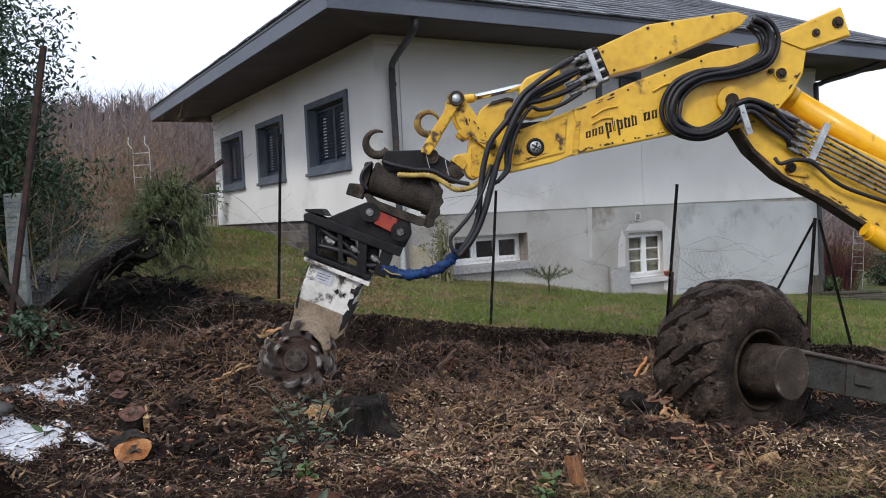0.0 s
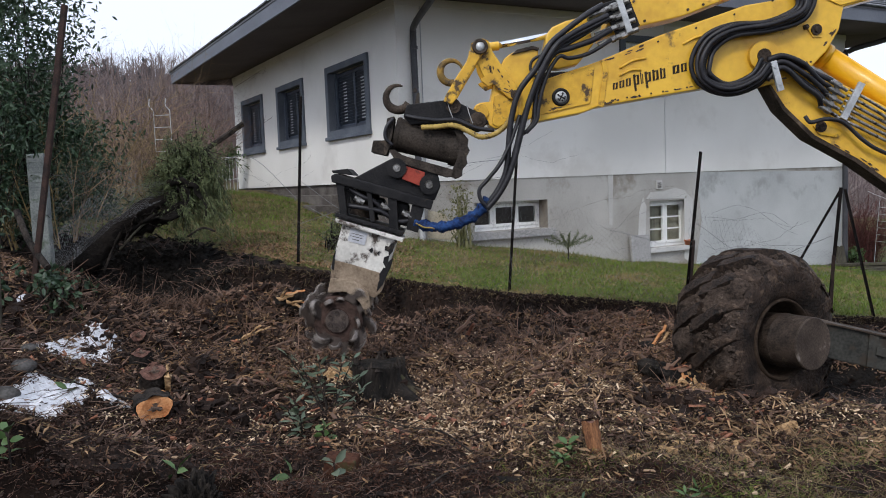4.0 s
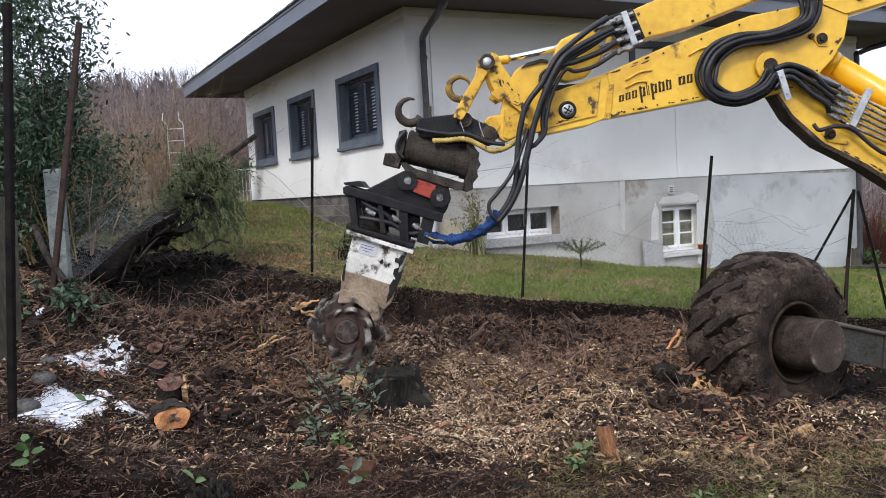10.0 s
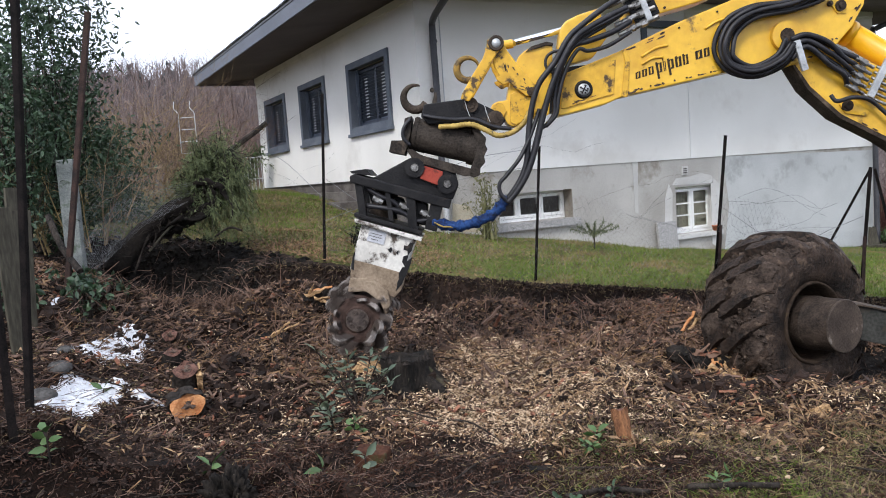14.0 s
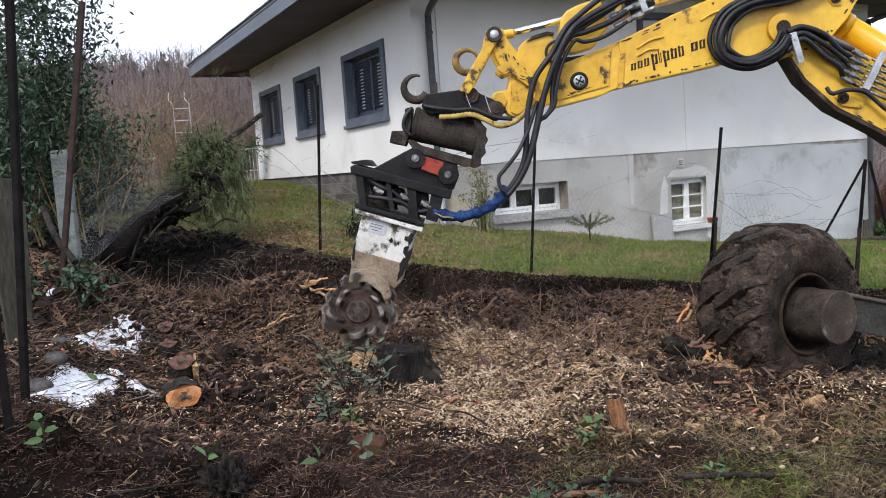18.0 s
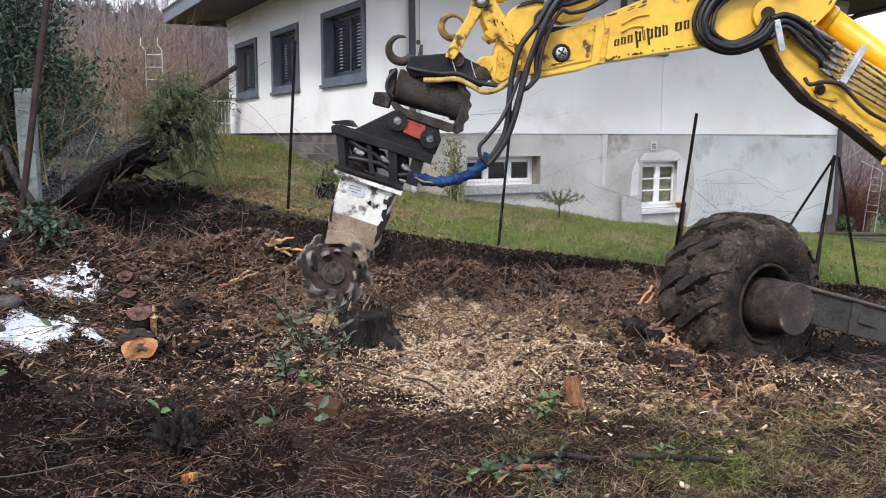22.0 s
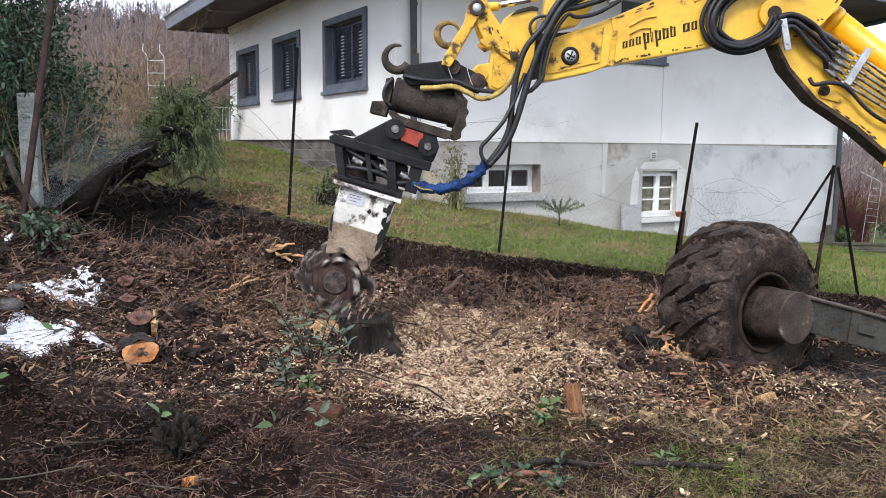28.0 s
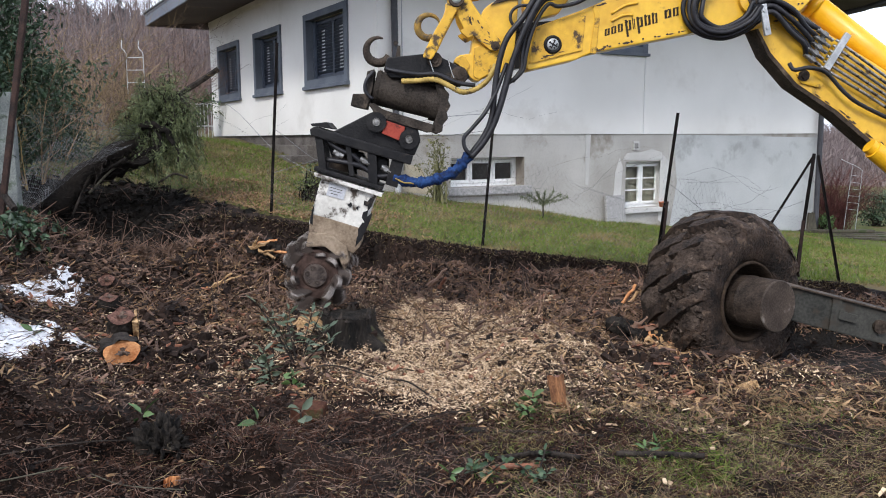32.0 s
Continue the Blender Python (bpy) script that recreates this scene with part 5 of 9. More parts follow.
bm = bmesh.new()
rod(bm, (-0.62, 0.14, 1.60), (-0.70, 0.14, 1.40), 0.10, seg=20)
part("hydraulic_motor", bm, MUDSTEEL, grinder, "", True)
bm = bmesh.new()
tube(bm, [(-0.76, -0.04, 1.64), (-0.66, -0.06, 1.56), (-0.56, -0.05, 1.50), (-0.50, -0.04, 1.40)], 0.02, 8)
tube(bm, [(-0.78, -0.03, 1.50), (-0.66, -0.06, 1.47), (-0.52, -0.06, 1.42), (-0.40, -0.05, 1.33), (-0.28, -0.04, 1.33)], 0.02, 8)
part("motor_hose", bm, RUBBER, grinder, "", True)
for x, z in ((-0.72, 1.56), (-0.52, 1.48), (-0.36, 1.40)):
    bm = bmesh.new()
    rod(bm, (x, -0.06, z), (x + 0.07, -0.06, z - 0.05), 0.022, seg=8)
    rod(bm, (x + 0.02, -0.06, z - 0.015), (x + 0.045, -0.06, z - 0.033), 0.03, seg=6)
    part("motor_fitting", bm, STEEL, grinder)
profile_part("lower_plate", [(-0.885, 1.415), (-0.37, 1.195), (-0.385, 1.165), (-0.89, 1.385)], -0.11, 0.37, WHITEPAINT, grinder, "white-edged plate", 0.004)
bm = bmesh.new()
for k in range(8):
    t = k / 7
    x, z = -0.85 + 0.44 * t, 1.425 - 0.19 * t
    disc(bm, x, z, -0.118, -0.10, 0.012, 6)
tagged(part("plate_bolts", bm, BLACKSTEEL, grinder), kind="stuff")
profile_part("housing", [(-0.84, 1.37), (-0.42, 1.19), (-0.585, 0.86), (-0.60, 0.80), (-0.98, 0.955), (-0.985, 1.02)], -0.06, 0.30, WHITEPAINT, grinder, "chipped white gearbox housing, dusty below", 0.02)
profile_part("housing_skirt", [(-0.955, 1.09), (-0.80, 1.03), (-0.56, 0.925), (-0.60, 0.79), (-0.66, 0.74), (-1.0, 0.93)], -0.068, 0.308, DUSTY, grinder, "dust-coated lower housing", 0.01)
bm = bmesh.new()
prism(bm, [(-0.52, 1.02), (-0.47, 1.05), (-0.50, 0.98), (-0.585, 0.84), (-0.64, 0.79), (-0.62, 0.86)], -0.072, -0.06, 0.003)
part("bare_edge", bm, BLACKSTEEL, grinder, "paint worn to black at the edge")
for q in ([(-0.47, 1.10), (-0.445, 1.155), (-0.475, 1.165), (-0.50, 1.14), (-0.525, 1.15), (-0.535, 1.115), (-0.505, 1.10), (-0.51, 1.06)],
          [(-0.52, 1.02), (-0.50, 1.07), (-0.545, 1.06), (-0.56, 1.02), (-0.545, 0.98)], [(-0.60, 1.10), (-0.575, 1.115), (-0.585, 1.075)], [(-0.66, 1.13), (-0.63, 1.15), (-0.625, 1.12), (-0.645, 1.105)],
          [(-0.56, 0.98), (-0.53, 0.96), (-0.575, 0.87), (-0.61, 0.85), (-0.60, 0.93)], [(-0.955, 1.0), (-0.935, 1.10), (-0.915, 1.17), (-0.945, 1.12), (-0.975, 1.02)]):
    bm = bmesh.new()
    prism(bm, q, -0.0715, -0.0685 if q[0][1] < 1.01 else -0.061)
    part("paint_loss", bm, BLACKSTEEL, grinder, "bare dark steel where paint has flaked")
bm = bmesh.new()
box(bm, (-0.735, -0.064, 1.245), (0.14, 0.006, 0.10), pose(0, 0, 0, 0, 22, 0), 0.0)
part("data_plate", bm, STICKER, grinder, "grey data plate")
for dx, dz, wd in ((0.0, 0.02, 0.10), (-0.01, 0.0, 0.10), (-0.02, -0.02, 0.06)):
    bm = bmesh.new()
    box(bm, (-0.735 + dx, -0.0685, 1.245 + dz), (wd, 0.002, 0.004), pose(0, 0, 0, 0, 22, 0), 0.0)
    part("plate_print", bm, DECAL, grinder)
profile_part("drum_guard", [(-1.03, 0.83), (-0.99, 0.95), (-0.81, 0.91), (-0.70, 0.80), (-0.70, 0.68), (-0.75, 0.60), (-0.78, 0.72), (-0.88, 0.82)], -0.09, 0.33, DUSTY, grinder, "sawdust-covered drum guard", 0.02)
bm = bmesh.new()
tube(bm, [(0.335, -0.09, 1.42), (0.288, -0.10, 1.372), (0.213, -0.10, 1.31), (0.108, -0.10, 1.27), (-0.015, -0.10, 1.248), (-0.136, -0.08, 1.256), (-0.27, -0.05, 1.305)], lambda q: 0.042 + 0.006 * math.sin(37 * q) + 0.004 * math.sin(71 * q), 12, 9, 0.05)
part("blue_sleeve", bm, BLUESLEEVE, grinder, "blue fabric hose sleeve", True)
bm = bmesh.new()
tube(bm, [(-0.26, -0.10, 1.30), (-0.20, -0.12, 1.262), (-0.14, -0.12, 1.25), (-0.09, -0.10, 1.22)], 0.006, 6)
part("yellow_tie", bm, YELLOWHOSE, grinder, "", True)

CARBIDE = surface("bright_carbide_tip", (0.10, 0.085, 0.075), (0.34, 0.30, 0.27), 20, 80, 0.45, metal=0.15, bump=0.1)
HUBSTEEL = surface("worn_hub_steel", (0.028, 0.020, 0.017), (0.095, 0.072, 0.060), 14, 60, 0.6, metal=0.2, bump=0.3)
DRUMMUD = surface("reddish_mud_on_steel", (0.016, 0.009, 0.007), (0.070, 0.043, 0.034), 10, 50, 0.8, bump=0.8, spots=(0.10, 0.066, 0.050), amount=0.30, spot_scale=14)
# cutter drum: turns about its own axis
DRUM_X, DRUM_Z = -0.98, 0.60
drum = new("cutter_drum")
drum.parent = grinder
drum.location = (DRUM_X, 0.12, DRUM_Z)
tagged(drum, "mud-caked cutter drum with carbide teeth")
bm = bmesh.new()
lathe(bm, [(0.0, 0.21), (0.10, 0.21), (0.11, 0.20), (0.185, 0.20), (0.20, 0.185), (0.20, -0.185), (0.185, -0.20), (0.0, -0.20)], pose(0, 0, 0, 90, 0, 0), 32)
part("drum_body", bm, DRUMMUD, drum, "", True)
soft_edges(drum.children[-1])
bm = bmesh.new()
disc(bm, 0, 0, -0.222, -0.20, 0.092, 28)
part("hub_plate", bm, HUBSTEEL, drum, "worn grey hub plate")
for i in range(6):
    a = 2 * math.pi * i / 6
    bm = bmesh.new()
    lathe(bm, [(0.009, -0.222), (0.009, -0.232), (0.020, -0.232), (0.022, -0.226), (0.022, -0.218)], pose(0.062 * math.cos(a), 0, 0.062 * math.sin(a)) @ pose(0, 0, 0, 90, 0, 0) @ Matrix.Diagonal((1, 1, -1, 1)), 14)
    part("drum_bolt", bm, TOOTH, drum)
tooth_mesh = None
for row in range(5):
    for i in range(7):
        a = 2 * math.pi * (i + row * 0.37 + 0.22 * math.sin(2.3 * i + row)) / 7
        if tooth_mesh is None:
            bm = bmesh.new()
            prism(bm, [(-0.038, -0.01), (0.045, -0.01), (0.036, 0.03), (0.075, 0.072), (0.050, 0.098), (0.012, 0.090), (-0.020, 0.045)], -0.019, 0.019, 0.008)
            o = part("tooth", bm, [TOOTH, CARBIDE], drum)
            for p in o.data.polygons:
                p.material_index = 1 if p.center.z > 0.052 else 0
            tooth_mesh = o.data
        else:
            o = new("tooth", tooth_mesh)
            o.parent = drum
        o.matrix_local = pose(0, -0.185 + 0.086 * row, 0) @ pose(0, 0, 0, 0, 90 - math.degrees(a), 0) @ pose(0, 0, 0.188, 0, 7 * math.sin(5 * i + row), 14 if row % 2 else -14) @ Matrix.Scale(1.05 + 0.34 * math.sin(3.7 * i + 2 * row), 4)
for i in range(7):
    o = new("tooth", tooth_mesh)
    o.parent = drum
    o.matrix_local = pose(0, 0, 0, 0, 90 - 360 * (i + 0.3 * math.sin(4.1 * i)) / 7, 0) @ pose(0, -0.185, 0.150, 62 + 14 * math.sin(2.7 * i), 0, 25 * math.sin(1.9 * i)) @ Matrix.Scale(1.0 + 0.35 * math.sin(5.3 * i), 4)

# ---- the wheel and its leg ----
MOTORMUD = surface("dark_wet_mud_on_steel", (0.012, 0.0085, 0.0065), (0.050, 0.036, 0.027), 7, 60, 0.65, bump=0.6, spots=(0.10, 0.075, 0.055), amount=0.26, spot_scale=9)
CAKEDMUD = surface("drying_brown_mud", (0.013, 0.0090, 0.0068), (0.085, 0.062, 0.048), 5, 45, 0.9, bump=1.0, depth=0.03, spots=(0.15, 0.115, 0.090), amount=0.30, spot_scale=10)
LID = surface("scuffed_end_plate", (0.030, 0.022, 0.017), (0.085, 0.064, 0.050), 5, 60, 0.6, bump=0.3, spots=(0.20, 0.175, 0.15), amount=0.34, spot_scale=5)
wheel_axis = Vector((0.47, -0.88, 0.04)).normalized()
WM = Matrix.Translation((2.81, 0.56, 0.285)) @ wheel_axis.to_track_quat("Z", "Y").to_matrix().to_4x4() @ Matrix.Scale(1.075, 4)
wheel = new("wheel")
wheel.parent = excavator
wheel.matrix_local = WM
tagged(wheel, "big lugged tyre caked in mud on a dark rim")
bm = bmesh.new()
lathe(bm, [(0.315, -0.22), (0.34, -0.26), (0.50, -0.32), (0.615, -0.29), (0.625, -0.23), (0.628, -0.15), (0.630, -0.07), (0.632, 0.0), (0.630, 0.07), (0.628, 0.15), (0.622, 0.23), (0.600, 0.29), (0.575, 0.312), (0.54, 0.325), (0.47, 0.322), (0.40, 0.305), (0.352, 0.285), (0.325, 0.26), (0.312, 0.22)], None, 144)
for v in bm.verts:
    n = noise.noise(v.co * 4) * 0.018 + noise.noise(v.co * 11) * 0.014 + noise.noise(v.co * 30) * 0.008
    v.co += v.co.normalized() * n
part("tyre", bm, TYRE, wheel, "mud-caked tyre", True)
lug = None
for side in (1, -1):
    for i in range(15):
        if lug is None:
            bm = bmesh.new()
            rings = []
            for k in range(15):
                t = k / 14
                z = -0.02 + 0.345 * t
                ang = -0.40 * t ** 1.2
                ro = 0.650 + 0.072 * (1 - 0.1 * t) - 0.12 * max(0, t - 0.62) / 0.38
                ri = 0.600 - 0.12 * max(0, t - 0.62) / 0.38
                hw = 0.052 - 0.006 * t
                rings.append([bm.verts.new((r * math.cos(ang + s * hw / 0.66), r * math.sin(ang + s * hw / 0.66), z)) for r, s in ((ri, -1.35), ((ri + ro) / 2, -1.12), (ro, -0.92), (ro + 0.004, 0), (ro, 0.92), ((ri + ro) / 2, 1.12), (ri, 1.35))])
            for p, q in zip(rings, rings[1:]):
                for j in range(7):
                    bm.faces.new((p[j], p[(j + 1) % 7], q[(j + 1) % 7], q[j]))
            bm.faces.new(rings[0][::-1])
            bm.faces.new(rings[-1])
            for v in bm.verts:
                v.co += v.co.normalized() * (noise.noise(v.co * 15) * 0.010 + noise.noise(v.co * 40) * 0.005)
            o = part("tread_lug", bm, TYRE, wheel, "", True)
            soft_edges(o, 32)
            lug = o.data
        else:
            o = new("tread_lug", lug)
            o.parent = wheel
        turn = 360 * (i + (0.5 if side < 0 else 0)) / 15
        o.matrix_local = pose(0, 0, 0, 0, 0, turn) @ (Matrix() if side > 0 else pose(0, 0, 0, 180, 0, 0))
# mud packed between the lugs, with chips stuck in it
bm = bmesh.new()
lathe(bm, [(0.600, -0.30), (0.640, -0.26)] + [(0.662, -0.22 + 0.03 * k) for k in range(15)] + [(0.650, 0.235), (0.620, 0.275), (0.575, 0.305)], None, 190)
for v in bm.verts:
    n = 0.075 * noise.noise(v.co * 3.3 + Vector((9, 2, 4))) + 0.045 * noise.noise(v.co * 9) + 0.026 * noise.noise(v.co * 22) + 0.014 * noise.noise(v.co * 48)
    v.co += Vector((v.co.x, v.co.y, 0)).normalized() * (n - 0.006)
part("packed_mud", bm, CAKEDMUD, wheel, "uneven brown mud packed between the lugs", True)
mr = random.Random(12)
vs, fs = [], []
for k in range(1900):
    a, z = mr.uniform(0, 2 * math.pi), mr.uniform(-0.30, 0.31)
    r0 = 0.668 - 0.06 * max(0, abs(z) - 0.2) / 0.1
    w = mr.choice((0.008, 0.012, 0.018, 0.028))
    c = Vector((r0 * math.cos(a), r0 * math.sin(a), z))
    out = c.normalized()
    ax = Vector((mr.gauss(0, 1), mr.gauss(0, 1), mr.gauss(0, 1)))
    e = ax.cross(out).normalized()
    g = out.cross(e)
    o = len(vs)
    for j in range(5):
        q = j * 1.2566 + mr.uniform(-0.3, 0.3)
        vs.append(c + (e * math.cos(q) + g * math.sin(q)) * w * mr.uniform(0.7, 1.4) - out * 0.01)
    vs.append(c + out * w * mr.uniform(0.25, 0.7))
    fs += [(o + j, o + (j + 1) % 5, o + 5) for j in range(5)]
tagged(raw("caked_mud", vs, fs, CAKEDMUD, wheel, "clods of mud stuck on the tread"), kind="stuff")
bm = bmesh.new()
lathe(bm, [(0.330, 0.262), (0.322, 0.290), (0.306, 0.286), (0.298, 0.24), (0.288, 0.10), (0.275, 0.02), (0.05, 0.02), (0.0, 0.02)], None, 48)
part("rim", bm, RIM, wheel, "rusty mud-filled rim", True)
bm = bmesh.new()
lathe(bm, [(0.18, 0.02), (0.18, 0.10), (0.205, 0.12), (0.215, 0.30), (0.208, 0.31), (0.205, 0.53), (0.203, 0.538)], None, 48)
motor = part("wheel_motor", bm, MOTORMUD, wheel, "dark muddy round wheel motor", True)
soft_edges(motor, 35)
bm = bmesh.new()
lathe(bm, [(0.203, 0.536), (0.206, 0.546), (0.198, 0.552), (0.15, 0.550), (0.0, 0.550)], None, 48)
part("motor_lid", bm, LID, motor, "scuffed brown end plate", True)
soft_edges(motor.children[-1], 35)
leg = new("leg")
leg.parent = excavator
tagged(leg, "worn grey box-section leg")
bm = bmesh.new()
prism(bm, [(3.22, 0.455), (3.30, 0.44), (3.95, 0.28), (5.6, -0.12), (5.6, -0.40), (3.98, -0.02), (3.30, 0.15), (3.22, 0.17)], 0.18, 0.40, 0.012)
part("leg_beam", bm, GREYBEAM, leg)
bm = bmesh.new()
prism(bm, [(3.18, 0.475), (3.30, 0.455), (3.95, 0.295), (5.6, -0.105), (5.6, -0.12), (3.95, 0.28), (3.30, 0.44), (3.18, 0.46)], 0.15, 0.44, 0.003)
part("leg_flange", bm, MUDSTEEL, leg)
bm = bmesh.new()
prism(bm, [(3.62, 0.355), (3.70, 0.335), (3.68, 0.06), (3.60, 0.08)], 0.16, 0.18, 0.003)
prism(bm, [(3.68, 0.25), (3.84, 0.21), (3.83, 0.14), (3.67, 0.18)], 0.15, 0.18, 0.003)
part("leg_bracket", bm, GREYBEAM, leg)
bm = bmesh.new()
disc(bm, 4.05, 0.11, 0.14, 0.20, 0.06, 20)
part("leg_pin", bm, MUDSTEEL, leg)


# ---- scattered pieces: numpy builders ----
def unit(v):
    return v / np.maximum(np.linalg.norm(v, axis=-1, keepdims=True), 1e-9)


def shards(P, D, L, W, T):
    """Splinters: a flat four-cornered sliver each, lying along D."""
    n = len(P)
    up = unit(np.stack([rng.normal(0, 0.35, n), rng.normal(0, 0.35, n), np.ones(n)], -1))
    S = unit(np.cross(up, D))
    up = np.cross(D, S)
    L, W, T = (np.asarray(q)[:, None] for q in (L, W, T))
    k = rng.uniform(0.02, 0.98, (n, 1))
    v = np.stack([P - D * L / 2, P + S * W / 2 + D * L * (k - 0.5), P + D * L / 2, P - S * W / 2 + D * L * (0.5 - k), P + up * T], 1).reshape(-1, 3)
    o = np.arange(n)[:, None] * 5
    f = np.concatenate([o + np.array([[0, 1, 4]]), o + np.array([[1, 2, 4]]), o + np.array([[2, 3, 4]]), o + np.array([[3, 0, 4]])])
    return v, f


def chunks(P, D, L, W, T):
    """Broken lumps: a six-sided block each with every corner knocked about."""
    n = len(P)
    up = unit(np.stack([rng.normal(0, 0.35, n), rng.normal(0, 0.35, n), np.ones(n)], -1))
    S = unit(np.cross(up, D))
    up = np.cross(D, S)
    L, W, T = (np.asarray(q)[:, None] for q in (L, W, T))
    v = []
    for a, b, c in itertools.product((-1, 1), (-1, 1), (-1, 1)):
        k = rng.uniform(0.35, 1.0, (3, n, 1))
        v.append(P + D * a * L / 2 * k[0] + S * b * W / 2 * k[1] + up * c * T / 2 * k[2])
    v = np.stack(v, 1).reshape(-1, 3)
    o = np.arange(n)[:, None] * 8
    f = np.concatenate([o + np.array([q]) for q in ((0, 1, 3, 2), (4, 6, 7, 5), (0, 4, 5, 1), (2, 3, 7, 6), (0, 2, 6, 4), (1, 5, 7, 3))])
    return v, f


def twigs(A, B, r):
    """Thin tapered three-sided sticks from A to B."""
    n = len(A)
    D = unit(B - A)
    S = unit(np.cross(D, unit(rng.normal(size=(n, 3)))))
    Q = np.cross(D, S)
    r = np.broadcast_to(np.asarray(r, float), (n,))[:, None]
    ring = [A + r * (math.cos(a) * S + math.sin(a) * Q) for a in (0, 2.094, 4.189)]
    tip = [B + 0.45 * r * (math.cos(a) * S + math.sin(a) * Q) for a in (0, 2.094, 4.189)]
    v = np.stack(ring + tip, 1).reshape(-1, 3)
    o = np.arange(n)[:, None] * 6
    f = np.concatenate([o + np.array([[0, 1, 4, 3]]), o + np.array([[1, 2, 5, 4]]), o + np.array([[2, 0, 3, 5]])])
    return v, f


def leaf_quads(P, D, L, W, bend=0.25, hang=1.0):
    """Pointed oval leaves, folded along the midrib and drooping to the tip."""
    n = len(P)
    up = unit(rng.normal(size=(n, 3)) + np.array([0, 0, 1.0]))
    S = unit(np.cross(D, up))
    N = np.cross(S, D)
    N = N * np.where(N[:, 2:] < 0, -1, 1)
    L, W = (np.broadcast_to(np.asarray(q, float), (n,))[:, None] for q in (L, W))
    droop = rng.uniform(0.05, 0.30, (n, 1)) * hang
    rows = [P]
    for t, w in ((0.28, 0.42), (0.62, 0.46)):
        m = P + D * L * t - N * L * droop * t * t
        rows += [m + S * W * w + N * W * bend * 0.6, m, m - S * W * w + N * W * bend * 0.6]
    rows.append(P + D * L - N * L * droop)
    v = np.stack(rows, 1).reshape(-1, 3)
    o = np.arange(n)[:, None] * 8
    f = [tuple(q) for q in np.concatenate([o + np.array([t]) for t in ((0, 1, 2), (0, 2, 3), (4, 7, 5), (5, 7, 6))])]
    f += [tuple(q) for q in np.concatenate([o + np.array([t]) for t in ((1, 4, 5, 2), (2, 5, 6, 3))])]
    return v, f


def joined(*sets):
    vs, fs, o = [], [], 0
    for v, f in sets:
        vs.append(v)
        fs += [tuple(i + o for i in q) for q in f]
        o += len(v)
    return np.concatenate(vs), fs


def points_on(d, u, up=0.0):
    x, y = xy(d, u)
    return np.stack([x, y, gz(d, u) + up], -1)


def flat_dirs(n, tilt=0.25):
    a = rng.uniform(0, 2 * math.pi, n)
    return unit(np.stack([np.cos(a), np.sin(a), rng.normal(0, tilt, n)], -1))


def litter(name, n, material, label, dens, length, width, thick, tilt=0.25, dmin=2.2, dmax=10.2, umin=-4.6, umax=5.2, up=0.004, solid=False):
    d = np.sqrt(rng.uniform(dmin ** 2, dmax ** 2, n * 4))
    u = rng.uniform(umin, umax, n * 4)
    hollow = ((d - 8.95) / 1.15) ** 2 + ((u + 3.35) / 1.15) ** 2
    pit = ((d - 6.65) / 1.3) ** 2 + ((u - 3.9) / 1.4) ** 2
    keep = (rng.random(n * 4) < dens(d, u) * np.clip(np.minimum(hollow, pit) * 1.6 - 0.9, 0.02, 1)) & (np.abs(u) < 0.62 * d + 0.5) & (d < bank_line(u) + (vnoise(d, u, 0.31) - 0.5) * 0.25 - 0.20)
    d, u = d[keep][:n], u[keep][:n]
    n = len(d)
    L = length[0] + (length[1] - length[0]) * rng.beta(1.1, 2.6, n) * rng.uniform(0.6, 1.5, n)
    P = points_on(d, u, up) + np.array([0, 0, 1.0]) * (np.abs(rng.normal(0, 0.012, n)))[:, None]
    v, f = (chunks if solid else shards)(P, flat_dirs(n, tilt), L, rng.uniform(*width, n), rng.uniform(*thick, n))
    return tagged(raw(name, v, f, material, None, label), category="debris", kind="stuff")


patchy = lambda d, u, s, k=0: np.clip((vnoise(d, u, s, k) - 0.35) * 3, 0, 1)
front = lambda d, u: lerp(d, [4.2, 5.4], [0, 1]) * np.ones_like(u) + (1 - lerp(d, [4.2, 5.4], [0, 1])) * lerp(u, [-4, -0.4, 1.0, 3], [0.02, 0.05, 0.5, 0.7])
bare = lambda d, u: 1 - 0.62 * lerp(u, [-1.9, -0.5], [1, 0]) * lerp(d, [4.3, 5.0], [1, 0])
litter("bark_mulch", 30000, MULCH, "dark shredded bark and roots strewn over the soil", lambda d, u: (0.12 + 0.88 * patchy(d, u, 0.5)) * lerp(u, [-3, -0.8, 0.3], [0.4, 0.5, 1]), (0.02, 0.15), (0.005, 0.020), (0.005, 0.016), 0.5, 5.0)
litter("needle_litter", 70000, NEEDLE, "dark reddish needles and crumbled bark on the soil", lambda d, u: bare(d, u) * lerp(d, [2, 4.6, 6.5], [1, 0.8, 0.2]) * (0.15 + 0.85 * patchy(d, u, 0.3, 17)), (0.010, 0.085), (0.002, 0.008), (0.002, 0.008), 0.7, 2.2, 6.8)
litter("root_shreds", 3000, TORNBARK, "torn dark root fibres and bark strips", lambda d, u: patchy(d, u, 0.4, 8) * lerp(d, [5, 6.5], [0.0, 1.0]), (0.10, 0.36), (0.012, 0.038), (0.010, 0.03), 0.5, 3.0, 10.2, up=0.02, solid=True)
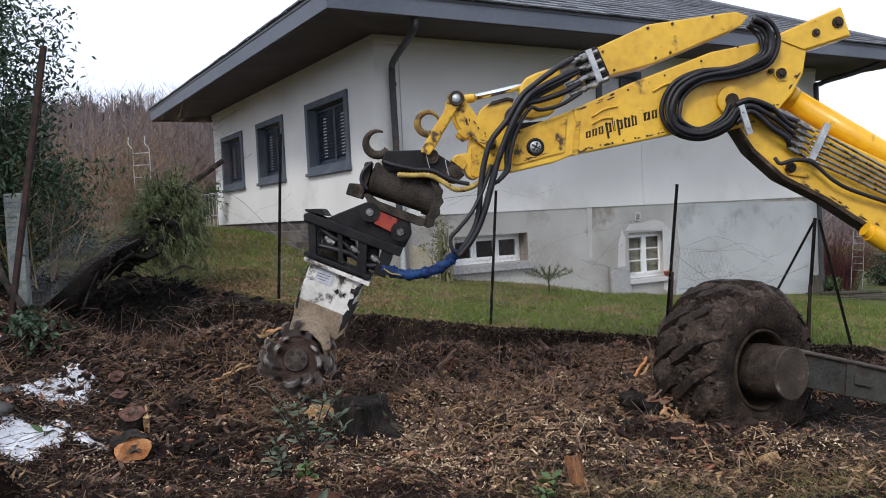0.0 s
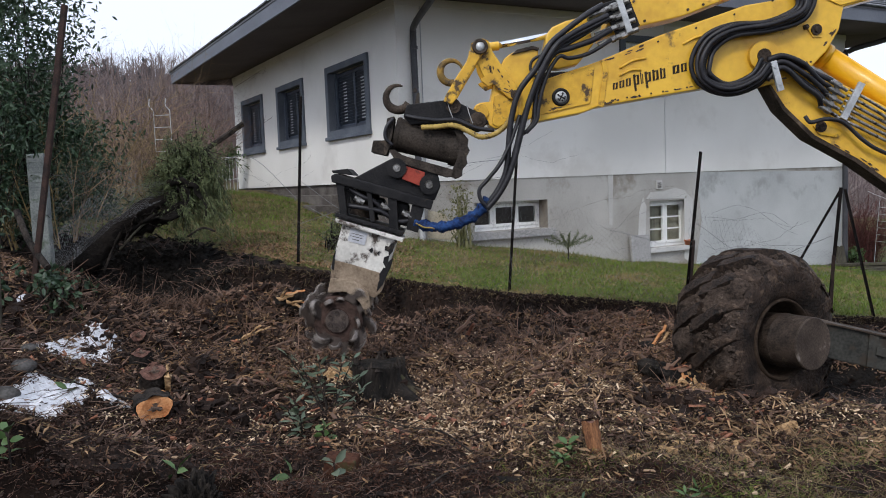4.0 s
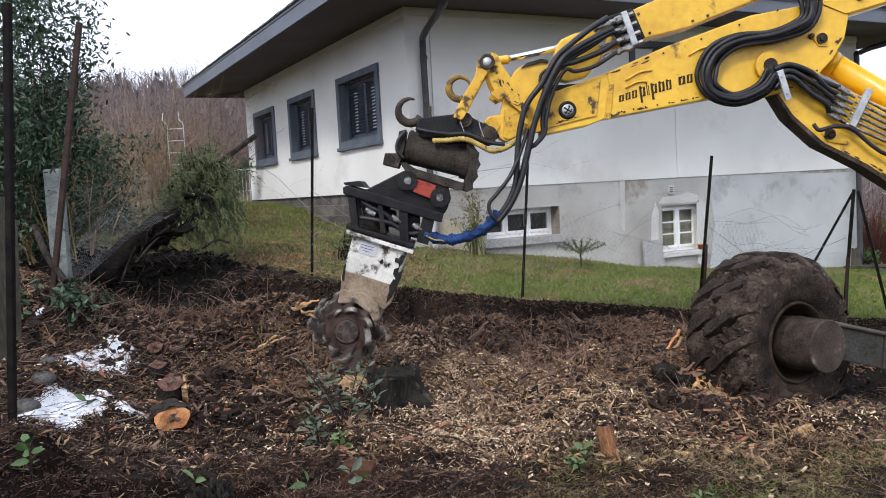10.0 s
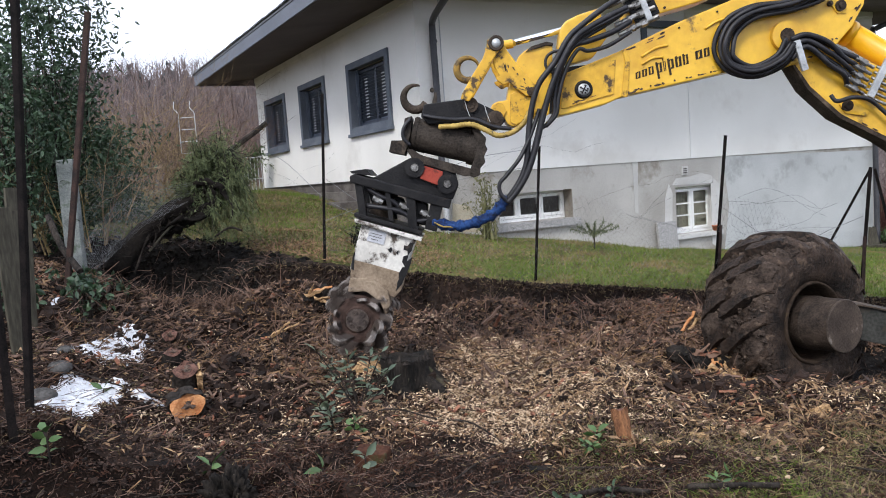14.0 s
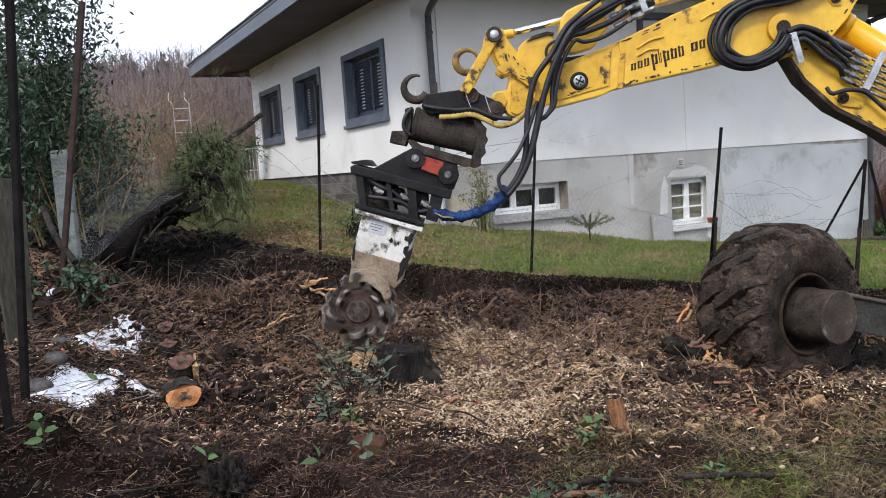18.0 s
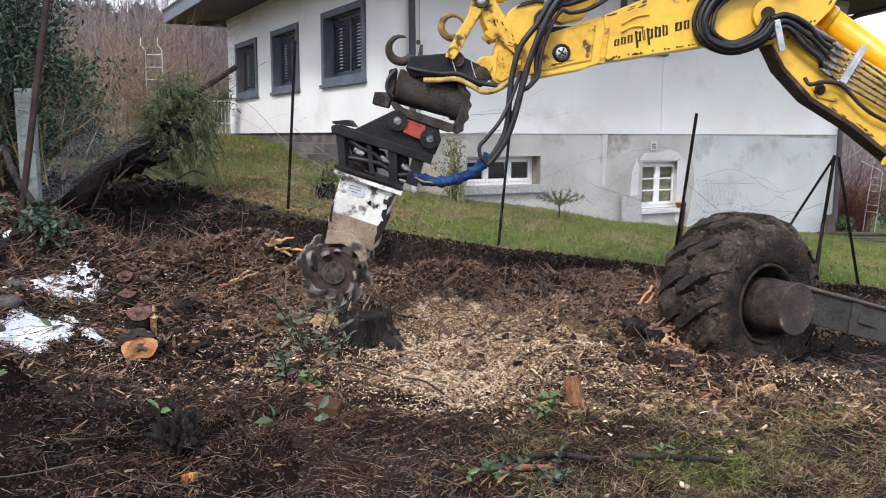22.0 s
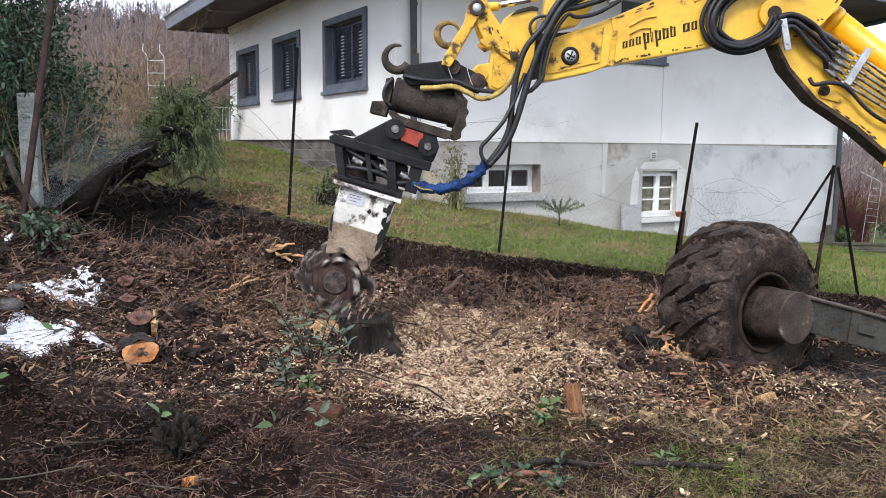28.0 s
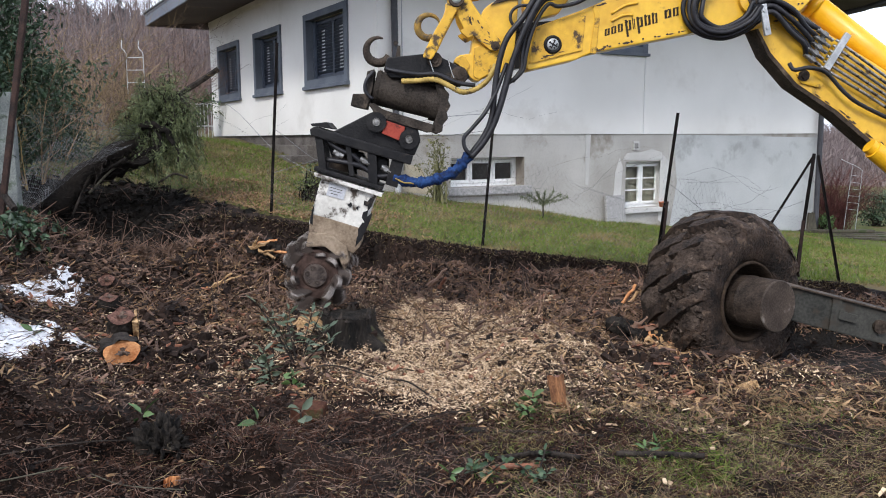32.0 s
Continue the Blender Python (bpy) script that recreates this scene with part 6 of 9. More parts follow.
litter("torn_bark", 15000, TORNBARK, "coarse torn bark and root pieces over the churned soil", lambda d, u: lerp(d, [4.6, 6.2, 7.2, 9.5], [0.15, 0.7, 1, 1]) * (0.04 + 0.96 * patchy(d, u, 0.33, 19) ** 2 * patchy(d, u, 0.9, 44)) * lerp(u, [-3, -0.8, 0.3], [0.45, 0.55, 1]), (0.02, 0.14), (0.008, 0.032), (0.006, 0.024), 0.6, 4.6, 9.6, up=0.015, solid=True)
litter("soil_clods", 12000, CLOD, "crumbling dark soil clods", lambda d, u: lerp(d, [2.5, 5, 6], [0.5, 0.7, 1]) * (0.1 + 0.9 * patchy(d, u, 0.4, 52)) * (1 - 0.7 * pile(d, u)) * (1 - heap(d, u) / 1.2) ** 2 * lerp(d, [4.4, 5.6], [0.12, 1]), (0.018, 0.085), (0.015, 0.06), (0.015, 0.05), 0.5, 2.6, 9.6, up=0.0, solid=True)
litter("soil_crumbs", 52000, MULCH, "fine dark crumbs of soil and bark", lambda d, u: bare(d, u) * (0.3 + 0.7 * patchy(d, u, 0.2, 37)), (0.010, 0.038), (0.006, 0.018), (0.006, 0.018), 0.6, 2.6, 9.6, up=0.006)
litter("wood_shreds", 26000, TANCHIP, "tan shredded wood scattered over the soil", lambda d, u: front(d, u) * np.clip(0.06 + 0.6 * patchy(d, u, 0.45, 4) * lerp(u, [-3, -1.8, 0.5, 3], [0.15, 0.6, 1.0, 1.1]) + 0.4 * pile(d, u), 0, 1), (0.03, 0.14), (0.006, 0.022), (0.005, 0.016), 0.5, up=0.012)
litter("fresh_chips", 26000, PALECHIP, "pale fresh wood chips scattered beside the stump", lambda d, u: pile(d, u) ** 1.1 * (0.15 + 0.85 * patchy(d, u, 0.24, 2)), (0.014, 0.095), (0.003, 0.012), (0.003, 0.010), 0.6, up=0.02)
litter("bank_litter", 18000, TORNBARK, "coarse torn roots and bark along the bank", lambda d, u: (0.22 + 0.78 * patchy(d, u, 0.3, 15)) * lerp(u, [-3, -0.8, 0.3], [0.4, 0.5, 1]), (0.02, 0.20), (0.006, 0.024), (0.008, 0.026), 0.65, 7.0, 9.6, up=0.025)
litter("bank_shreds", 6000, TANCHIP, "tan torn wood fibres along the bank", lambda d, u: patchy(d, u, 0.35, 21), (0.05, 0.18), (0.006, 0.020), (0.006, 0.016), 0.6, 6.4, 9.2, up=0.03)
litter("orange_shreds", 700, REDCUT, "red-brown torn root wood among the bark", lambda d, u: patchy(d, u, 0.5, 25) ** 2, (0.04, 0.16), (0.012, 0.04), (0.008, 0.025), 0.6, 5.0, 9.0, up=0.03, solid=True)
litter("chip_specks", 9000, PALECHIP, "small pale wood specks on the dark soil", lambda d, u: (0.1 + 0.9 * patchy(d, u, 0.35, 61)) * lerp(u, [-2.8, -2.0, -0.6, 0.2], [0.1, 0.55, 0.7, 1]), (0.010, 0.055), (0.006, 0.020), (0.004, 0.012), 0.5, 5.2, 9.0, up=0.02)
litter("pale_slivers", 9000, DRY, "thin pale slivers of split wood and stalk on the dark soil", lambda d, u: (0.25 + 0.75 * patchy(d, u, 0.4, 33)) * (1 - 0.85 * lerp(u, [-1.0, 0.6], [1, 0]) * lerp(d, [4.6, 5.4], [1, 0])), (0.015, 0.09), (0.0015, 0.005), (0.002, 0.006), 0.5, 2.4, 8.0, up=0.02)
litter("stray_chips", 900, PALECHIP, "single pale wood chips strewn about", lambda d, u: front(d, u) * (0.05 + 0.95 * patchy(d, u, 0.6, 11) * lerp(u, [-4, -1, 1, 3], [0.25, 0.5, 1, 1])), (0.03, 0.09), (0.012, 0.032), (0.006, 0.016), 0.4, up=0.02, solid=True)
litter("curled_shreds", 6500, SHRED, "curled tan strips of torn wood", lambda d, u: patchy(d, u, 0.5, 71) * lerp(u, [0.0, 0.7, 3.0], [0.1, 1, 0.8]) * lerp(d, [4.4, 4.8, 7.4, 8.4], [0, 1, 0.9, 0.2]), (0.035, 0.17), (0.005, 0.018), (0.006, 0.018), 0.7, 4.4, 8.4, up=0.025)
litter("dark_clods", 1700, CLOD, "black lumps of churned soil and bark", lambda d, u: patchy(d, u, 0.6, 83) * (1 - 0.8 * pile(d, u)) * (1 - heap(d, u) / 1.2) ** 3, (0.05, 0.18), (0.04, 0.11), (0.04, 0.10), 0.5, 5.6, 9.2, up=0.015, solid=True)


def bank_face():
    """Crumbling soil, root ends and hanging turf on the steep cut."""
    for name, n, mt, size, label in (("bank_crumbs", 9000, CLOD, (0.015, 0.06), "crumbling dark soil on the cut bank"), ("bank_bark", 2600, MULCH, (0.03, 0.12), "bark and root ends in the cut bank")):
        u = rng.uniform(-4.4, 5, n)
        d = bank_line(u) + rng.uniform(-0.16, 0.05, n)
        d = d + (vnoise(d, u, 0.31) - 0.5) * 0.25
        L = rng.uniform(*size, n)
        P = points_on(d, u, -0.004)
        D = unit(flat_dirs(n, 0.5) + np.array([0, 0, -0.4]) * rng.random((n, 1)))
        k = 0.8 if mt is CLOD else 0.2
        v, f = shards(P, D, L, L * k * rng.uniform(0.6, 1.2, n), L * k * rng.uniform(0.5, 1.0, n))
        tagged(raw(name, v, f, mt, None, label), category="debris", kind="stuff")
    n = 2600
    u = rng.uniform(-2.6, 5, n)
    d = bank_line(u) + rng.normal(0.03, 0.04, n)
    d = d + (vnoise(d, u, 0.31) - 0.5) * 0.25
    P = points_on(d, u, 0.0)
    D = unit(np.stack([rng.normal(-FX, 0.7, n), rng.normal(-FY, 0.7, n), rng.normal(0.1, 0.6, n)], -1))
    S = unit(np.cross(D, rng.normal(size=(n, 3)))) * 0.0025
    v = np.stack([P - S, P + S, P + D * rng.uniform(0.04, 0.13, (n, 1))], 1).reshape(-1, 3)
    tagged(raw("turf_fringe", v, np.arange(3 * n).reshape(-1, 3), DRY, None, "dry grass and fine roots hanging over the cut edge"), category="grass", kind="stuff")


bank_face()


def bent(P, L, r, lift, material, name, label, category):
    """Thin crooked twigs in three stretches."""
    n = len(P)
    D = flat_dirs(n, 0.2)
    sets = []
    for k in range(3):
        Q = P + D * L[:, None] / 3 + np.array([0, 0, 1.0]) * rng.uniform(-0.3, 1, n)[:, None] * lift
        sets.append(twigs(P, Q, r * (1 - 0.25 * k)))
        D = unit(D + rng.normal(0, 0.28, (n, 3)) * np.array([1, 1, 0.3]))
        P = Q
    v, f = joined(*sets)
    tagged(raw(name, v, f, material, None, label), category=category, kind="stuff")


def needles():
    n = 8500
    d = np.sqrt(rng.uniform(2.2 ** 2, 6.8 ** 2, n))
    u = rng.uniform(-1, 1, n) * (0.6 * d + 0.3)
    keep = rng.random(n) < bare(d, u)
    d, u = d[keep], u[keep]
    n = len(d)
    bent(points_on(d, u, 0.01), rng.uniform(0.05, 0.26, n), rng.uniform(0.001, 0.0035, n), 0.014, TWIG, "fine_twigs", "fine dark twigs and needles on the ground", "twigs")
    n = 9000
    d = np.sqrt(rng.uniform(2.2 ** 2, 5.6 ** 2, n))
    u = rng.uniform(-1, 1, n) * (0.6 * d + 0.3)
    keep = rng.random(n) < np.clip(0.2 + lerp(u, [-3, 0.5, 1.5, 3], [-0.12, -0.10, 0.5, 0.8]), 0, 1) * (0.4 + 0.6 * patchy(d, u, 0.4, 6))
    d, u = d[keep], u[keep]
    n = len(d)
    bent(points_on(d, u, 0.01), rng.uniform(0.06, 0.28, n), rng.uniform(0.0008, 0.0024, n), 0.022, DRY, "dry_straw", "dry pale grass stalks lying on the ground", "straw")


needles()


def roots():
    n = 3600
    d = rng.uniform(6.3, 8.4, n)
    u = rng.uniform(-3.6, 2.8, n)
    P = points_on(d, u, -0.01)
    D = unit(np.stack([rng.normal(0, 1, n), rng.normal(0, 1, n), np.abs(rng.normal(0.25, 0.4, n))], -1))
    v, f = twigs(P, P + D * rng.uniform(0.08, 0.38, n)[:, None], rng.uniform(0.002, 0.008, n))
    tagged(raw("torn_roots", v, f, TORNBARK, None, "torn brown roots sticking out of the soil"), category="roots", kind="stuff")


roots()


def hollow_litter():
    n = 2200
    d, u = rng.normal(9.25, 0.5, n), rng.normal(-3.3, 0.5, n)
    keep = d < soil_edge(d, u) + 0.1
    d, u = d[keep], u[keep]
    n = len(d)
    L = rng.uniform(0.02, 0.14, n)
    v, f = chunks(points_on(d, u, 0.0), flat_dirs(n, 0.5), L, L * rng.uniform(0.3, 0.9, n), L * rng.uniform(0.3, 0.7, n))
    # the hollow's shade is put into the clods' black colour
    tagged(raw("hollow_clods", v, f, EARTHSHADE, None, "crumbled earth painted black for the shade below the fallen tree"), category="debris", kind="stuff")
    n = 420
    d, u = rng.normal(9.3, 0.7, n), rng.normal(-2.9, 0.8, n)
    keep = d < soil_edge(d, u) + 0.25
    P = points_on(d[keep], u[keep], 0.0)
    n = len(P)
    M = P + unit(np.stack([rng.normal(0, 1, n), rng.normal(0, 1, n), np.abs(rng.normal(0.3, 0.5, n))], -1)) * rng.uniform(0.06, 0.25, (n, 1))
    E = M + unit(np.stack([rng.normal(0, 1, n), rng.normal(0, 1, n), rng.normal(-0.3, 0.5, n)], -1)) * rng.uniform(0.05, 0.2, (n, 1))
    r = rng.uniform(0.002, 0.008, n)
    v, f = joined(twigs(P, M, r), twigs(M, E, r * 0.6))
    tagged(raw("hollow_roots", v, f, TWIG, None, "torn roots and twigs round the black hollow"), category="roots", kind="stuff")


hollow_litter()


def lawn():
    n = 60000
    d = rng.uniform(8.8, 16.5, n) 
    u = rng.uniform(-4.5, 9.5, n)
    edge = soil_edge(d, u)
    x, y = xy(d, u)
    keep = (d > edge + rng.exponential(0.06, n)) & ((y < WY - 0.05) | (x < WX - 0.1) | (x > EXW + 0.1)) & (np.abs(u) < 0.62 * d + 0.6)
    d, u = d[keep], u[keep]
    n = len(d)
    P = points_on(d, u, -0.005)
    D = unit(np.stack([rng.normal(0, 0.6, n), rng.normal(0, 0.6, n), np.ones(n)], -1))
    L = rng.uniform(0.03, 0.085, n)
    S = unit(np.cross(D, rng.normal(size=(n, 3)))) * rng.uniform(0.004, 0.009, n)[:, None]
    v = np.stack([P - S, P + S, P + D * L[:, None]], 1).reshape(-1, 3)
    f = np.arange(3 * n).reshape(-1, 3)
    tagged(raw("lawn_grass", v, f, GRASS, None, "short winter grass with straw-coloured patches"), category="grass", kind="stuff")


lawn()


def dead_grass():
    n = 105000
    d = rng.uniform(8.8, 15, n)
    u = rng.uniform(-4.5, 8, n)
    x, y = xy(d, u)
    keep = (d > soil_edge(d, u) + rng.exponential(0.05, n) - 0.04) & ((y < WY - 0.05) | (x < WX - 0.1)) & (rng.random(n) < lerp(u, [-3.5, -1.2, 0.5, 4], [1.0, 0.9, 0.38, 0.16]) * (0.25 + 0.75 * patchy(d, u, 0.7, 31)))
    P = points_on(d[keep], u[keep], 0.0)
    n = len(P)
    D = unit(np.stack([rng.normal(0, 1, n), rng.normal(0, 1, n), rng.uniform(0.2, 1.0, n)], -1))
    L = rng.uniform(0.04, 0.11, n)
    S = unit(np.cross(D, rng.normal(size=(n, 3)))) * rng.uniform(0.003, 0.007, n)[:, None]
    v = np.stack([P - S, P + S, P + D * L[:, None]], 1).reshape(-1, 3)
    tagged(raw("dead_grass", v, np.arange(3 * n).reshape(-1, 3), DRY, None, "flattened straw-coloured dead grass in the lawn"), category="grass", kind="stuff")


dead_grass()


def fallen_leaves():
    n = 26000
    d, u = rng.uniform(8.8, 12.2, n), rng.uniform(-3.3, 0.3, n)
    x, y = xy(d, u)
    keep = (d > soil_edge(d, u)) & (y < WY - 0.05) & (rng.random(n) < (0.10 + 0.9 * patchy(d, u, 0.45, 91)) * lerp(u, [-3.2, -2.7, -1.2, 0.2], [0.3, 1, 0.7, 0.05]) * lerp(d, [9.0, 10.8, 12.2], [1, 0.8, 0.1]))
    P = points_on(d[keep], u[keep], 0.035)
    n = len(P)
    v, f = shards(P, flat_dirs(n, 0.5), rng.uniform(0.02, 0.06, n), rng.uniform(0.010, 0.026, n), rng.uniform(0.002, 0.005, n))
    tagged(raw("fallen_leaves", v, f, DEADLEAF, None, "russet fallen leaves and straw in the short lawn"), category="leaves", kind="stuff")


fallen_leaves()


# ---- stump, logs and loose pieces ----
def stump():
    t = thing("tree_stump", "dark bark-covered tree stump with flared mossy roots", "tree stump", Matrix.Translation(on_ground(6.33, -0.47, -0.095)))
    bm = bmesh.new()
    seg = 84
    rings = []
    for z, k in ((-0.12, 1.85), (-0.05, 1.55), (0.0, 1.36), (0.05, 1.20), (0.10, 1.09), (0.15, 1.03), (0.20, 1.0), (0.245, 1.0), (0.268, 0.97)):
        ring = []
        for j in range(seg):
            a = 2 * math.pi * j / seg
            r = 0.208 * k * (1 + 0.10 * math.sin(3 * a + 1) + 0.06 * math.sin(7 * a) + (k - 1) * 0.5 * math.sin(5 * a + 0.6))
            c = (math.cos(a), math.sin(a))
            r += 0.030 * noise.noise((c[0] * 5, c[1] * 5, z * 4)) + 0.022 * noise.noise((c[0] * 16, c[1] * 16, z * 5)) - 0.014 * max(0, noise.noise((c[0] * 26, c[1] * 26, z * 3)))
            ring.append(bm.verts.new((r * c[0], r * c[1], z + 0.02 * noise.noise((a * 4, z * 5, 3)))))
        rings.append(ring)
    for p, q in zip(rings, rings[1:]):
        for j in range(seg):
            bm.faces.new((p[j], p[(j + 1) % seg], q[(j + 1) % seg], q[j]))
    part("stump_bark", bm, STUMPBARK, t, "", True)
    bm = bmesh.new()
    top = [bm.verts.new((0.198 * (1 + 0.10 * math.sin(3 * a + 1) + 0.05 * math.sin(7 * a)) * math.cos(a), 0.198 * (1 + 0.10 * math.sin(3 * a + 1) + 0.05 * math.sin(7 * a)) * math.sin(a), 0.268 + 0.01 * math.sin(5 * a))) for a in (2 * math.pi * j / seg for j in range(seg))]
    c = bm.verts.new((0, 0, 0.275))
    for j in range(seg):
        bm.faces.new((top[j], top[(j + 1) % seg], c))
    part("stump_top", bm, STUMPBARK, t, "dark ragged top strewn with dust")
    bm = bmesh.new()
    r = random.Random(5)
    for k in range(26):
        a = r.uniform(0, 6.28)
        rr = 0.185 * (1 + 0.10 * math.sin(3 * a + 1))
        c = Vector((rr * math.cos(a), rr * math.sin(a), 0.25))
        h, w = r.uniform(0.02, 0.09), r.uniform(0.012, 0.035)
        e = Vector((-math.sin(a), math.cos(a), 0)) * w
        o = Vector((math.cos(a), math.sin(a), 0)) * 0.02
        q = [bm.verts.new(p) for p in (c - e + o, c + e + o, c - o * 0.5, c + Vector((r.uniform(-0.02, 0.02), r.uniform(-0.02, 0.02), h)))]
        for f in ((0, 1, 3), (1, 2, 3), (2, 0, 3)):
            bm.faces.new([q[i] for i in f])
    tagged(part("torn_rim", bm, BARK, t), kind="stuff")
    bm = bmesh.new()
    c0 = Vector((*axes(-0.30, 0.06), 0.13))
    bmesh.ops.create_icosphere(bm, subdivisions=4, radius=0.12, matrix=Matrix.Translation(c0) @ pose(0, 0, 0, 0, 24, TURN) @ Matrix.Diagonal((1.15, 0.9, 0.75, 1)))
    for v in bm.verts:
        v.co += (v.co - c0) * (0.5 * noise.noise(v.co * 9) + 0.3 * noise.noise(v.co * 24))
    part("fresh_cut", bm, SPLINTER, t, "freshly ground pale wood on the shoulder", True)
    bm = bmesh.new()
    bmesh.ops.create_icosphere(bm, subdivisions=3, radius=0.06, matrix=Matrix.Translation((0.26, -0.12, -0.01)) @ Matrix.Diagonal((1.3, 1.0, 0.9, 1)))
    for v in bm.verts:
        v.co += v.co.normalized() * 0.05 * noise.noise(v.co * 14)
    part("moss_patch", bm, MOSS, t)
    for a, L, w in ((-40, 0.34, 0.11), (5, 0.36, 0.11), (-20, 0.40, 0.10), (-95, 0.36, 0.07), (200, 0.34, 0.06), (-150, 0.34, 0.06)):
        c, q = math.cos(radians(a)), math.sin(radians(a))
        p = lambda k, z: Vector((*axes(c * k, q * k), z))
        bm = bmesh.new()
        tube(bm, [p(0.10, 0.13), p(0.20, 0.05), p(0.22 + L * 0.5, -0.02), p(0.22 + L, -0.10)], lambda k: w * (1 - 0.6 * k), 9, 5)
        for v in bm.verts:
            v.co += Vector((noise.noise(v.co * 17), noise.noise(v.co * 17 + Vector((3, 0, 0))), noise.noise(v.co * 17 + Vector((0, 5, 0))))) * 0.022
        part("root_flare", bm, MOSSBARK if a == -20 else STUMPBARK, t, "", True)


stump()


def log(name, d, u, turn, length, r, label, face=CUT, tip=0.0, up=0.0, bark=BARK, wide=1.0):
    t = thing(name, label, "log", Matrix.Translation(on_ground(d, u, up + r * 0.8)) @ pose(0, 0, 0, 0, 0, turn) @ pose(0, 0, 0, tip, 0, 0) @ Matrix.Diagonal((wide, 1, 1, 1)))
    bm = bmesh.new()
    rings = []
    for y in (-length / 2, -length / 6, length / 6, length / 2):
        rings.append([bm.verts.new((r * (1 + 0.12 * math.sin(2 * a + 1) + 0.07 * math.sin(5 * a)) * math.cos(a), y + 0.015 * math.sin(3 * a), r * (1 + 0.12 * math.sin(2 * a + 1) + 0.07 * math.sin(5 * a)) * math.sin(a))) for a in (2 * math.pi * j / 20 for j in range(20))])
    for p, q in zip(rings, rings[1:]):
        for j in range(20):
            bm.faces.new((p[j], p[(j + 1) % 20], q[(j + 1) % 20], q[j]))
    bmesh.ops.subdivide_edges(bm, edges=bm.edges, cuts=1, use_grid_fill=True)
    for v in bm.verts:
        v.co += Vector((v.co.x, 0, v.co.z)) * (0.25 * noise.noise(v.co * 22) + 0.15 * noise.noise(v.co * 50))
    part("log_bark", bm, bark, t, "", True)
    for y in (-length / 2, length / 2):
        bm = bmesh.new()
        k = 0.96
        vs = [bm.verts.new((k * r * (1 + 0.12 * math.sin(2 * a + 1) + 0.07 * math.sin(5 * a)) * math.cos(a), y * 1.01 + 0.015 * math.sin(3 * a), k * r * (1 + 0.12 * math.sin(2 * a + 1) + 0.07 * math.sin(5 * a)) * math.sin(a))) for a in (2 * math.pi * j / 20 for j in range(20))]
        bm.faces.new(vs)
        saw = part("cut_face", bm, face, t, "orange freshly sawn end")
        bm = bmesh.new()
        s = 1 if y > 0 else -1
        mid = bm.verts.new((0.1 * r, y * 1.01 + s * 0.004, 0.05 * r))
        rim = []
        for j in range(24):
            a = 2 * math.pi * j / 24
            k = r * (0.36 + 0.16 * noise.noise((math.cos(a) * 2.2, math.sin(a) * 2.2, r * 40)) + (0.24 if j in (3, 13) else 0))
            rim.append(bm.verts.new((0.1 * r + k * math.cos(a), y * 1.01 + s * 0.003 + 0.010 * math.sin(3 * a), 0.05 * r + k * math.sin(a))))
        for j in range(24):
            bm.faces.new((rim[j], rim[(j + 1) % 24], mid))
        part("heartwood", bm, HEART, saw, "grey cracked heartwood")
    return t


log("log", 5.64, -2.03, TURN + 26, 0.24, 0.094, "short log with orange sawn end on the ground", wide=1.22)


upright = log("log", 6.02, -2.14, TURN + 20, 0.20, 0.096, "short log standing tilted behind another, dull red cut on top", DULLCUT, -58, 0.03)
bm = bmesh.new()
prism(bm, [(0.070, -0.08), (0.104, -0.09), (0.112, -0.02), (0.100, 0.03), (0.108, 0.08), (0.088, 0.05), (0.092, 0.0)], -0.105, 0.05, 0.005)
bmesh.ops.subdivide_edges(bm, edges=bm.edges, cuts=2, use_grid_fill=True)
for v in bm.verts:
    v.co += 0.022 * Vector((noise.noise(v.co * 27), noise.noise(v.co * 27 + Vector((5, 0, 0))), noise.noise(v.co * 27 + Vector((0, 7, 0)))))
part("splinter", bm, SPLINTER, upright, "pale splintered edge")
log("log", 6.5, -2.41, TURN + 30, 0.16, 0.085, "dark charred log end with dull red cut", DULLCUT, -80, 0.0, STUMPBARK)
log("log", 7.0, -2.61, TURN + 24, 0.15, 0.062, "small reddish root end in the soil", DULLCUT, -30, 0.02)
log("branch", 4.48, 0.36, TURN + 88, 0.17, 0.026, "short black piece of rotten wood", STUMPBARK, 0, 0.0, STUMPBARK)


def splinter(name, d, u, turn, L, w, label, material=SPLINTER, tip=0.0):
    bm = bmesh.new()
    r = random.Random(int(d * 100 + u * 37))
    n = 9
    lo = [(-L / 2 + L * i / n, -w / 2 * (0.5 + 0.5 * math.sin(math.pi * (i + 0.6) / (n + 1))) + r.uniform(-0.2, 0.2) * w) for i in range(n + 1)]
    hi = [(x + r.uniform(-0.3, 0.3) * L / n, z + w * r.uniform(0.45, 1.0)) for x, z in lo[::-1]]
    prism(bm, lo + hi, -0.018 - 0.15 * w, 0.022 + 0.15 * w)
    for v in bm.verts:
        v.co += 0.02 * Vector((noise.noise(v.co * 19), noise.noise(v.co * 19 + Vector((5, 0, 0))), noise.noise(v.co * 19 + Vector((0, 7, 0)))))
    ob = part(name, bm, material, None)
    ob.matrix_world = Matrix.Translation(on_ground(d, u, 0.012)) @ pose(0, 0, 0, 0, 0, turn) @ pose(0, 0, 0, 70 + tip, 0, 0)
    return tagged(ob, label, "wood piece")


splinter("split_wood", 6.50, 2.26, TURN - 24, 0.27, 0.11, "chunky pale torn root wood", SPLINTER)
splinter("split_wood", 6.62, 2.08, TURN - 50, 0.24, 0.10, "chunky pale torn root wood", SPLINTER)
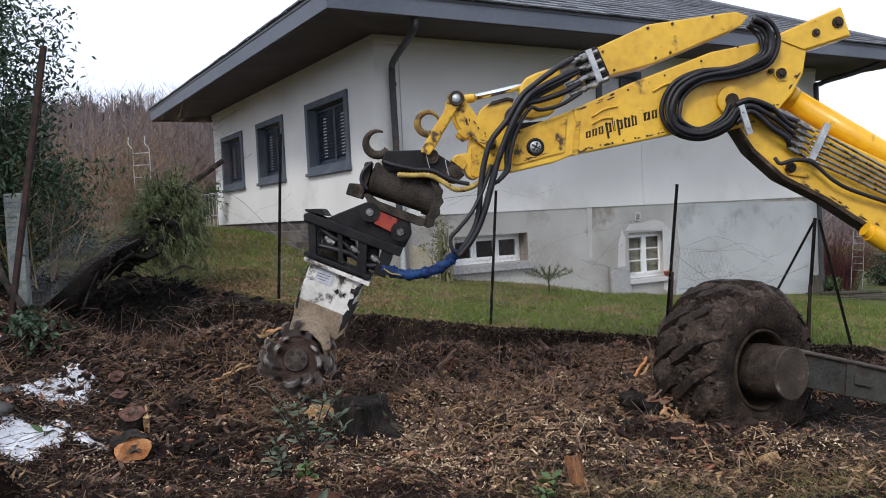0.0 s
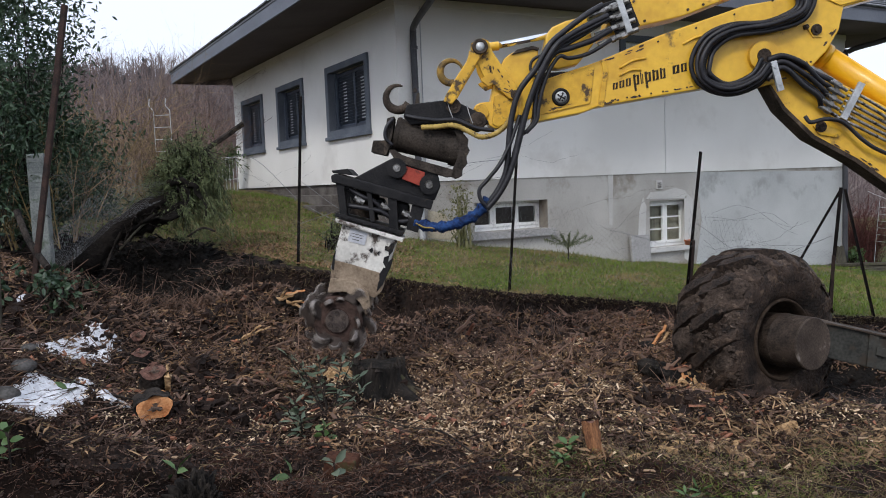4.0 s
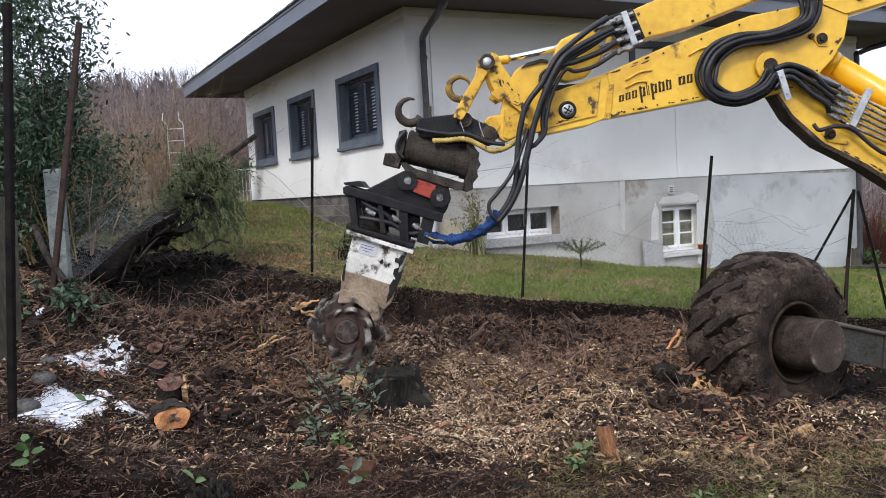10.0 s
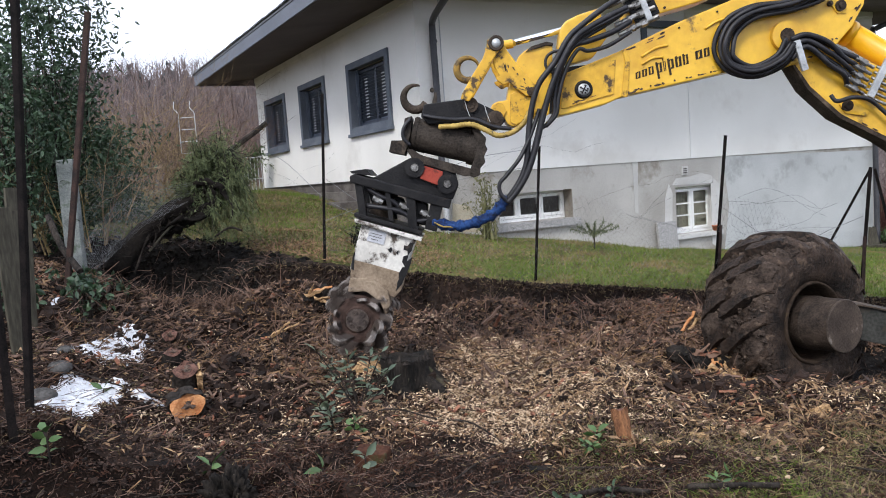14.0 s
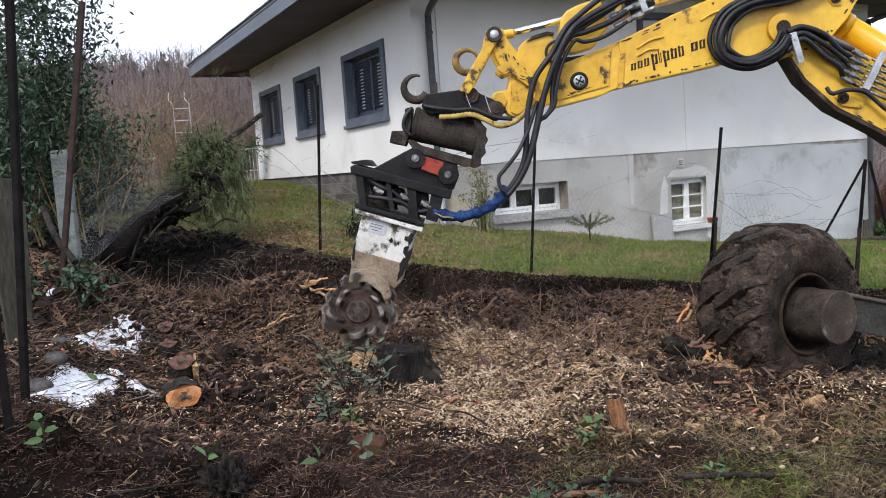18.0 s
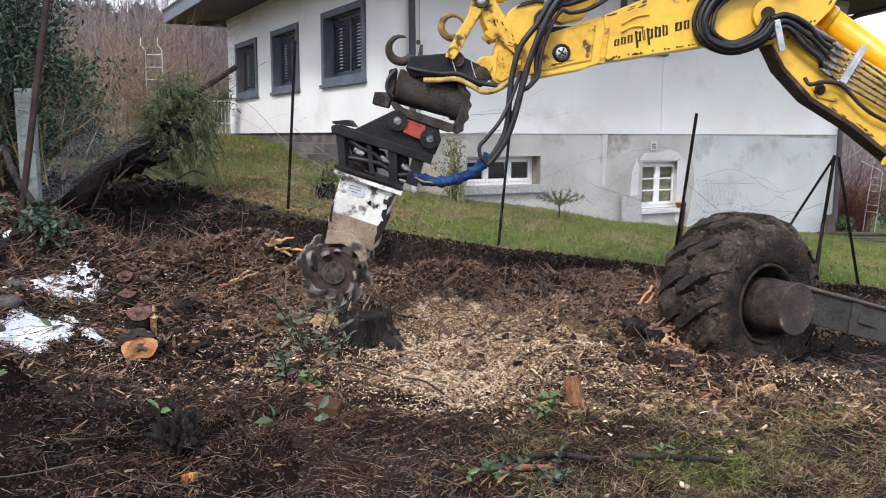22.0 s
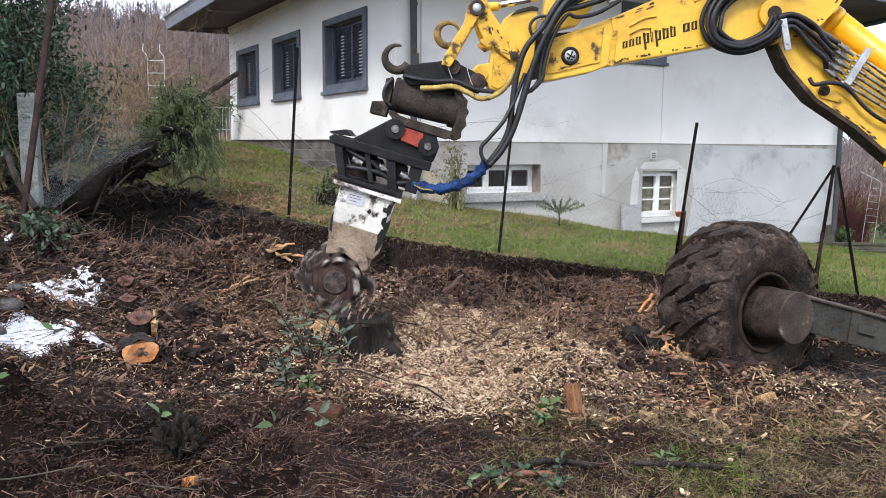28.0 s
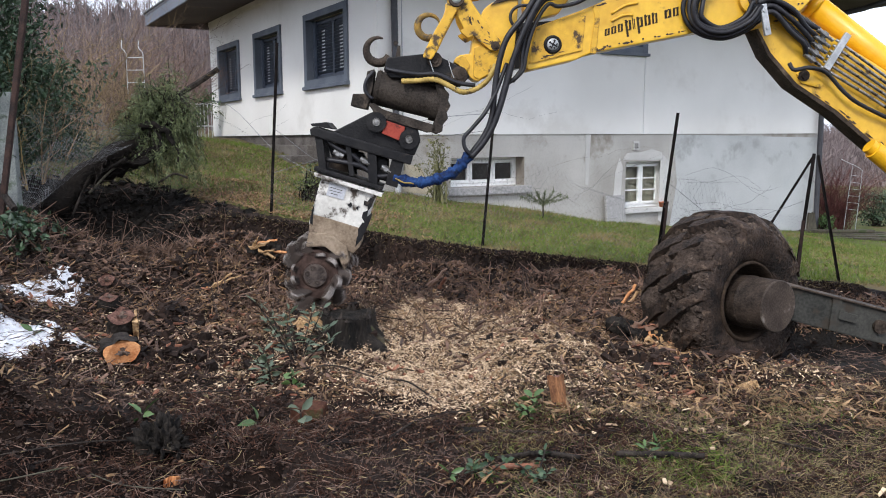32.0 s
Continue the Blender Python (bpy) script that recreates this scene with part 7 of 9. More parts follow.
splinter("split_wood", 6.36, 2.22, TURN - 32, 0.34, 0.16, "torn pale root piece by the wheel", SPLINTER)
splinter("split_wood", 5.2, 1.95, TURN + 70, 0.14, 0.05, "small pale chunk of wood", SPLINTER)
splinter("split_wood", 6.58, 2.06, TURN - 38, 0.36, 0.16, "pale split piece of stump wood", SPLINTER)
splinter("split_wood", 6.76, 1.98, TURN - 48, 0.36, 0.15, "torn brown root piece", RUSTWOOD)
splinter("split_wood", 5.12, 1.50, TURN - 20, 0.30, 0.07, "long tan splinter of wood", SPLINTER)
splinter("split_wood", 5.35, 2.35, TURN + 30, 0.16, 0.08, "small pale chunk of wood", SPLINTER)
splinter("split_wood", 6.55, 0.28, TURN + 10, 0.10, 0.07, "square pale wood block", SPLINTER)
splinter("split_wood", 3.66, -1.10, TURN, 0.07, 0.05, "small orange wood block", CUT)
splinter("split_wood", 5.45, 0.62, TURN + 40, 0.22, 0.06, "tan splinter of wood", SPLINTER)
splinter("split_wood", 8.6, -3.15, TURN + 10, 0.20, 0.09, "yellow broken root at the bank", SPLINTER)
splinter("split_wood", 4.64, 1.12, TURN + 12, 0.11, 0.04, "small pale chunk of wood", SPLINTER)
splinter("split_wood", 4.68, 1.34, TURN - 50, 0.07, 0.04, "small pale chunk of wood", SPLINTER)
splinter("split_wood", 5.1, 2.32, TURN - 30, 0.14, 0.08, "torn yellow chunk of wood in the grass", SPLINTER)
splinter("split_wood", 5.0, 1.36, TURN - 25, 0.26, 0.06, "long tan splinter of wood", SPLINTER)
log("branch", 4.1, 0.58, TURN + 92, 0.24, 0.016, "thin barkless red-brown branch on the litter", REDCUT, 0, 0.012, REDCUT)
log("log", 4.80, 0.93, TURN + 8, 0.26, 0.046, "red-brown wood chunk standing in the chips", DULLCUT, 50, 0.02, RUSTWOOD)


def root_mass(d, u, a, b, h, label, splinters, seed):
    """A torn root stock lying in the soil with pale splintered wood."""
    t = thing("root_stock", label, "root", Matrix.Translation(on_ground(d, u)) @ pose(0, 0, 0, 0, 0, TURN))
    r = random.Random(seed)
    bm = bmesh.new()
    bmesh.ops.create_icosphere(bm, subdivisions=4, radius=1.0, matrix=Matrix.Diagonal((a, b, h, 1)))
    bmesh.ops.subdivide_edges(bm, edges=bm.edges, cuts=1)
    for v in bm.verts:
        v.co *= 1 + 0.65 * noise.noise(v.co * 5 + Vector((seed, 0, 0))) + 0.35 * noise.noise(v.co * 13) + 0.2 * noise.noise(v.co * 31)
    part("root_core", bm, STUMPBARK, t)
    for k in range(splinters):
        L, w = r.uniform(0.12, 0.32), r.uniform(0.03, 0.075)
        bm = bmesh.new()
        n = 6
        lo = [(L * i / n, -w / 2 + r.uniform(-0.3, 0.3) * w) for i in range(n + 1)]
        hi = [(x + r.uniform(-0.3, 0.3) * L / n, z + w * r.uniform(0.3, 1.1) * (1 - 0.7 * x / L)) for x, z in lo[::-1]]
        prism(bm, lo + hi, -0.012, 0.014)
        o = part("splinter", bm, r.choice((SPLINTER, SPLINTER, CUT, REDCUT, TORNBARK)), t)
        o.matrix_local = pose(r.uniform(-a, a) * 0.6, -b * r.uniform(0.3, 0.9), h * r.uniform(0.1, 0.9), r.uniform(-40, 40), r.uniform(-50, 30), r.uniform(-70, 30))


root_mass(6.92, 2.06, 0.24, 0.17, 0.15, "torn root stock with pale splinters beside the wheel", 26, 3)
root_mass(7.6, 2.0, 0.16, 0.14, 0.09, "dark torn root stock in the churned soil", 5, 5)
root_mass(7.9, 0.2, 0.14, 0.12, 0.10, "dark torn root stock in the churned soil", 5, 8)
root_mass(8.2, -1.5, 0.15, 0.12, 0.13, "dark torn root stock in the churned soil", 6, 11)
root_mass(7.6, -1.9, 0.18, 0.14, 0.08, "dark torn root stock in the churned soil", 5, 14)
root_mass(7.2, -0.9, 0.13, 0.12, 0.07, "dark torn root stock in the churned soil", 5, 17)
for d, u, s in ((5.6, -2.9, 0.07), (5.25, -2.86, 0.08), (5.9, -3.0, 0.05), (7.0, 0.9, 0.05)):
    bm = bmesh.new()
    bmesh.ops.create_icosphere(bm, subdivisions=3, radius=s)
    for v in bm.verts:
        v.co = Vector((v.co.x * 1.2, v.co.y, v.co.z * 0.75)) * (1 + 0.3 * noise.noise(v.co * 7))
    st = part("stone", bm, STONE, None, "", True)
    st.location = on_ground(d, u, s * 0.3)
    tagged(st, "grey field stone half sunk in the soil", "stone")
bm = bmesh.new()
box(bm, (0, 0, 0), (0.20, 0.12, 0.13), None, 0.012)
for v in bm.verts:
    v.co += 0.01 * Vector((noise.noise(v.co * 30), noise.noise(v.co * 20 + Vector((3, 0, 0))), 0))
br = part("broken_brick", bm, BRICK, None)
br.matrix_world = Matrix.Translation(on_ground(4.74, -0.60, 0.05)) @ pose(0, 0, 0, 8, 4, TURN - 12)
tagged(br, "broken brown brick on the soil", "brick")


def snow(d, u, a, b, turn, seed):
    bm = bmesh.new()
    n, m = 40, 26
    X, Y = np.meshgrid(np.linspace(-a, a, n), np.linspace(-b, b, m), indexing="ij")
    c, s = math.cos(turn), math.sin(turn)
    U, D = u + c * X - s * Y, d + s * X + c * Y
    h = 1 - (X / a) ** 2 - (Y / b) ** 2 + (vnoise(D, U, 0.16, seed) - 0.5) * 1.1 + (vnoise(D, U, 0.05, seed) - 0.5) * 0.5 + 0.2
    x, y = xy(D, U)
    z = gz(D, U) + np.clip(h, -0.4, 1) * 0.05 - 0.004
    vs = [[bm.verts.new((x[i, j], y[i, j], z[i, j])) for j in range(m)] for i in range(n)]
    for i in range(n - 1):
        for j in range(m - 1):
            if max(h[i, j], h[i + 1, j], h[i, j + 1], h[i + 1, j + 1]) > 0:
                bm.faces.new((vs[i][j], vs[i + 1][j], vs[i + 1][j + 1], vs[i][j + 1]))
    bmesh.ops.delete(bm, geom=[v for v in bm.verts if not v.link_faces], context="VERTS")
    o = Vector((*xy(d, u), float(gz(d, u))))
    bmesh.ops.translate(bm, verts=bm.verts, vec=-o)
    ob = part("snow_patch", bm, SNOW, None, "", True)
    ob.location = o
    tagged(ob, "melting patch of dirty white snow", "snow", "snow patches")


snow(6.52, -2.84, 0.27, 0.58, -0.12, 1)
snow(6.62, -2.28, 0.12, 0.12, 0.1, 6)
snow(5.44, -2.66, 0.22, 0.50, -0.05, 2)
snow(6.9, -3.60, 0.16, 0.14, 0.2, 3)
snow(5.66, -2.30, 0.10, 0.09, 0, 4)


def snow_twigs():
    n = 700
    d, u = rng.uniform(5.0, 7.2, n), rng.uniform(-3.5, -2.0, n)
    P = points_on(d, u, 0.03)
    v, f = twigs(P, P + flat_dirs(n, 0.2) * rng.uniform(0.06, 0.3, (n, 1)), rng.uniform(0.0015, 0.005, n))
    tagged(raw("snow_twigs", v, f, TWIG, None, "thin dark twigs lying over the snow"), category="twigs", kind="stuff")


snow_twigs()


def weeds(name, n, dd, uu, h, material, label):
    d, u = rng.uniform(*dd, n), rng.uniform(*uu, n)
    keep = rng.random(n) < 0.3 + 0.7 * patchy(d, u, 0.5, 13)
    P = points_on(d[keep], u[keep], -0.005)
    n = len(P)
    D = unit(np.stack([rng.normal(0, 1.1, n), rng.normal(0, 1.1, n), rng.uniform(0.2, 1, n)], -1))
    S = unit(np.cross(D, rng.normal(size=(n, 3)))) * rng.uniform(0.0012, 0.003, n)[:, None]
    v = np.stack([P - S, P + S, P + D * rng.uniform(0.4, 1, n)[:, None] * h], 1).reshape(-1, 3)
    tagged(raw(name, v, np.arange(3 * n).reshape(-1, 3), material, None, label), category="grass", kind="stuff")


weeds("rough_grass", 30000, (2.9, 4.9), (0.3, 3.6), 0.075, GRASS, "rough green grass growing through the litter")
weeds("rough_straw", 22000, (2.9, 5.3), (0.5, 3.8), 0.12, DRY, "dry yellow grass standing in the litter")
weeds("rough_grass", 2500, (3.7, 4.25), (1.15, 1.65), 0.10, GRASS, "fresh green tuft of grass in the litter")
weeds("rough_grass", 900, (6.0, 7.2), (-3.4, -2.3), 0.09, GRASS, "sparse green grass between snow patches")


def black_root():
    bm = bmesh.new()
    bmesh.ops.create_icosphere(bm, subdivisions=5, radius=0.105, matrix=Matrix.Diagonal((0.95, 0.75, 1.2, 1)))
    for v in bm.verts:
        n = v.co.normalized()
        v.co += n * (0.09 * noise.noise(n * 2.7) + 0.06 * noise.noise(n * 5) + 0.02 * noise.noise(n * 13) + 0.008 * noise.noise(n * 30) + 0.07 * max(0, n.z) * noise.noise(n * 9 + Vector((4, 4, 4))))
    ob = part("root_clump", bm, STUMPBARK, None, "", True)
    ob.location = on_ground(4.17, -1.29, 0.02)
    tagged(ob, "small black rotten root clump in the soil", "root")


black_root()


# ---- fences ----
def post(name, a, b, r, material, label, group="", angle=True):
    bm = bmesh.new()
    a, b = Vector(a), Vector(b)
    if angle:
        L = (b - a).length
        box(bm, (0, 0, L / 2), (2 * r, 0.006, L))
        box(bm, (-r + 0.003, r, L / 2), (0.006, 2 * r, L))
    else:
        rod(bm, (0, 0, 0), (0, 0, (b - a).length), r, seg=10)
    ob = part(name, bm, material, None)
    ob.matrix_world = Matrix.Translation(a) @ (b - a).to_track_quat("Z", "Y").to_matrix().to_4x4()
    return tagged(ob, label, "fence post", group)


def at(d, u, z):
    u1 = u + FALL * (z - 1.68 + 0.1 * d + min(max(1.58 - 0.1 * d, 0), 1.6))
    return (*(float(q) for q in xy(d, u1)), z - FALL * min(max(u, -12), 12))


G = "garden fence posts"
post("fence_post", at(9.3, -1.60, 0.35), at(9.38, -1.50, 2.70), 0.015, POST, "slim dark steel angle fence post", G)
post("fence_post", at(9.0, 0.80, 0.15), at(9.08, 0.93, 1.97), 0.015, POST, "slim dark steel angle fence post", G)
post("fence_post", at(8.95, 2.77, 0.0), at(9.0, 2.97, 1.98), 0.017, POST, "slim dark steel angle fence post, leaning", G)
post("fence_post", at(8.9, 2.80, 0.1), at(8.96, 2.88, 1.0), 0.020, RUST, "short rusty post beside a taller one", G)
post("fence_post", at(9.2, 4.52, -0.1), at(9.22, 4.66, 1.55), 0.020, POST, "dark steel corner post with braces", G)
post("fence_post", at(9.15, 4.52, -0.1), at(9.17, 4.56, 0.78), 0.022, RUST, "short rusty stake at the corner post", G)
post("fence_brace", at(9.25, 3.95, 0.25), at(9.22, 4.66, 1.53), 0.013, POST, "slanting steel fence brace", G)
post("fence_brace", at(8.85, 4.92, -0.15), at(9.2, 4.68, 1.53), 0.011, POST, "slanting steel fence brace", G)
post("fence_post", at(7.3, -3.66, 0.55), at(7.3, -3.20, 3.30), 0.021, RUST, "tall rusty angle-iron post, leaning", G)
post("fence_post", at(5.0, -2.80, 0.1), at(4.98, -2.62, 2.92), 0.019, POST, "tall black steel post", G)
post("fence_post", at(4.55, -2.66, 0.1), at(4.5, -2.66, 1.55), 0.024, POST, "thin dark post beside the black post", G)
bm = bmesh.new()
slab(bm, -0.09, 0.09, -0.05, 0.05, -0.5, 0.95, 0.012)
for k in range(6):
    slab(bm, -0.075, 0.075, -0.056, -0.05, 0.60 + 0.052 * k, 0.625 + 0.052 * k)
cp = part("concrete_post", bm, CONCRETE, None)
cp.matrix_world = Matrix.Translation(at(8.6, -4.15, 1.12)) @ pose(0, 0, 0, 0, 0, TURN)
tagged(cp, "weathered grooved concrete fence post", "post")
for d, u, w, h, ln in ((6.2, -3.42, 0.16, 0.95, 3), (5.7, -3.2, 0.14, 1.05, -2), (6.7, -3.72, 0.15, 1.1, 2)):
    bm = bmesh.new()
    slab(bm, -w / 2, w / 2, -0.015, 0.015, -0.3, h, 0.004)
    pl = part("fence_plank", bm, OLDWOOD, None)
    pl.matrix_world = Matrix.Translation(on_ground(d, u)) @ pose(0, 0, 0, 0, ln, TURN + 60)
    tagged(pl, "old greenish wooden fence plank", "plank", "old fence planks")
bm = bmesh.new()
tube(bm, [at(7.6, -3.9, 1.5), at(7.4, -3.7, 1.22), at(7.2, -3.45, 1.0)], 0.03, 8, 3)
tagged(part("leaning_pole", bm, BARK, None), "short leaning wooden pole", "pole")


def mesh_panel(name, corner, nu, nv, r, label, sag=None):
    """Diagonal wires on a patch; corner(s, t) gives a point."""
    A, B = [], []
    for k in range(-nv, nu + 1):
        for sgn in (1, -1):
            prev = None
            for j in range(nv + 1):
                i = k + j if sgn > 0 else k + nv - j
                if 0 <= i <= nu:
                    p = corner(i / nu, j / nv)
                    if prev is not None:
                        A.append(prev)
                        B.append(p)
                    prev = p
                else:
                    prev = None
    v, f = twigs(np.array(A), np.array(B), r)
    ob = raw(name, v, f, WIRE, None, label)
    return tagged(ob, category="fence mesh")


def between(d0, u0, zb0, zt0, d1, u1, zb1, zt1, wave=0.05):
    def c(s, t):
        d, u = d0 + (d1 - d0) * s, u0 + (u1 - u0) * s
        zb, zt = zb0 + (zb1 - zb0) * s, zt0 + (zt1 - zt0) * s
        w = wave * (float(vnoise(s * 5, t * 4, 1.0, u0)) - 0.5)
        return np.array(at(d + w, u + w * 0.6, zb + (zt - zb) * t + w))
    return c


mesh_panel("wire_mesh", between(9.3, -1.60, 0.72, 1.35, 9.0, 0.80, 0.42, 1.55, 0.25), 44, 15, 0.0006, "sagging chain-link mesh between posts")
mesh_panel("wire_mesh", between(9.0, 0.80, 0.42, 1.55, 8.95, 2.80, 0.30, 0.95, 0.25), 38, 13, 0.0011, "sagging chain-link mesh between posts")
mesh_panel("wire_mesh", between(8.95, 2.82, 0.30, 1.30, 9.2, 4.55, 0.15, 0.70, 0.25), 34, 13, 0.0012, "slack chain-link mesh between posts")


def fallen(s, t):
    """Torn netting dragged up from the rusty post's foot to the fallen tree."""
    k = [0, 0.2, 0.45, 0.7, 1]
    low = np.array([np.interp(s, k, q) for q in ([7.45, 7.9, 8.4, 8.9, 9.25], [-3.72, -3.69, -3.66, -3.52, -3.12], [0.80, 0.88, 1.04, 1.30, 1.54])])
    top = np.array([np.interp(s, k, q) for q in ([7.5, 7.9, 8.4, 8.9, 9.25], [-3.68, -3.60, -3.58, -3.45, -3.05], [1.02, 1.38, 1.60, 1.70, 1.76])])
    p = low + (top - low) * t + 0.05 * (float(vnoise(s * 6, t * 5, 1.0, 2)) - 0.5)
    p[0] += 0.12 * math.sin(math.pi * t)
    return np.array(at(*p))


mesh_panel("wire_mesh", between(8.7, -4.25, 1.15, 1.85, 9.2, -3.3, 1.45, 1.95, 0.2), 18, 12, 0.0013, "slack chain-link mesh before the laurel")
mesh_panel("fallen_mesh", fallen, 30, 10, 0.0019, "torn wire netting hanging from a rusty post")
# loose wires across the fence
for k, pts in enumerate(([(9.3, -1.55, 1.75), (9.2, -0.9, 1.35), (9.1, -0.2, 1.6), (9.0, 0.8, 1.75)], [(9.3, -1.55, 1.25), (9.2, -0.8, 1.5), (9.1, 0.1, 1.85), (9.05, 0.9, 1.95)], [(9.6, -2.9, 1.7), (9.5, -2.2, 2.05), (9.4, -1.55, 1.5), (9.3, -1.0, 1.2)], [(9.0, 2.9, 1.2), (9.05, 3.6, 0.75), (9.1, 4.2, 0.9), (9.2, 4.55, 1.0)])):
    bm = bmesh.new()
    tube(bm, [at(*p) for p in pts], 0.0028, 5, 6)
    tagged(part("loose_wire", bm, WIRE, None), "loose bent fence wire", "wire", "loose fence wires")




def wire_tangle(n, d0, u0, z0, w, h, material, label, name="wire_tangle", r=0.0016):
    """Loose bent wires and dry vines caught in the netting."""
    A, B = [], []
    for k in range(n):
        p = np.array([d0 + rng.normal(0, 0.05), u0 + rng.uniform(0, 0.25) * w, z0 + h * rng.uniform(0.3, 1.0)])
        a = rng.uniform(-0.9, 0.5)
        for _ in range(16):
            q = p + np.array([rng.normal(0, 0.015), math.cos(a) * w / 15, math.sin(a) * w / 15])
            a += rng.normal(-0.02, 0.17)
            a = min(max(a, -1.2), 0.9)
            if q[2] < z0:
                a = 0.4
            A.append(at(*p))
            B.append(at(*q))
            p = q
    v, f = twigs(np.array(A), np.array(B), r)
    return tagged(raw(name, v, f, material, None, label), category="wire", kind="stuff")


wire_tangle(12, 9.0, 2.95, 0.55, 1.0, 0.75, POST, "tangle of dark bent wire and dry vines on the fence", r=0.0014)
wire_tangle(6, 9.15, -0.3, 1.0, 1.6, 0.8, POST, "thin dark wires sagging across the fence", r=0.0009)
wire_tangle(5, 9.3, -2.4, 1.1, 0.9, 0.8, POST, "thin dark wires sagging across the fence", r=0.0009)
wire_tangle(6, 9.1, 1.0, 0.7, 1.6, 0.6, POST, "thin dark wires sagging across the fence", r=0.0009)


def root_tuft(d, u, n, size, label):
    P0 = np.array(on_ground(d, u))
    A = rng.normal(0, 0.05, (n, 3)) * np.array([1, 1, 0.3])
    D = unit(np.stack([rng.normal(0, 0.8, n), rng.normal(0, 0.8, n), np.abs(rng.normal(0.6, 0.4, n))], -1))
    L = rng.uniform(0.35, 1.0, (n, 1)) * size
    M = A + D * L * 0.5
    B = M + unit(D + rng.normal(0, 0.45, (n, 3)) - np.array([0, 0, 0.4])) * L * 0.5
    r = rng.uniform(0.003, 0.010, n)
    v, f = joined(twigs(A, M, r), twigs(M, B, r * 0.5))
    ob = raw("root_tuft", v, f, TORNBARK, None, label)
    ob.location = P0
    return tagged(ob, category="root", group="torn root tufts")


for d, u, n, k in ((8.3, -2.75, 80, 0.30), (8.25, -2.45, 90, 0.34), (8.5, -1.2, 60, 0.28), (8.0, -1.8, 50, 0.25), (7.7, 0.9, 46, 0.22), (8.1, 1.7, 50, 0.24), (7.4, -0.5, 40, 0.22), (8.3, 0.3, 44, 0.22)):
    root_tuft(d, u, n, k, "tuft of torn reddish-brown roots standing in the soil")

# ---- plants ----
def bush(name, d, u, z0, rad, height, n, material, leaf, label, category="bush", lean=(0, 0), stems=9, wood=BARK, twiggy=0):
    base = np.array(at(d, u, z0))
    t = thing(name, label, category, Matrix.Translation(base))
    k = 46
    C = np.stack([rng.normal(0, 0.42, k) * rad[0], rng.normal(0, 0.42, k) * rad[1], rng.uniform(0.15, 0.98, k) * height], -1)
    C[:, 0] += lean[0] * C[:, 2]
    C[:, 1] += lean[1] * C[:, 2]
    c = rng.integers(0, k, n)
    P = C[c] + rng.normal(0, 1, (n, 3)) * np.array([rad[0], rad[1], height * 0.35]) * 0.22
    P[:, 2] = np.maximum(P[:, 2], 0.02)
    D = unit(rng.normal(0, 1, (n, 3)) + np.array([0, 0, 0.25]))
    v, f = leaf_quads(P, D, rng.uniform(0.7, 1.2, n) * leaf[0], rng.uniform(0.7, 1.2, n) * leaf[1])
    raw("crown", v, f, material, t)
    A = np.zeros((k, 3)) + rng.normal(0, 0.06, (k, 3)) * np.array([1, 1, 0])
    mid = (A + C) / 2 + rng.normal(0, 0.05, (k, 3))
    s1, s2 = twigs(A, mid, 0.014), twigs(mid, C, 0.008)
    tagged(raw("stemwork", *joined(s1, s2), wood, t), kind="stuff")
    return t


def shrub(name, d, u, z0, spread, height, n, material, label, r=0.006, lean=0.0):
    """A leafless shrub: arching stems that fork again and again into fine twigs."""
    base = np.array(at(d, u, z0))
    k = max(5, n // 5)
    A = rng.normal(0, 0.30, (k, 3)) * np.array([spread, spread, 0])
    away = unit(A + rng.normal(0, 0.2, (k, 3)) * np.array([1, 1, 0]) + np.array([lean * FY, -lean * FX, 0]))
    D = unit(away * rng.uniform(0.1, 0.6, (k, 1)) + np.array([0, 0, 1.0]))
    step = rng.uniform(0.5, 1.0, (k, 1)) * height / 5
    sets, joints = [], []
    P = A
    for q in range(5):
        Q = P + D * step
        rad = r * 1.35 * (1 - 0.16 * q)
        sets.append(twigs(P, Q, rad))
        joints.append((P, Q, D, rad, step))
        D = unit(D + rng.normal(0, 0.16, (k, 3)) + away * 0.10 - np.array([0, 0, 0.05]) * q)
        P = Q
    for level, (many, reach, wide) in enumerate(((3, 1.5, 0.75), (3, 0.8, 0.9))):
        nxt = []
        for P, Q, D, rad, step in joints:
            m = len(P) * many
            i = np.repeat(np.arange(len(P)), many)
            S = P[i] + (Q - P)[i] * rng.uniform(0, 1, (m, 1))
            E = unit(D[i] + rng.normal(0, wide, (m, 3)) + np.array([0, 0, 0.15]))
            ln = step[i] * reach * rng.uniform(0.3, 1.0, (m, 1))
            M = S + E * ln * 0.5
            E2 = unit(E + rng.normal(0, 0.3, (m, 3)))
            T = M + E2 * ln * 0.5
            rr = np.broadcast_to(np.asarray(rad, float), (len(P),))[i] * 0.55
            sets += [twigs(S, M, rr), twigs(M, T, rr * 0.7)]
            nxt.append((M, T, E2, rr * 0.8, ln))
        joints = nxt[1:] if level == 0 else nxt
    v, f = joined(*sets)
    ob = raw(name, v, f, material, None, label)
    ob.location = base
    return tagged(ob, category="shrub")


WISPY = surface("dull_yellow_green_leaf", (0.07, 0.075, 0.03), (0.20, 0.19, 0.09), 6, 40, 0.6, bump=0, island=0.8)
# laurel hedge and ivy on the far side of the fence
bush("laurel_bush", 9.6, -4.75, 1.0, (0.70, 0.70), 3.5, 12500, LAUREL, (0.085, 0.030), "tall glossy evergreen laurel bush")
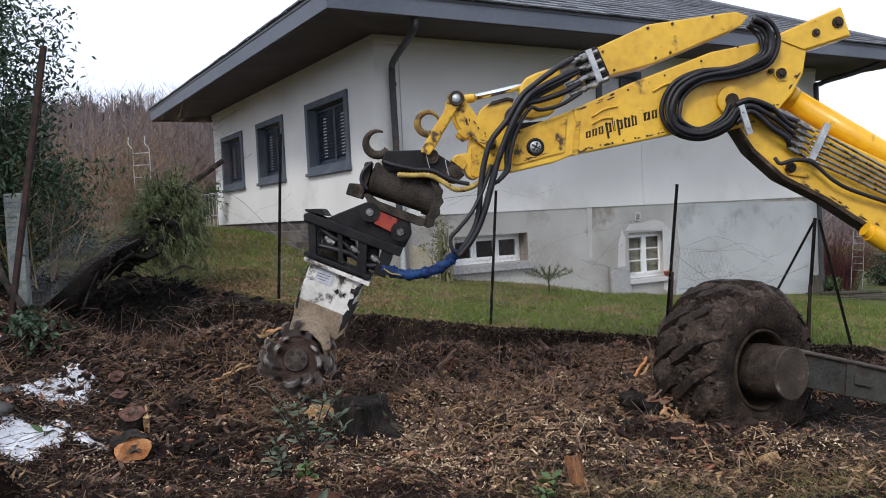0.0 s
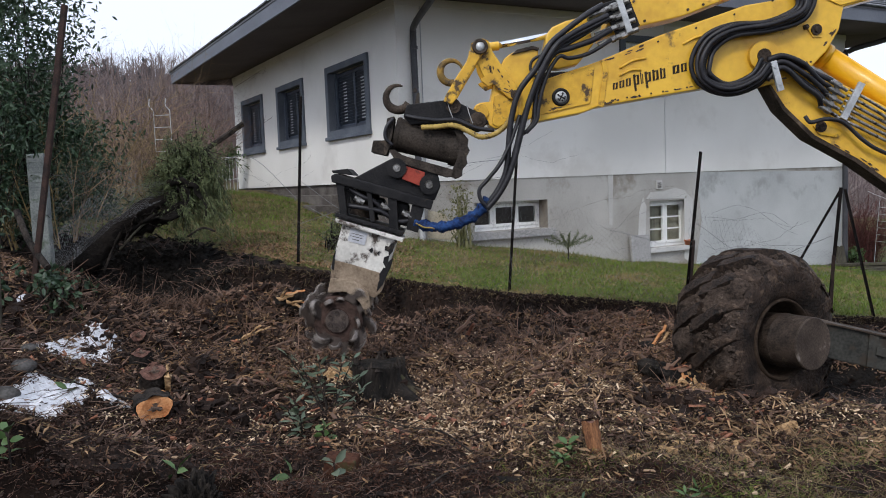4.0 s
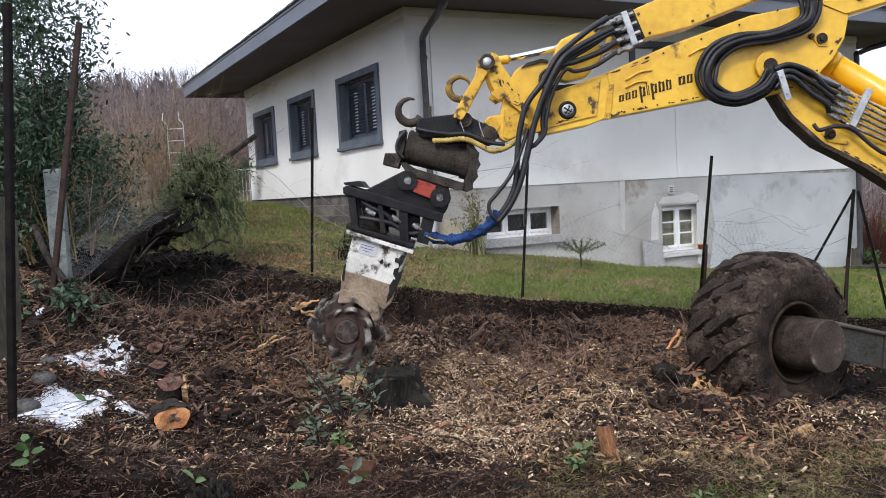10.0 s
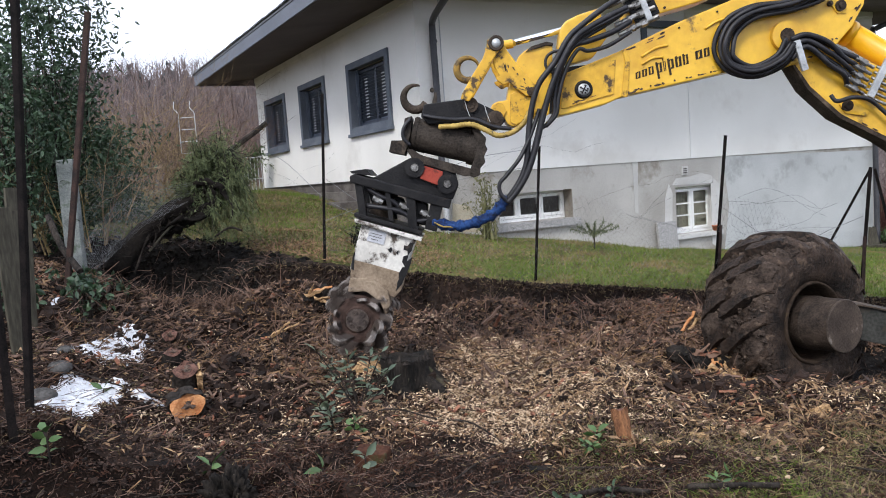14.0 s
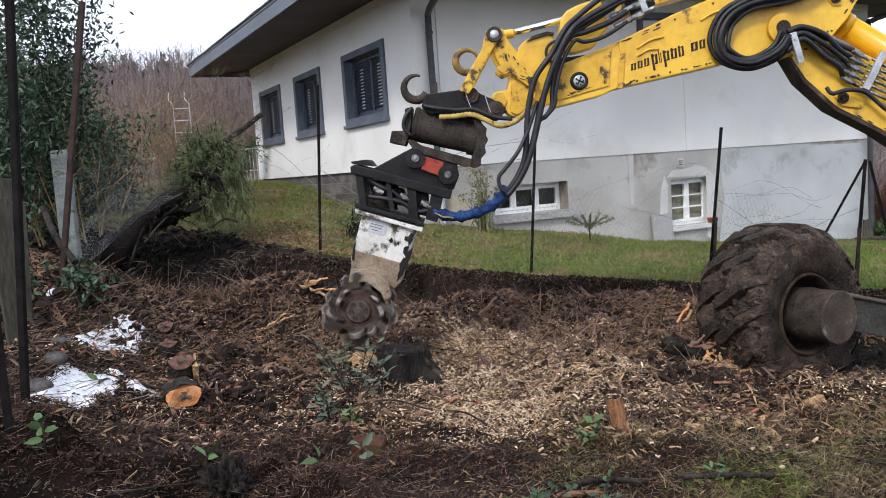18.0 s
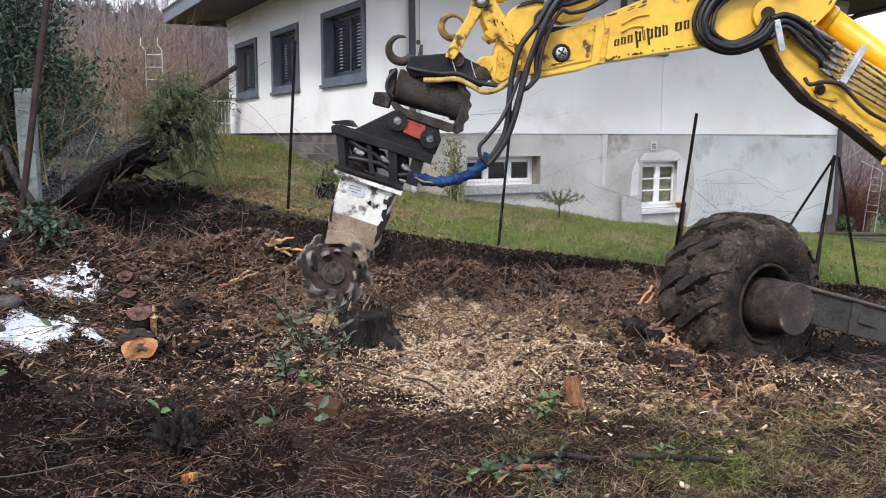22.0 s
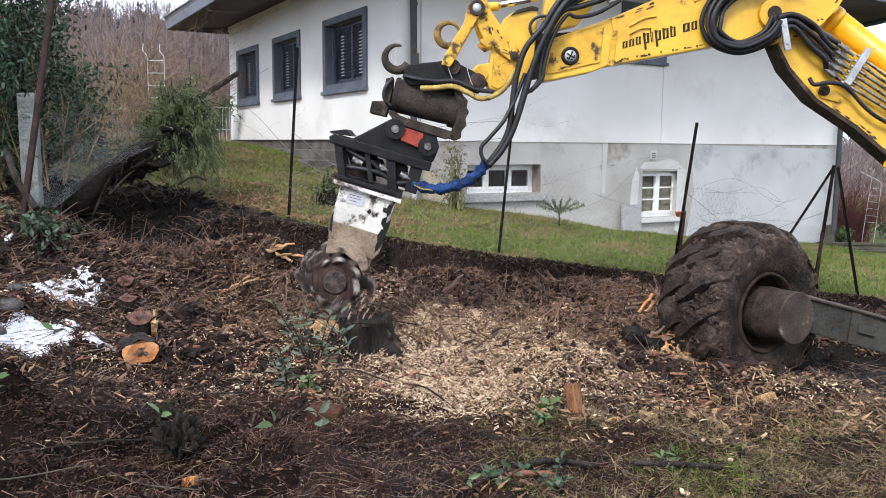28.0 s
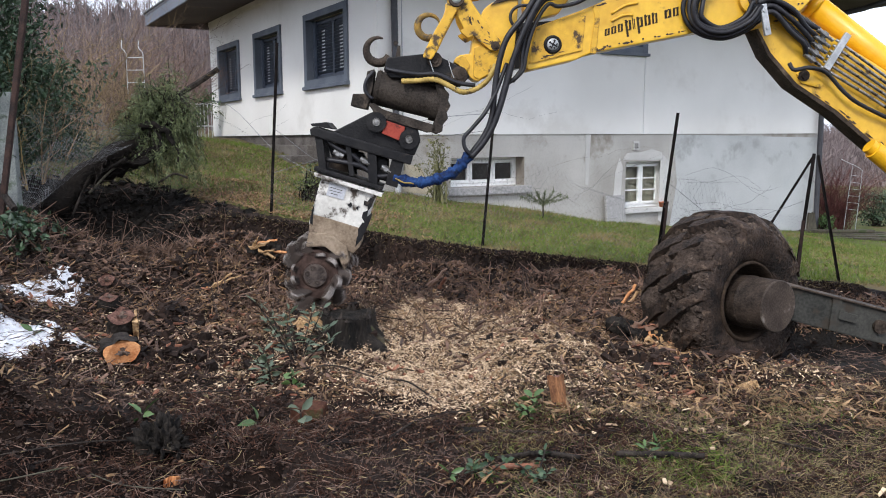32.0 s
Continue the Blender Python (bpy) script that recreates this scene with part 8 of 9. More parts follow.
bush("laurel_bush", 8.6, -4.7, 0.9, (0.5, 0.6), 2.4, 3400, LAUREL, (0.085, 0.030), "tall glossy evergreen laurel bush")
bush("laurel_bush", 11.5, -5.0, 1.0, (0.6, 0.6), 1.6, 3200, LAUREL, (0.09, 0.032), "dark evergreen bush behind the fence")
bush("ivy_clump", 7.5, -3.55, 0.62, (0.26, 0.22), 0.34, 420, LAUREL, (0.07, 0.04), "dark ivy-leaved seedling clump by the post", "plant")
bush("ivy_clump", 7.0, -3.35, 0.55, (0.16, 0.16), 0.38, 160, LAUREL, (0.08, 0.045), "dark ivy-leaved seedling clump by the post", "plant")
bush("ivy_clump", 6.6, -3.75, 0.6, (0.2, 0.2), 0.4, 160, LAUREL, (0.08, 0.045), "dark ivy-leaved seedling clump by the post", "plant")


def fallen_conifer():
    base = np.array(at(9.5, -2.95, 1.12))
    t = thing("fallen_conifer", "leaning uprooted conifer with drooping green sprays", "conifer", Matrix.Translation(base))
    p = lambda a, b, z: (*axes(a, b), z)
    k = 120
    h = rng.uniform(0, 1, k)
    A = np.stack([*axes(-0.34 + 0.56 * h, 0.1 * h), 0.34 + 0.60 * h], -1)
    side = rng.uniform(-1, 1, k)
    reach = rng.uniform(0.18, 0.48, k)
    tip = A + np.stack([*axes(side * reach + 0.05, rng.normal(0, 0.25, k)), 0.50 * (1 - np.abs(side)) ** 0.7 + rng.uniform(-0.16, 0.05, k) - 0.05 * np.abs(side)], -1)
    m = 64
    g = rng.uniform(0.35, 1, m)
    A2 = np.stack([*axes(-0.30 + 0.60 * g, 0.1 * g + rng.normal(0, 0.12, m)), 0.42 + 0.62 * g], -1)
    tip2 = A2 + np.stack([*axes(rng.uniform(-0.10, 0.40, m), rng.normal(0, 0.15, m)), -rng.uniform(0.10, 0.75, m)], -1)
    A, tip, k = np.concatenate([A, A2]), np.concatenate([tip, tip2]), k + m
    n = 4200
    c = rng.integers(0, k, n)
    q = rng.beta(1.8, 1.0, n)[:, None]
    P = A[c] + (tip - A)[c] * q + rng.normal(0, 1, (n, 3)) * np.array([0.05, 0.05, 0.04])
    P[:, 2] -= rng.exponential(0.10, n) * q[:, 0] * (0.4 + (c % 3 == 0) * 2.2)
    P[:, 2] = np.maximum(P[:, 2], 0.05 + 0.06 * rng.random(n))
    D = unit((tip - A)[c] * 0.8 + np.stack([rng.normal(0, 0.35, n), rng.normal(0, 0.35, n), rng.normal(-0.35, 0.3, n)], -1))
    ln = rng.uniform(0.06, 0.14, n)
    S = unit(np.cross(D, unit(rng.normal(size=(n, 3)) * 0.5 + np.array([0, 0, 1.0]))))
    leaf_p, leaf_d, leaf_l = [], [], []
    for j in range(9):
        g = (j // 2 + 0.5) / 5
        side = (1 if j % 2 else -1) * (0 if j == 8 else 1)
        base_p = P + D * (ln * g)[:, None] - np.array([0, 0, 1.0]) * (0.05 * g * g)
        leaf_p.append(base_p)
        leaf_d.append(unit(D * 0.8 + S * side * rng.uniform(0.5, 0.9, (n, 1)) - np.array([0, 0, 0.25])))
        leaf_l.append(ln * (0.55 - 0.32 * g) * rng.uniform(0.7, 1.2, n))
    leaf_l = np.concatenate(leaf_l)
    v, f = leaf_quads(np.concatenate(leaf_p), np.concatenate(leaf_d), leaf_l, np.maximum(0.006, leaf_l * 0.16), 0.1, 0.3)
    raw("foliage", v, f, JUNIPER, t)
    v, f = twigs(A, tip, 0.007)
    tagged(raw("branchwork", v, f, BARK, t), kind="stuff")
    bm = bmesh.new()
    tube(bm, [p(-1.05, -0.40, -0.30), p(-0.66, -0.28, 0.14), p(-0.35, -0.2, 0.36), p(-0.1, -0.1, 0.47), p(0.2, 0.0, 0.66), p(0.42, 0.05, 0.86)], lambda q: 0.12 * (1 - 0.65 * q) * (1 + 0.2 * math.sin(17 * q)), 9, 6)
    for w in bm.verts:
        w.co += Vector((noise.noise(w.co * 9), noise.noise(w.co * 9 + Vector((4, 0, 0))), noise.noise(w.co * 9 + Vector((0, 4, 0))))) * 0.03
    part("trunk", bm, EARTHSHADE, t, "black earthy leaning trunk", True)
    bm = bmesh.new()
    c0 = Vector(p(-0.42, -0.12, 0.16))
    bmesh.ops.create_icosphere(bm, subdivisions=4, radius=0.40, matrix=Matrix.Translation(c0) @ pose(0, 0, 0, 0, -22, TURN) @ Matrix.Diagonal((1.15, 0.65, 0.20, 1)))
    for w in bm.verts:
        w.co += (w.co - c0) * (0.9 * noise.noise(w.co * 4.5) + 0.6 * noise.noise(w.co * 11)) + Vector((0, 0, 0.06 * noise.noise(w.co * 14)))
    # black stands for the plate's earth and the shade around it
    part("root_plate", bm, EARTHSHADE, t, "root plate, black with earth and painted shade", True)
    m = 420
    g = rng.uniform(-0.2, 1, m)
    A = np.stack([*axes(-0.80 + 0.75 * g, -0.30 + 0.22 * g), 0.02 + 0.42 * g], -1) + rng.normal(0, 1, (m, 3)) * np.array([0.10, 0.10, 0.07])
    v, f = twigs(A, A + unit(np.stack([rng.normal(0, 0.7, m), rng.normal(0, 0.7, m), rng.normal(-0.4, 0.6, m)], -1)) * rng.uniform(0.05, 0.24, (m, 1)), rng.uniform(0.002, 0.007, m))
    tagged(raw("fibre_tangle", v, f, BARK, t), kind="stuff")
    for pts, w in (([(-0.05, -0.2, 0.62), (0.10, -0.24, 0.64), (0.24, -0.22, 0.56), (0.30, -0.2, 0.42)], 0.05), ([(0.10, -0.22, 0.60), (0.16, -0.25, 0.50), (0.15, -0.24, 0.34)], 0.032), ([(0.28, -0.2, 0.50), (0.34, -0.2, 0.36), (0.33, -0.2, 0.20)], 0.014)):
        bm = bmesh.new()
        tube(bm, [p(*q) for q in pts], lambda q: w * (1 - 0.5 * q), 8, 6)
        for x in bm.verts:
            x.co += Vector((noise.noise(x.co * 13), noise.noise(x.co * 13 + Vector((4, 0, 0))), noise.noise(x.co * 13 + Vector((0, 4, 0))))) * 0.035
        part("broken_limb", bm, EARTHSHADE, t, "black rotten limb among the sprays", True)
    for i, (a, b) in enumerate((((-0.55, -0.3, 0.2), (-0.78, -0.45, -0.35)), ((0.1, -0.2, 0.0), (0.45, -0.3, 0.06)), ((-0.2, -0.2, 0.25), (-0.6, -0.4, -0.1)))):
        a, b = Vector(p(*a)), Vector(p(*b))
        bm = bmesh.new()
        tube(bm, [a, a.lerp(b, 0.5) + Vector((0.02, 0, 0.07)), b], 0.013, 7, 4)
        part("bare_branch", bm, OLDWOOD if i == 2 else BARK, t, "", True)


fallen_conifer()
bm = bmesh.new()
tube(bm, [at(12.3, -4.3, 1.70), at(12.4, -3.26, 2.38), at(12.4, -2.87, 2.64)], 0.04, 6, 3)
tagged(part("leaning_pole", bm, BARK, None), "dark bare pole leaning towards the house", "pole")

SHRUBS = "bare garden shrubs"
for d, u, s, h, n, mt, lb in (
    (13.5, -5.5, 1.1, 2.6, 220, BARETWIG, "tan leafless willow-like shrub with long whips"), (15.0, -6.6, 1.2, 2.8, 220, BARETWIG, "tan leafless willow-like shrub with long whips"),
    (12.0, -5.6, 0.7, 2.0, 140, BARETWIG, "tan leafless willow-like shrub with long whips"), (17.5, -5.6, 1.5, 3.2, 260, REDTWIG, "reddish-brown leafless shrub below the hillside"),
    (19.5, -7.5, 1.8, 3.6, 260, REDTWIG, "reddish-brown leafless shrub below the hillside"), (22.0, -6.2, 1.9, 3.6, 300, REDTWIG, "reddish-brown leafless shrub below the hillside"),
    (24.5, -9.0, 2.4, 4.0, 300, REDTWIG, "reddish-brown leafless shrub below the hillside"), (11.0, -5.9, 0.6, 2.3, 110, BARETWIG, "tan leafless willow-like shrub with long whips"),
    (26.0, -6.6, 2.4, 4.2, 320, REDTWIG, "reddish-brown leafless shrub below the hillside"), (9.0, -4.75, 0.4, 1.9, 60, BARETWIG, "tan leafless willow-like shrub with long whips"),
    (8.75, -4.25, 0.5, 1.6, 40, YELLOWTWIG, "sparse yellow-barked leafless shrub"), (9.4, -4.1, 0.5, 1.9, 45, BARETWIG, "tan leafless willow-like shrub with long whips"), (12.6, -4.75, 0.5, 2.2, 26, YELLOWTWIG, "sparse yellow-barked leafless shrub"), (11.4, -4.9, 0.5, 2.7, 30, YELLOWTWIG, "sparse yellow-barked leafless shrub"),
    (14.2, -4.3, 0.7, 2.0, 120, REDTWIG, "reddish-brown leafless shrub below the hillside"), (16.0, -5.2, 1.0, 2.4, 200, REDTWIG, "reddish-brown leafless shrub below the hillside"),
    (12.7, -4.22, 0.25, 1.55, 150, BARETWIG, "tan leafless willow-like shrub with long whips"), (12.6, -4.05, 0.3, 1.75, 90, REDTWIG, "reddish-brown leafless shrub below the hillside"), (12.2, -4.0, 0.35, 1.35, 120, BARETWIG, "tan leafless willow-like shrub with long whips"), (13.2, -4.7, 0.4, 2.3, 70, BARETWIG, "tan leafless willow-like shrub with long whips")):
    tagged(shrub("bare_shrub", d, u, float(lawn_z(d, u)), s, h, int(n * 0.62), mt, lb, 0.0085), group=SHRUBS)
for d, u in ((17.8, 9.35), (17.9, 9.6), (18.2, 9.85)):
    tagged(shrub("red_hedge", d, u, level(d, u), 0.34, 1.70, 330, REDHEDGE, "dense dark red leafless garden shrub", 0.006), group="red garden shrubs")
for d, u in ((30, 18.3), (29, 18.8)):
    tagged(shrub("bare_shrub", d, u, level(d, u), 1.4, 1.7, 160, REDTWIG, "reddish-brown leafless shrub below the hillside", 0.010), group=SHRUBS)
bush("box_bush", 19.4, 11.5, level(19.4, 11.5), (0.5, 0.6), 0.8, 1500, LAUREL, (0.07, 0.04), "dark green clipped bush on the lawn")
bush("box_bush", 17.3, 9.08, level(17.3, 9.08), (0.20, 0.18), 0.36, 420, LEAFGREEN, (0.06, 0.03), "low green bush at the hedge foot")
bush("box_bush", 19.4, -4.95, 1.85, (0.5, 0.4), 0.8, 700, LEAFGREEN, (0.08, 0.04), "low green bush behind the railing")
bush("low_shrub", 10.5, -1.3, level(10.5, -1.3), (0.22, 0.22), 0.45, 420, JUNIPER, (0.06, 0.02), "small evergreen shrub on the lawn")
bush("low_shrub", 12.35, 0.42, level(12.35, 0.42), (0.22, 0.14), 0.95, 420, WISPY, (0.055, 0.028), "sparse wispy shrub against the wall", wood=WISPY)


def fir_branch():
    o = Vector(at(12.4, 2.05, 0.68))
    A, B = [], []
    for i in range(7):
        a = radians(20 + 22 * i)
        e = np.array([*axes(math.cos(a) * 0.42, 0.1 * math.sin(i)), math.sin(a) * 0.16 + 0.05])
        for k in range(60):
            t = k / 60
            p = e * t
            for s in (1, -1):
                A.append(p)
                B.append(p + np.array([*axes(rng.normal(0, 0.02), 0.02 * s), rng.normal(0.0, 0.035)]))
    v, f = twigs(np.array(A), np.array(B), 0.004)
    t = thing("fir_seedling", "small green fir seedling on the lawn by the wall", "fir seedling", Matrix.Translation(o))
    raw("needles", v, f, JUNIPER, t)
    bm = bmesh.new()
    rod(bm, (0, 0, -0.45), (0, 0, 0.05), 0.012, seg=6)
    part("stem", bm, BARK, t)


fir_branch()


def seedling(name, d, u, h, n, leaf, material, label, spread=0.16):
    """Several stems, each with its leaves set spirally and crowded towards the tip."""
    t = thing(name, label, "plant", Matrix.Translation(on_ground(d, u)))
    stems = max(1, n // 9)
    P, D = [], []
    for k in range(stems):
        a = rng.uniform(0, 2 * math.pi)
        out = Vector((math.cos(a), math.sin(a), 0)) * (spread * 0.55 * rng.uniform(0.2, 1) if stems > 1 else 0.01)
        hh = h * (1 if k == 0 else rng.uniform(0.45, 0.95))
        pts = [Vector((0, 0, -0.05)), out * 0.5 + Vector((0, 0, hh * 0.5)), out + Vector((0, 0, hh))]
        bm = bmesh.new()
        tube(bm, pts, 0.0045, 6, 3)
        part("stem", bm, BARK, t)
        m = n // stems
        for i in range(m):
            s = 1 - 0.75 * (i / max(m, 2)) ** 1.4
            q = pts[1].lerp(pts[2], 2 * s - 1) if s > 0.5 else pts[0].lerp(pts[1], 2 * s)
            b = a + 2.4 * i + rng.normal(0, 0.25)
            D.append((math.cos(b), math.sin(b), 0.15 + 1.1 * max(0, s - 0.7) / 0.3 * rng.uniform(0.3, 1)))
            P.append(q)
    P, D = np.array([tuple(q) for q in P]), unit(np.array(D))
    n = len(P)
    v, f = leaf_quads(P + D * 0.008, D, rng.uniform(0.65, 1.1, n) * leaf[0], rng.uniform(0.8, 1.1, n) * leaf[1])
    raw("leaves", v, f, material, t, "", True)


seedling("laurel_seedling", 5.72, -0.80, 0.44, 90, (0.105, 0.028), GREYLEAF, "grey-green laurel seedling in front of the stump", 0.55)
seedling("laurel_seedling", 5.5, -0.95, 0.28, 36, (0.09, 0.028), GREYLEAF, "grey-green laurel seedling in the litter", 0.3)
seedling("laurel_seedling", 5.3, -0.78, 0.10, 8, (0.10, 0.05), LEAFGREEN, "small broad-leaved green seedling in the litter")
seedling("laurel_seedling", 4.45, -0.60, 0.14, 5, (0.11, 0.055), GREYLEAF, "small broad-leaved green seedling in the litter")
seedling("laurel_seedling", 4.6, -0.88, 0.06, 3, (0.14, 0.05), LEAFGREEN, "small broad-leaved green seedling in the litter")
seedling("laurel_seedling", 4.35, -2.35, 0.22, 9, (0.12, 0.05), LEAFGREEN, "small broad-leaved green seedling in the litter")
seedling("laurel_seedling", 4.6, -1.55, 0.06, 5, (0.12, 0.045), LEAFGREEN, "small broad-leaved green seedling in the litter")
seedling("laurel_seedling", 5.6, -2.6, 0.08, 5, (0.10, 0.04), LEAFGREEN, "small broad-leaved green seedling in the litter")
seedling("ground_ivy", 3.86, 0.37, 0.09, 45, (0.05, 0.028), LAUREL, "low trailing green ivy in the dead grass", 0.34)
seedling("ground_ivy", 3.72, 0.21, 0.05, 5, (0.08, 0.028), LEAFGREEN, "low broad-leaved green plant in the litter", 0.16)
seedling("ground_ivy", 3.76, 0.63, 0.08, 36, (0.045, 0.026), LAUREL, "low trailing green ivy in the dead grass", 0.34)
seedling("ground_ivy", 4.04, 1.38, 0.09, 20, (0.07, 0.018), LEAFGREEN, "low trailing green ivy in the dead grass", 0.3)
seedling("ground_ivy", 4.62, 0.72, 0.08, 18, (0.05, 0.03), LEAFGREEN, "low trailing green ivy in the dead grass", 0.25)
seedling("laurel_seedling", 4.75, 0.75, 0.05, 6, (0.10, 0.05), LEAFGREEN, "small broad-leaved green seedling in the litter")
for k, pts in enumerate(([(5.56, -0.85), (5.40, -0.52), (5.26, -0.22), (5.08, 0.0), (4.92, 0.2)], [(4.3, 0.1), (4.5, 0.55), (4.35, 1.1)], [(4.6, 1.2), (4.55, 1.8), (4.2, 2.3)], [(5.6, -2.9), (5.7, -2.3), (5.75, -1.9)], [(4.9, -1.4), (5.2, -1.0), (5.1, -0.7)], [(4.14, 0.48), (4.11, 0.7), (4.10, 0.92)], [(4.05, 1.1), (4.02, 1.35), (4.0, 1.55)], [(3.9, -2.1), (4.1, -1.7), (4.25, -1.5)], [(4.75, 0.5), (4.55, 0.1), (4.3, -0.1)], [(5.28, -0.27), (5.40, -0.08), (5.42, 0.12)], [(5.40, -0.52), (5.62, -0.36), (5.70, -0.2)], [(3.62, -1.45), (3.48, -1.25), (3.50, -1.0)], [(3.6, -2.2), (3.55, -1.95), (3.72, -1.6)])):
    bm = bmesh.new()
    tube(bm, [on_ground(a, b, (0.045 if k == 0 else 0.03) + 0.02 * (i % 2)) for i, (a, b) in enumerate(pts)], (0.0055, 0.007, 0.007, 0.006, 0.005, 0.014, 0.016, 0.004, 0.006, 0.0035, 0.0035, 0.003, 0.004)[k], 6, 5)
    tagged(part("fallen_branch", bm, BARK if k < 11 else OLDWOOD, None, "", True), "thin bare branch lying on the litter", "branch", "fallen branches")

# ---- things round the house ----
lad = thing("garden_ladder", "white tubular garden ladder among the shrubs", "ladder", Matrix.Translation(at(13.0, -4.26, 1.40)) @ pose(0, 0, 0, 0, 0, TURN))
for s in (-0.13, 0.13):
    bm = bmesh.new()
    tube(bm, [(s, 0, 0), (s, 0, 1.15), (s, 0.0, 1.40), (s - 0.02, 0.05, 1.52), (s - 0.10, 0.12, 1.60), (s - 0.12, 0.2, 1.72)], 0.007, 8, 4)
    part("rail", bm, GALV, lad, "", True)
for k in range(7):
    bm = bmesh.new()
    z = 0.3 + 0.19 * k
    rod(bm, (-0.13, 0, z), (0.13, 0, z), 0.0055, seg=8)
    part("rung", bm, GALV, lad)
rail = thing("metal_railing", "small pale metal railing beside the house", "railing", Matrix.Translation(at(18.2, -4.62, 1.83)) @ pose(0, 0, 0, 0, 0, TURN))
for z in (0.02, 0.50):
    bm = bmesh.new()
    slab(bm, -0.26, 0.26, -0.012, 0.012, z, z + 0.025)
    part("crossbar", bm, GALV, rail)
for k in range(7):
    bm = bmesh.new()
    slab(bm, -0.25 + 0.08 * k, -0.236 + 0.08 * k, -0.008, 0.008, -0.25, 0.50)
    part("bar", bm, GALV, rail)
bm = bmesh.new()
slab(bm, -0.22, 0.22, -0.03, 0.03, -0.15, 0.40, 0.01)
cs = part("concrete_slab", bm, SILL, None)
cs.matrix_world = Matrix.Translation((10.30, 10.78, 0.22)) @ pose(0, 0, 0, -6, 0, 0)
tagged(cs, "concrete slab leaning on the basement wall", "slab")
for x in (11.50,):
    t = thing("flower_pot", "terracotta flower pot on the window sill", "flower pot", Matrix.Translation((x, 10.82, 0.356)))
    bm = bmesh.new()
    lathe(bm, [(0.0, 0.0), (0.045, 0.0), (0.06, 0.08), (0.068, 0.08), (0.068, 0.10), (0.055, 0.10), (0.05, 0.06), (0.0, 0.06)], None, 20)
    part("pot", bm, TERRA, t, "", True)
for k, (d, u, ln, a) in enumerate(((17.0, 8.95, 1.9, 4), (16.75, 9.1, 2.1, 1), (16.5, 9.3, 1.9, -3), (16.2, 9.2, 2.0, 3), (15.9, 9.5, 1.7, -2), (16.62, 9.0, 1.5, 5))):
    bm = bmesh.new()
    slab(bm, -ln / 2, ln / 2, -0.08, 0.08, 0, 0.05, 0.006)
    o = part("timber_plank", bm, OLDWOOD, None)
    o.matrix_world = Matrix.Translation(Vector(at(d, u, level(d, u) + (0.02 if k < 5 else 0.075)))) @ pose(0, 0, 0, 0, 0, TURN - 10 + a)
    tagged(o, "weathered grey plank lying on the lawn", "plank", "planks on the lawn")
for s in (0.0, 0.12):
    bm = bmesh.new()
    slab(bm, -0.10, 0.10, -0.02, 0.02, -0.1, 0.32, 0.005)
    o = part("board_offcut", bm, OLDWOOD, None)
    o.matrix_world = Matrix.Translation((15.80 + s, 10.7, -0.30)) @ pose(0, 0, 0, -10, 18, 0)
    tagged(o, "grey board leaning at the house corner", "board")
stp = thing("step_ladder", "thin pale metal ladder leaning in the red shrub", "ladder", Matrix.Translation(at(17.45, 9.72, level(17.45, 9.72))) @ pose(0, 0, 0, -5, 7, TURN))
for x, top in ((-0.12, 1.50), (0.14, 1.42)):
    bm = bmesh.new()
    tube(bm, [(x, 0, 0), (x, 0, 0.6), (x * 0.9, 0, top - 0.12), (x * 0.8 - 0.02, 0, top - 0.02), (x - 0.12, 0.02, top + 0.03), (x - 0.24, 0.04, top + 0.08)], 0.0065, 6, 4)
    part("rail", bm, GALV, stp, "", True)
for k in range(6):
    bm = bmesh.new()
    rod(bm, (-0.115, 0, 0.50 + 0.15 * k), (0.13, 0, 0.50 + 0.15 * k), 0.004, seg=6)
    part("rung", bm, GALV, stp)


# ---- the wooded hillside far behind ----
def wood():
    n = 5200
    d = rng.uniform(36, 100, n)
    u = rng.uniform(-1.0, 0.95, n) * d * 0.75
    A = points_on(d, u, -0.3)
    H = rng.uniform(2.5, 5.0, n) * lerp(u / d, [0.25, 0.42], [1, 0.42])
    T = A + np.stack([rng.normal(0, 0.3, n), rng.normal(0, 0.3, n), H], -1)
    sets = [twigs(A, T, 0.06)]
    for q in range(9):
        t = rng.uniform(0.25, 0.95, (n, 1))
        P = A + (T - A) * t
        E = P + unit(np.stack([rng.normal(0, 0.7, n), rng.normal(0, 0.7, n), rng.uniform(0.5, 1.2, n)], -1)) * rng.uniform(0.7, 2.0, (n, 1)) * (H / 3.75)[:, None]
        sets.append(twigs(P, E, 0.020))
    v, f = joined(*sets)
    tagged(raw("far_wood", v, f, FARTREE, None, "leafless brown wood on the hillside, haze greyed into its colour"), category="woodland", kind="stuff")
    m = 110
    d = rng.uniform(84, 102, m)
    u = -0.43 * d + rng.normal(0, 11, m)
    sets = []
    for k in range(m):
        c = points_on(np.array([d[k]]), np.array([u[k]]))[0]
        h, nn = rng.uniform(1.8, 4.2), 70
        z = rng.uniform(0.12, 1, nn)
        a = rng.uniform(0, 2 * math.pi, nn)
        P = c + np.stack([0 * z, 0 * z, z * h], -1)
        D = unit(np.stack([np.cos(a), np.sin(a), -0.25 + 0 * a], -1))
        sets.append(leaf_quads(P, D, (1 - z) * 1.5 + 0.25, 0.6))
    v, f = joined(*sets)
    tagged(raw("far_conifers", v, f, FARPINE, None, "dark conifers on the hilltop, haze greyed into their colour"), category="woodland", kind="stuff")


wood()


word_shapes(1.40, 2.30, 14, [(0.040, 0, 0.05), (0.040, 0, 0.055), (0.040, 0, 0.06)])
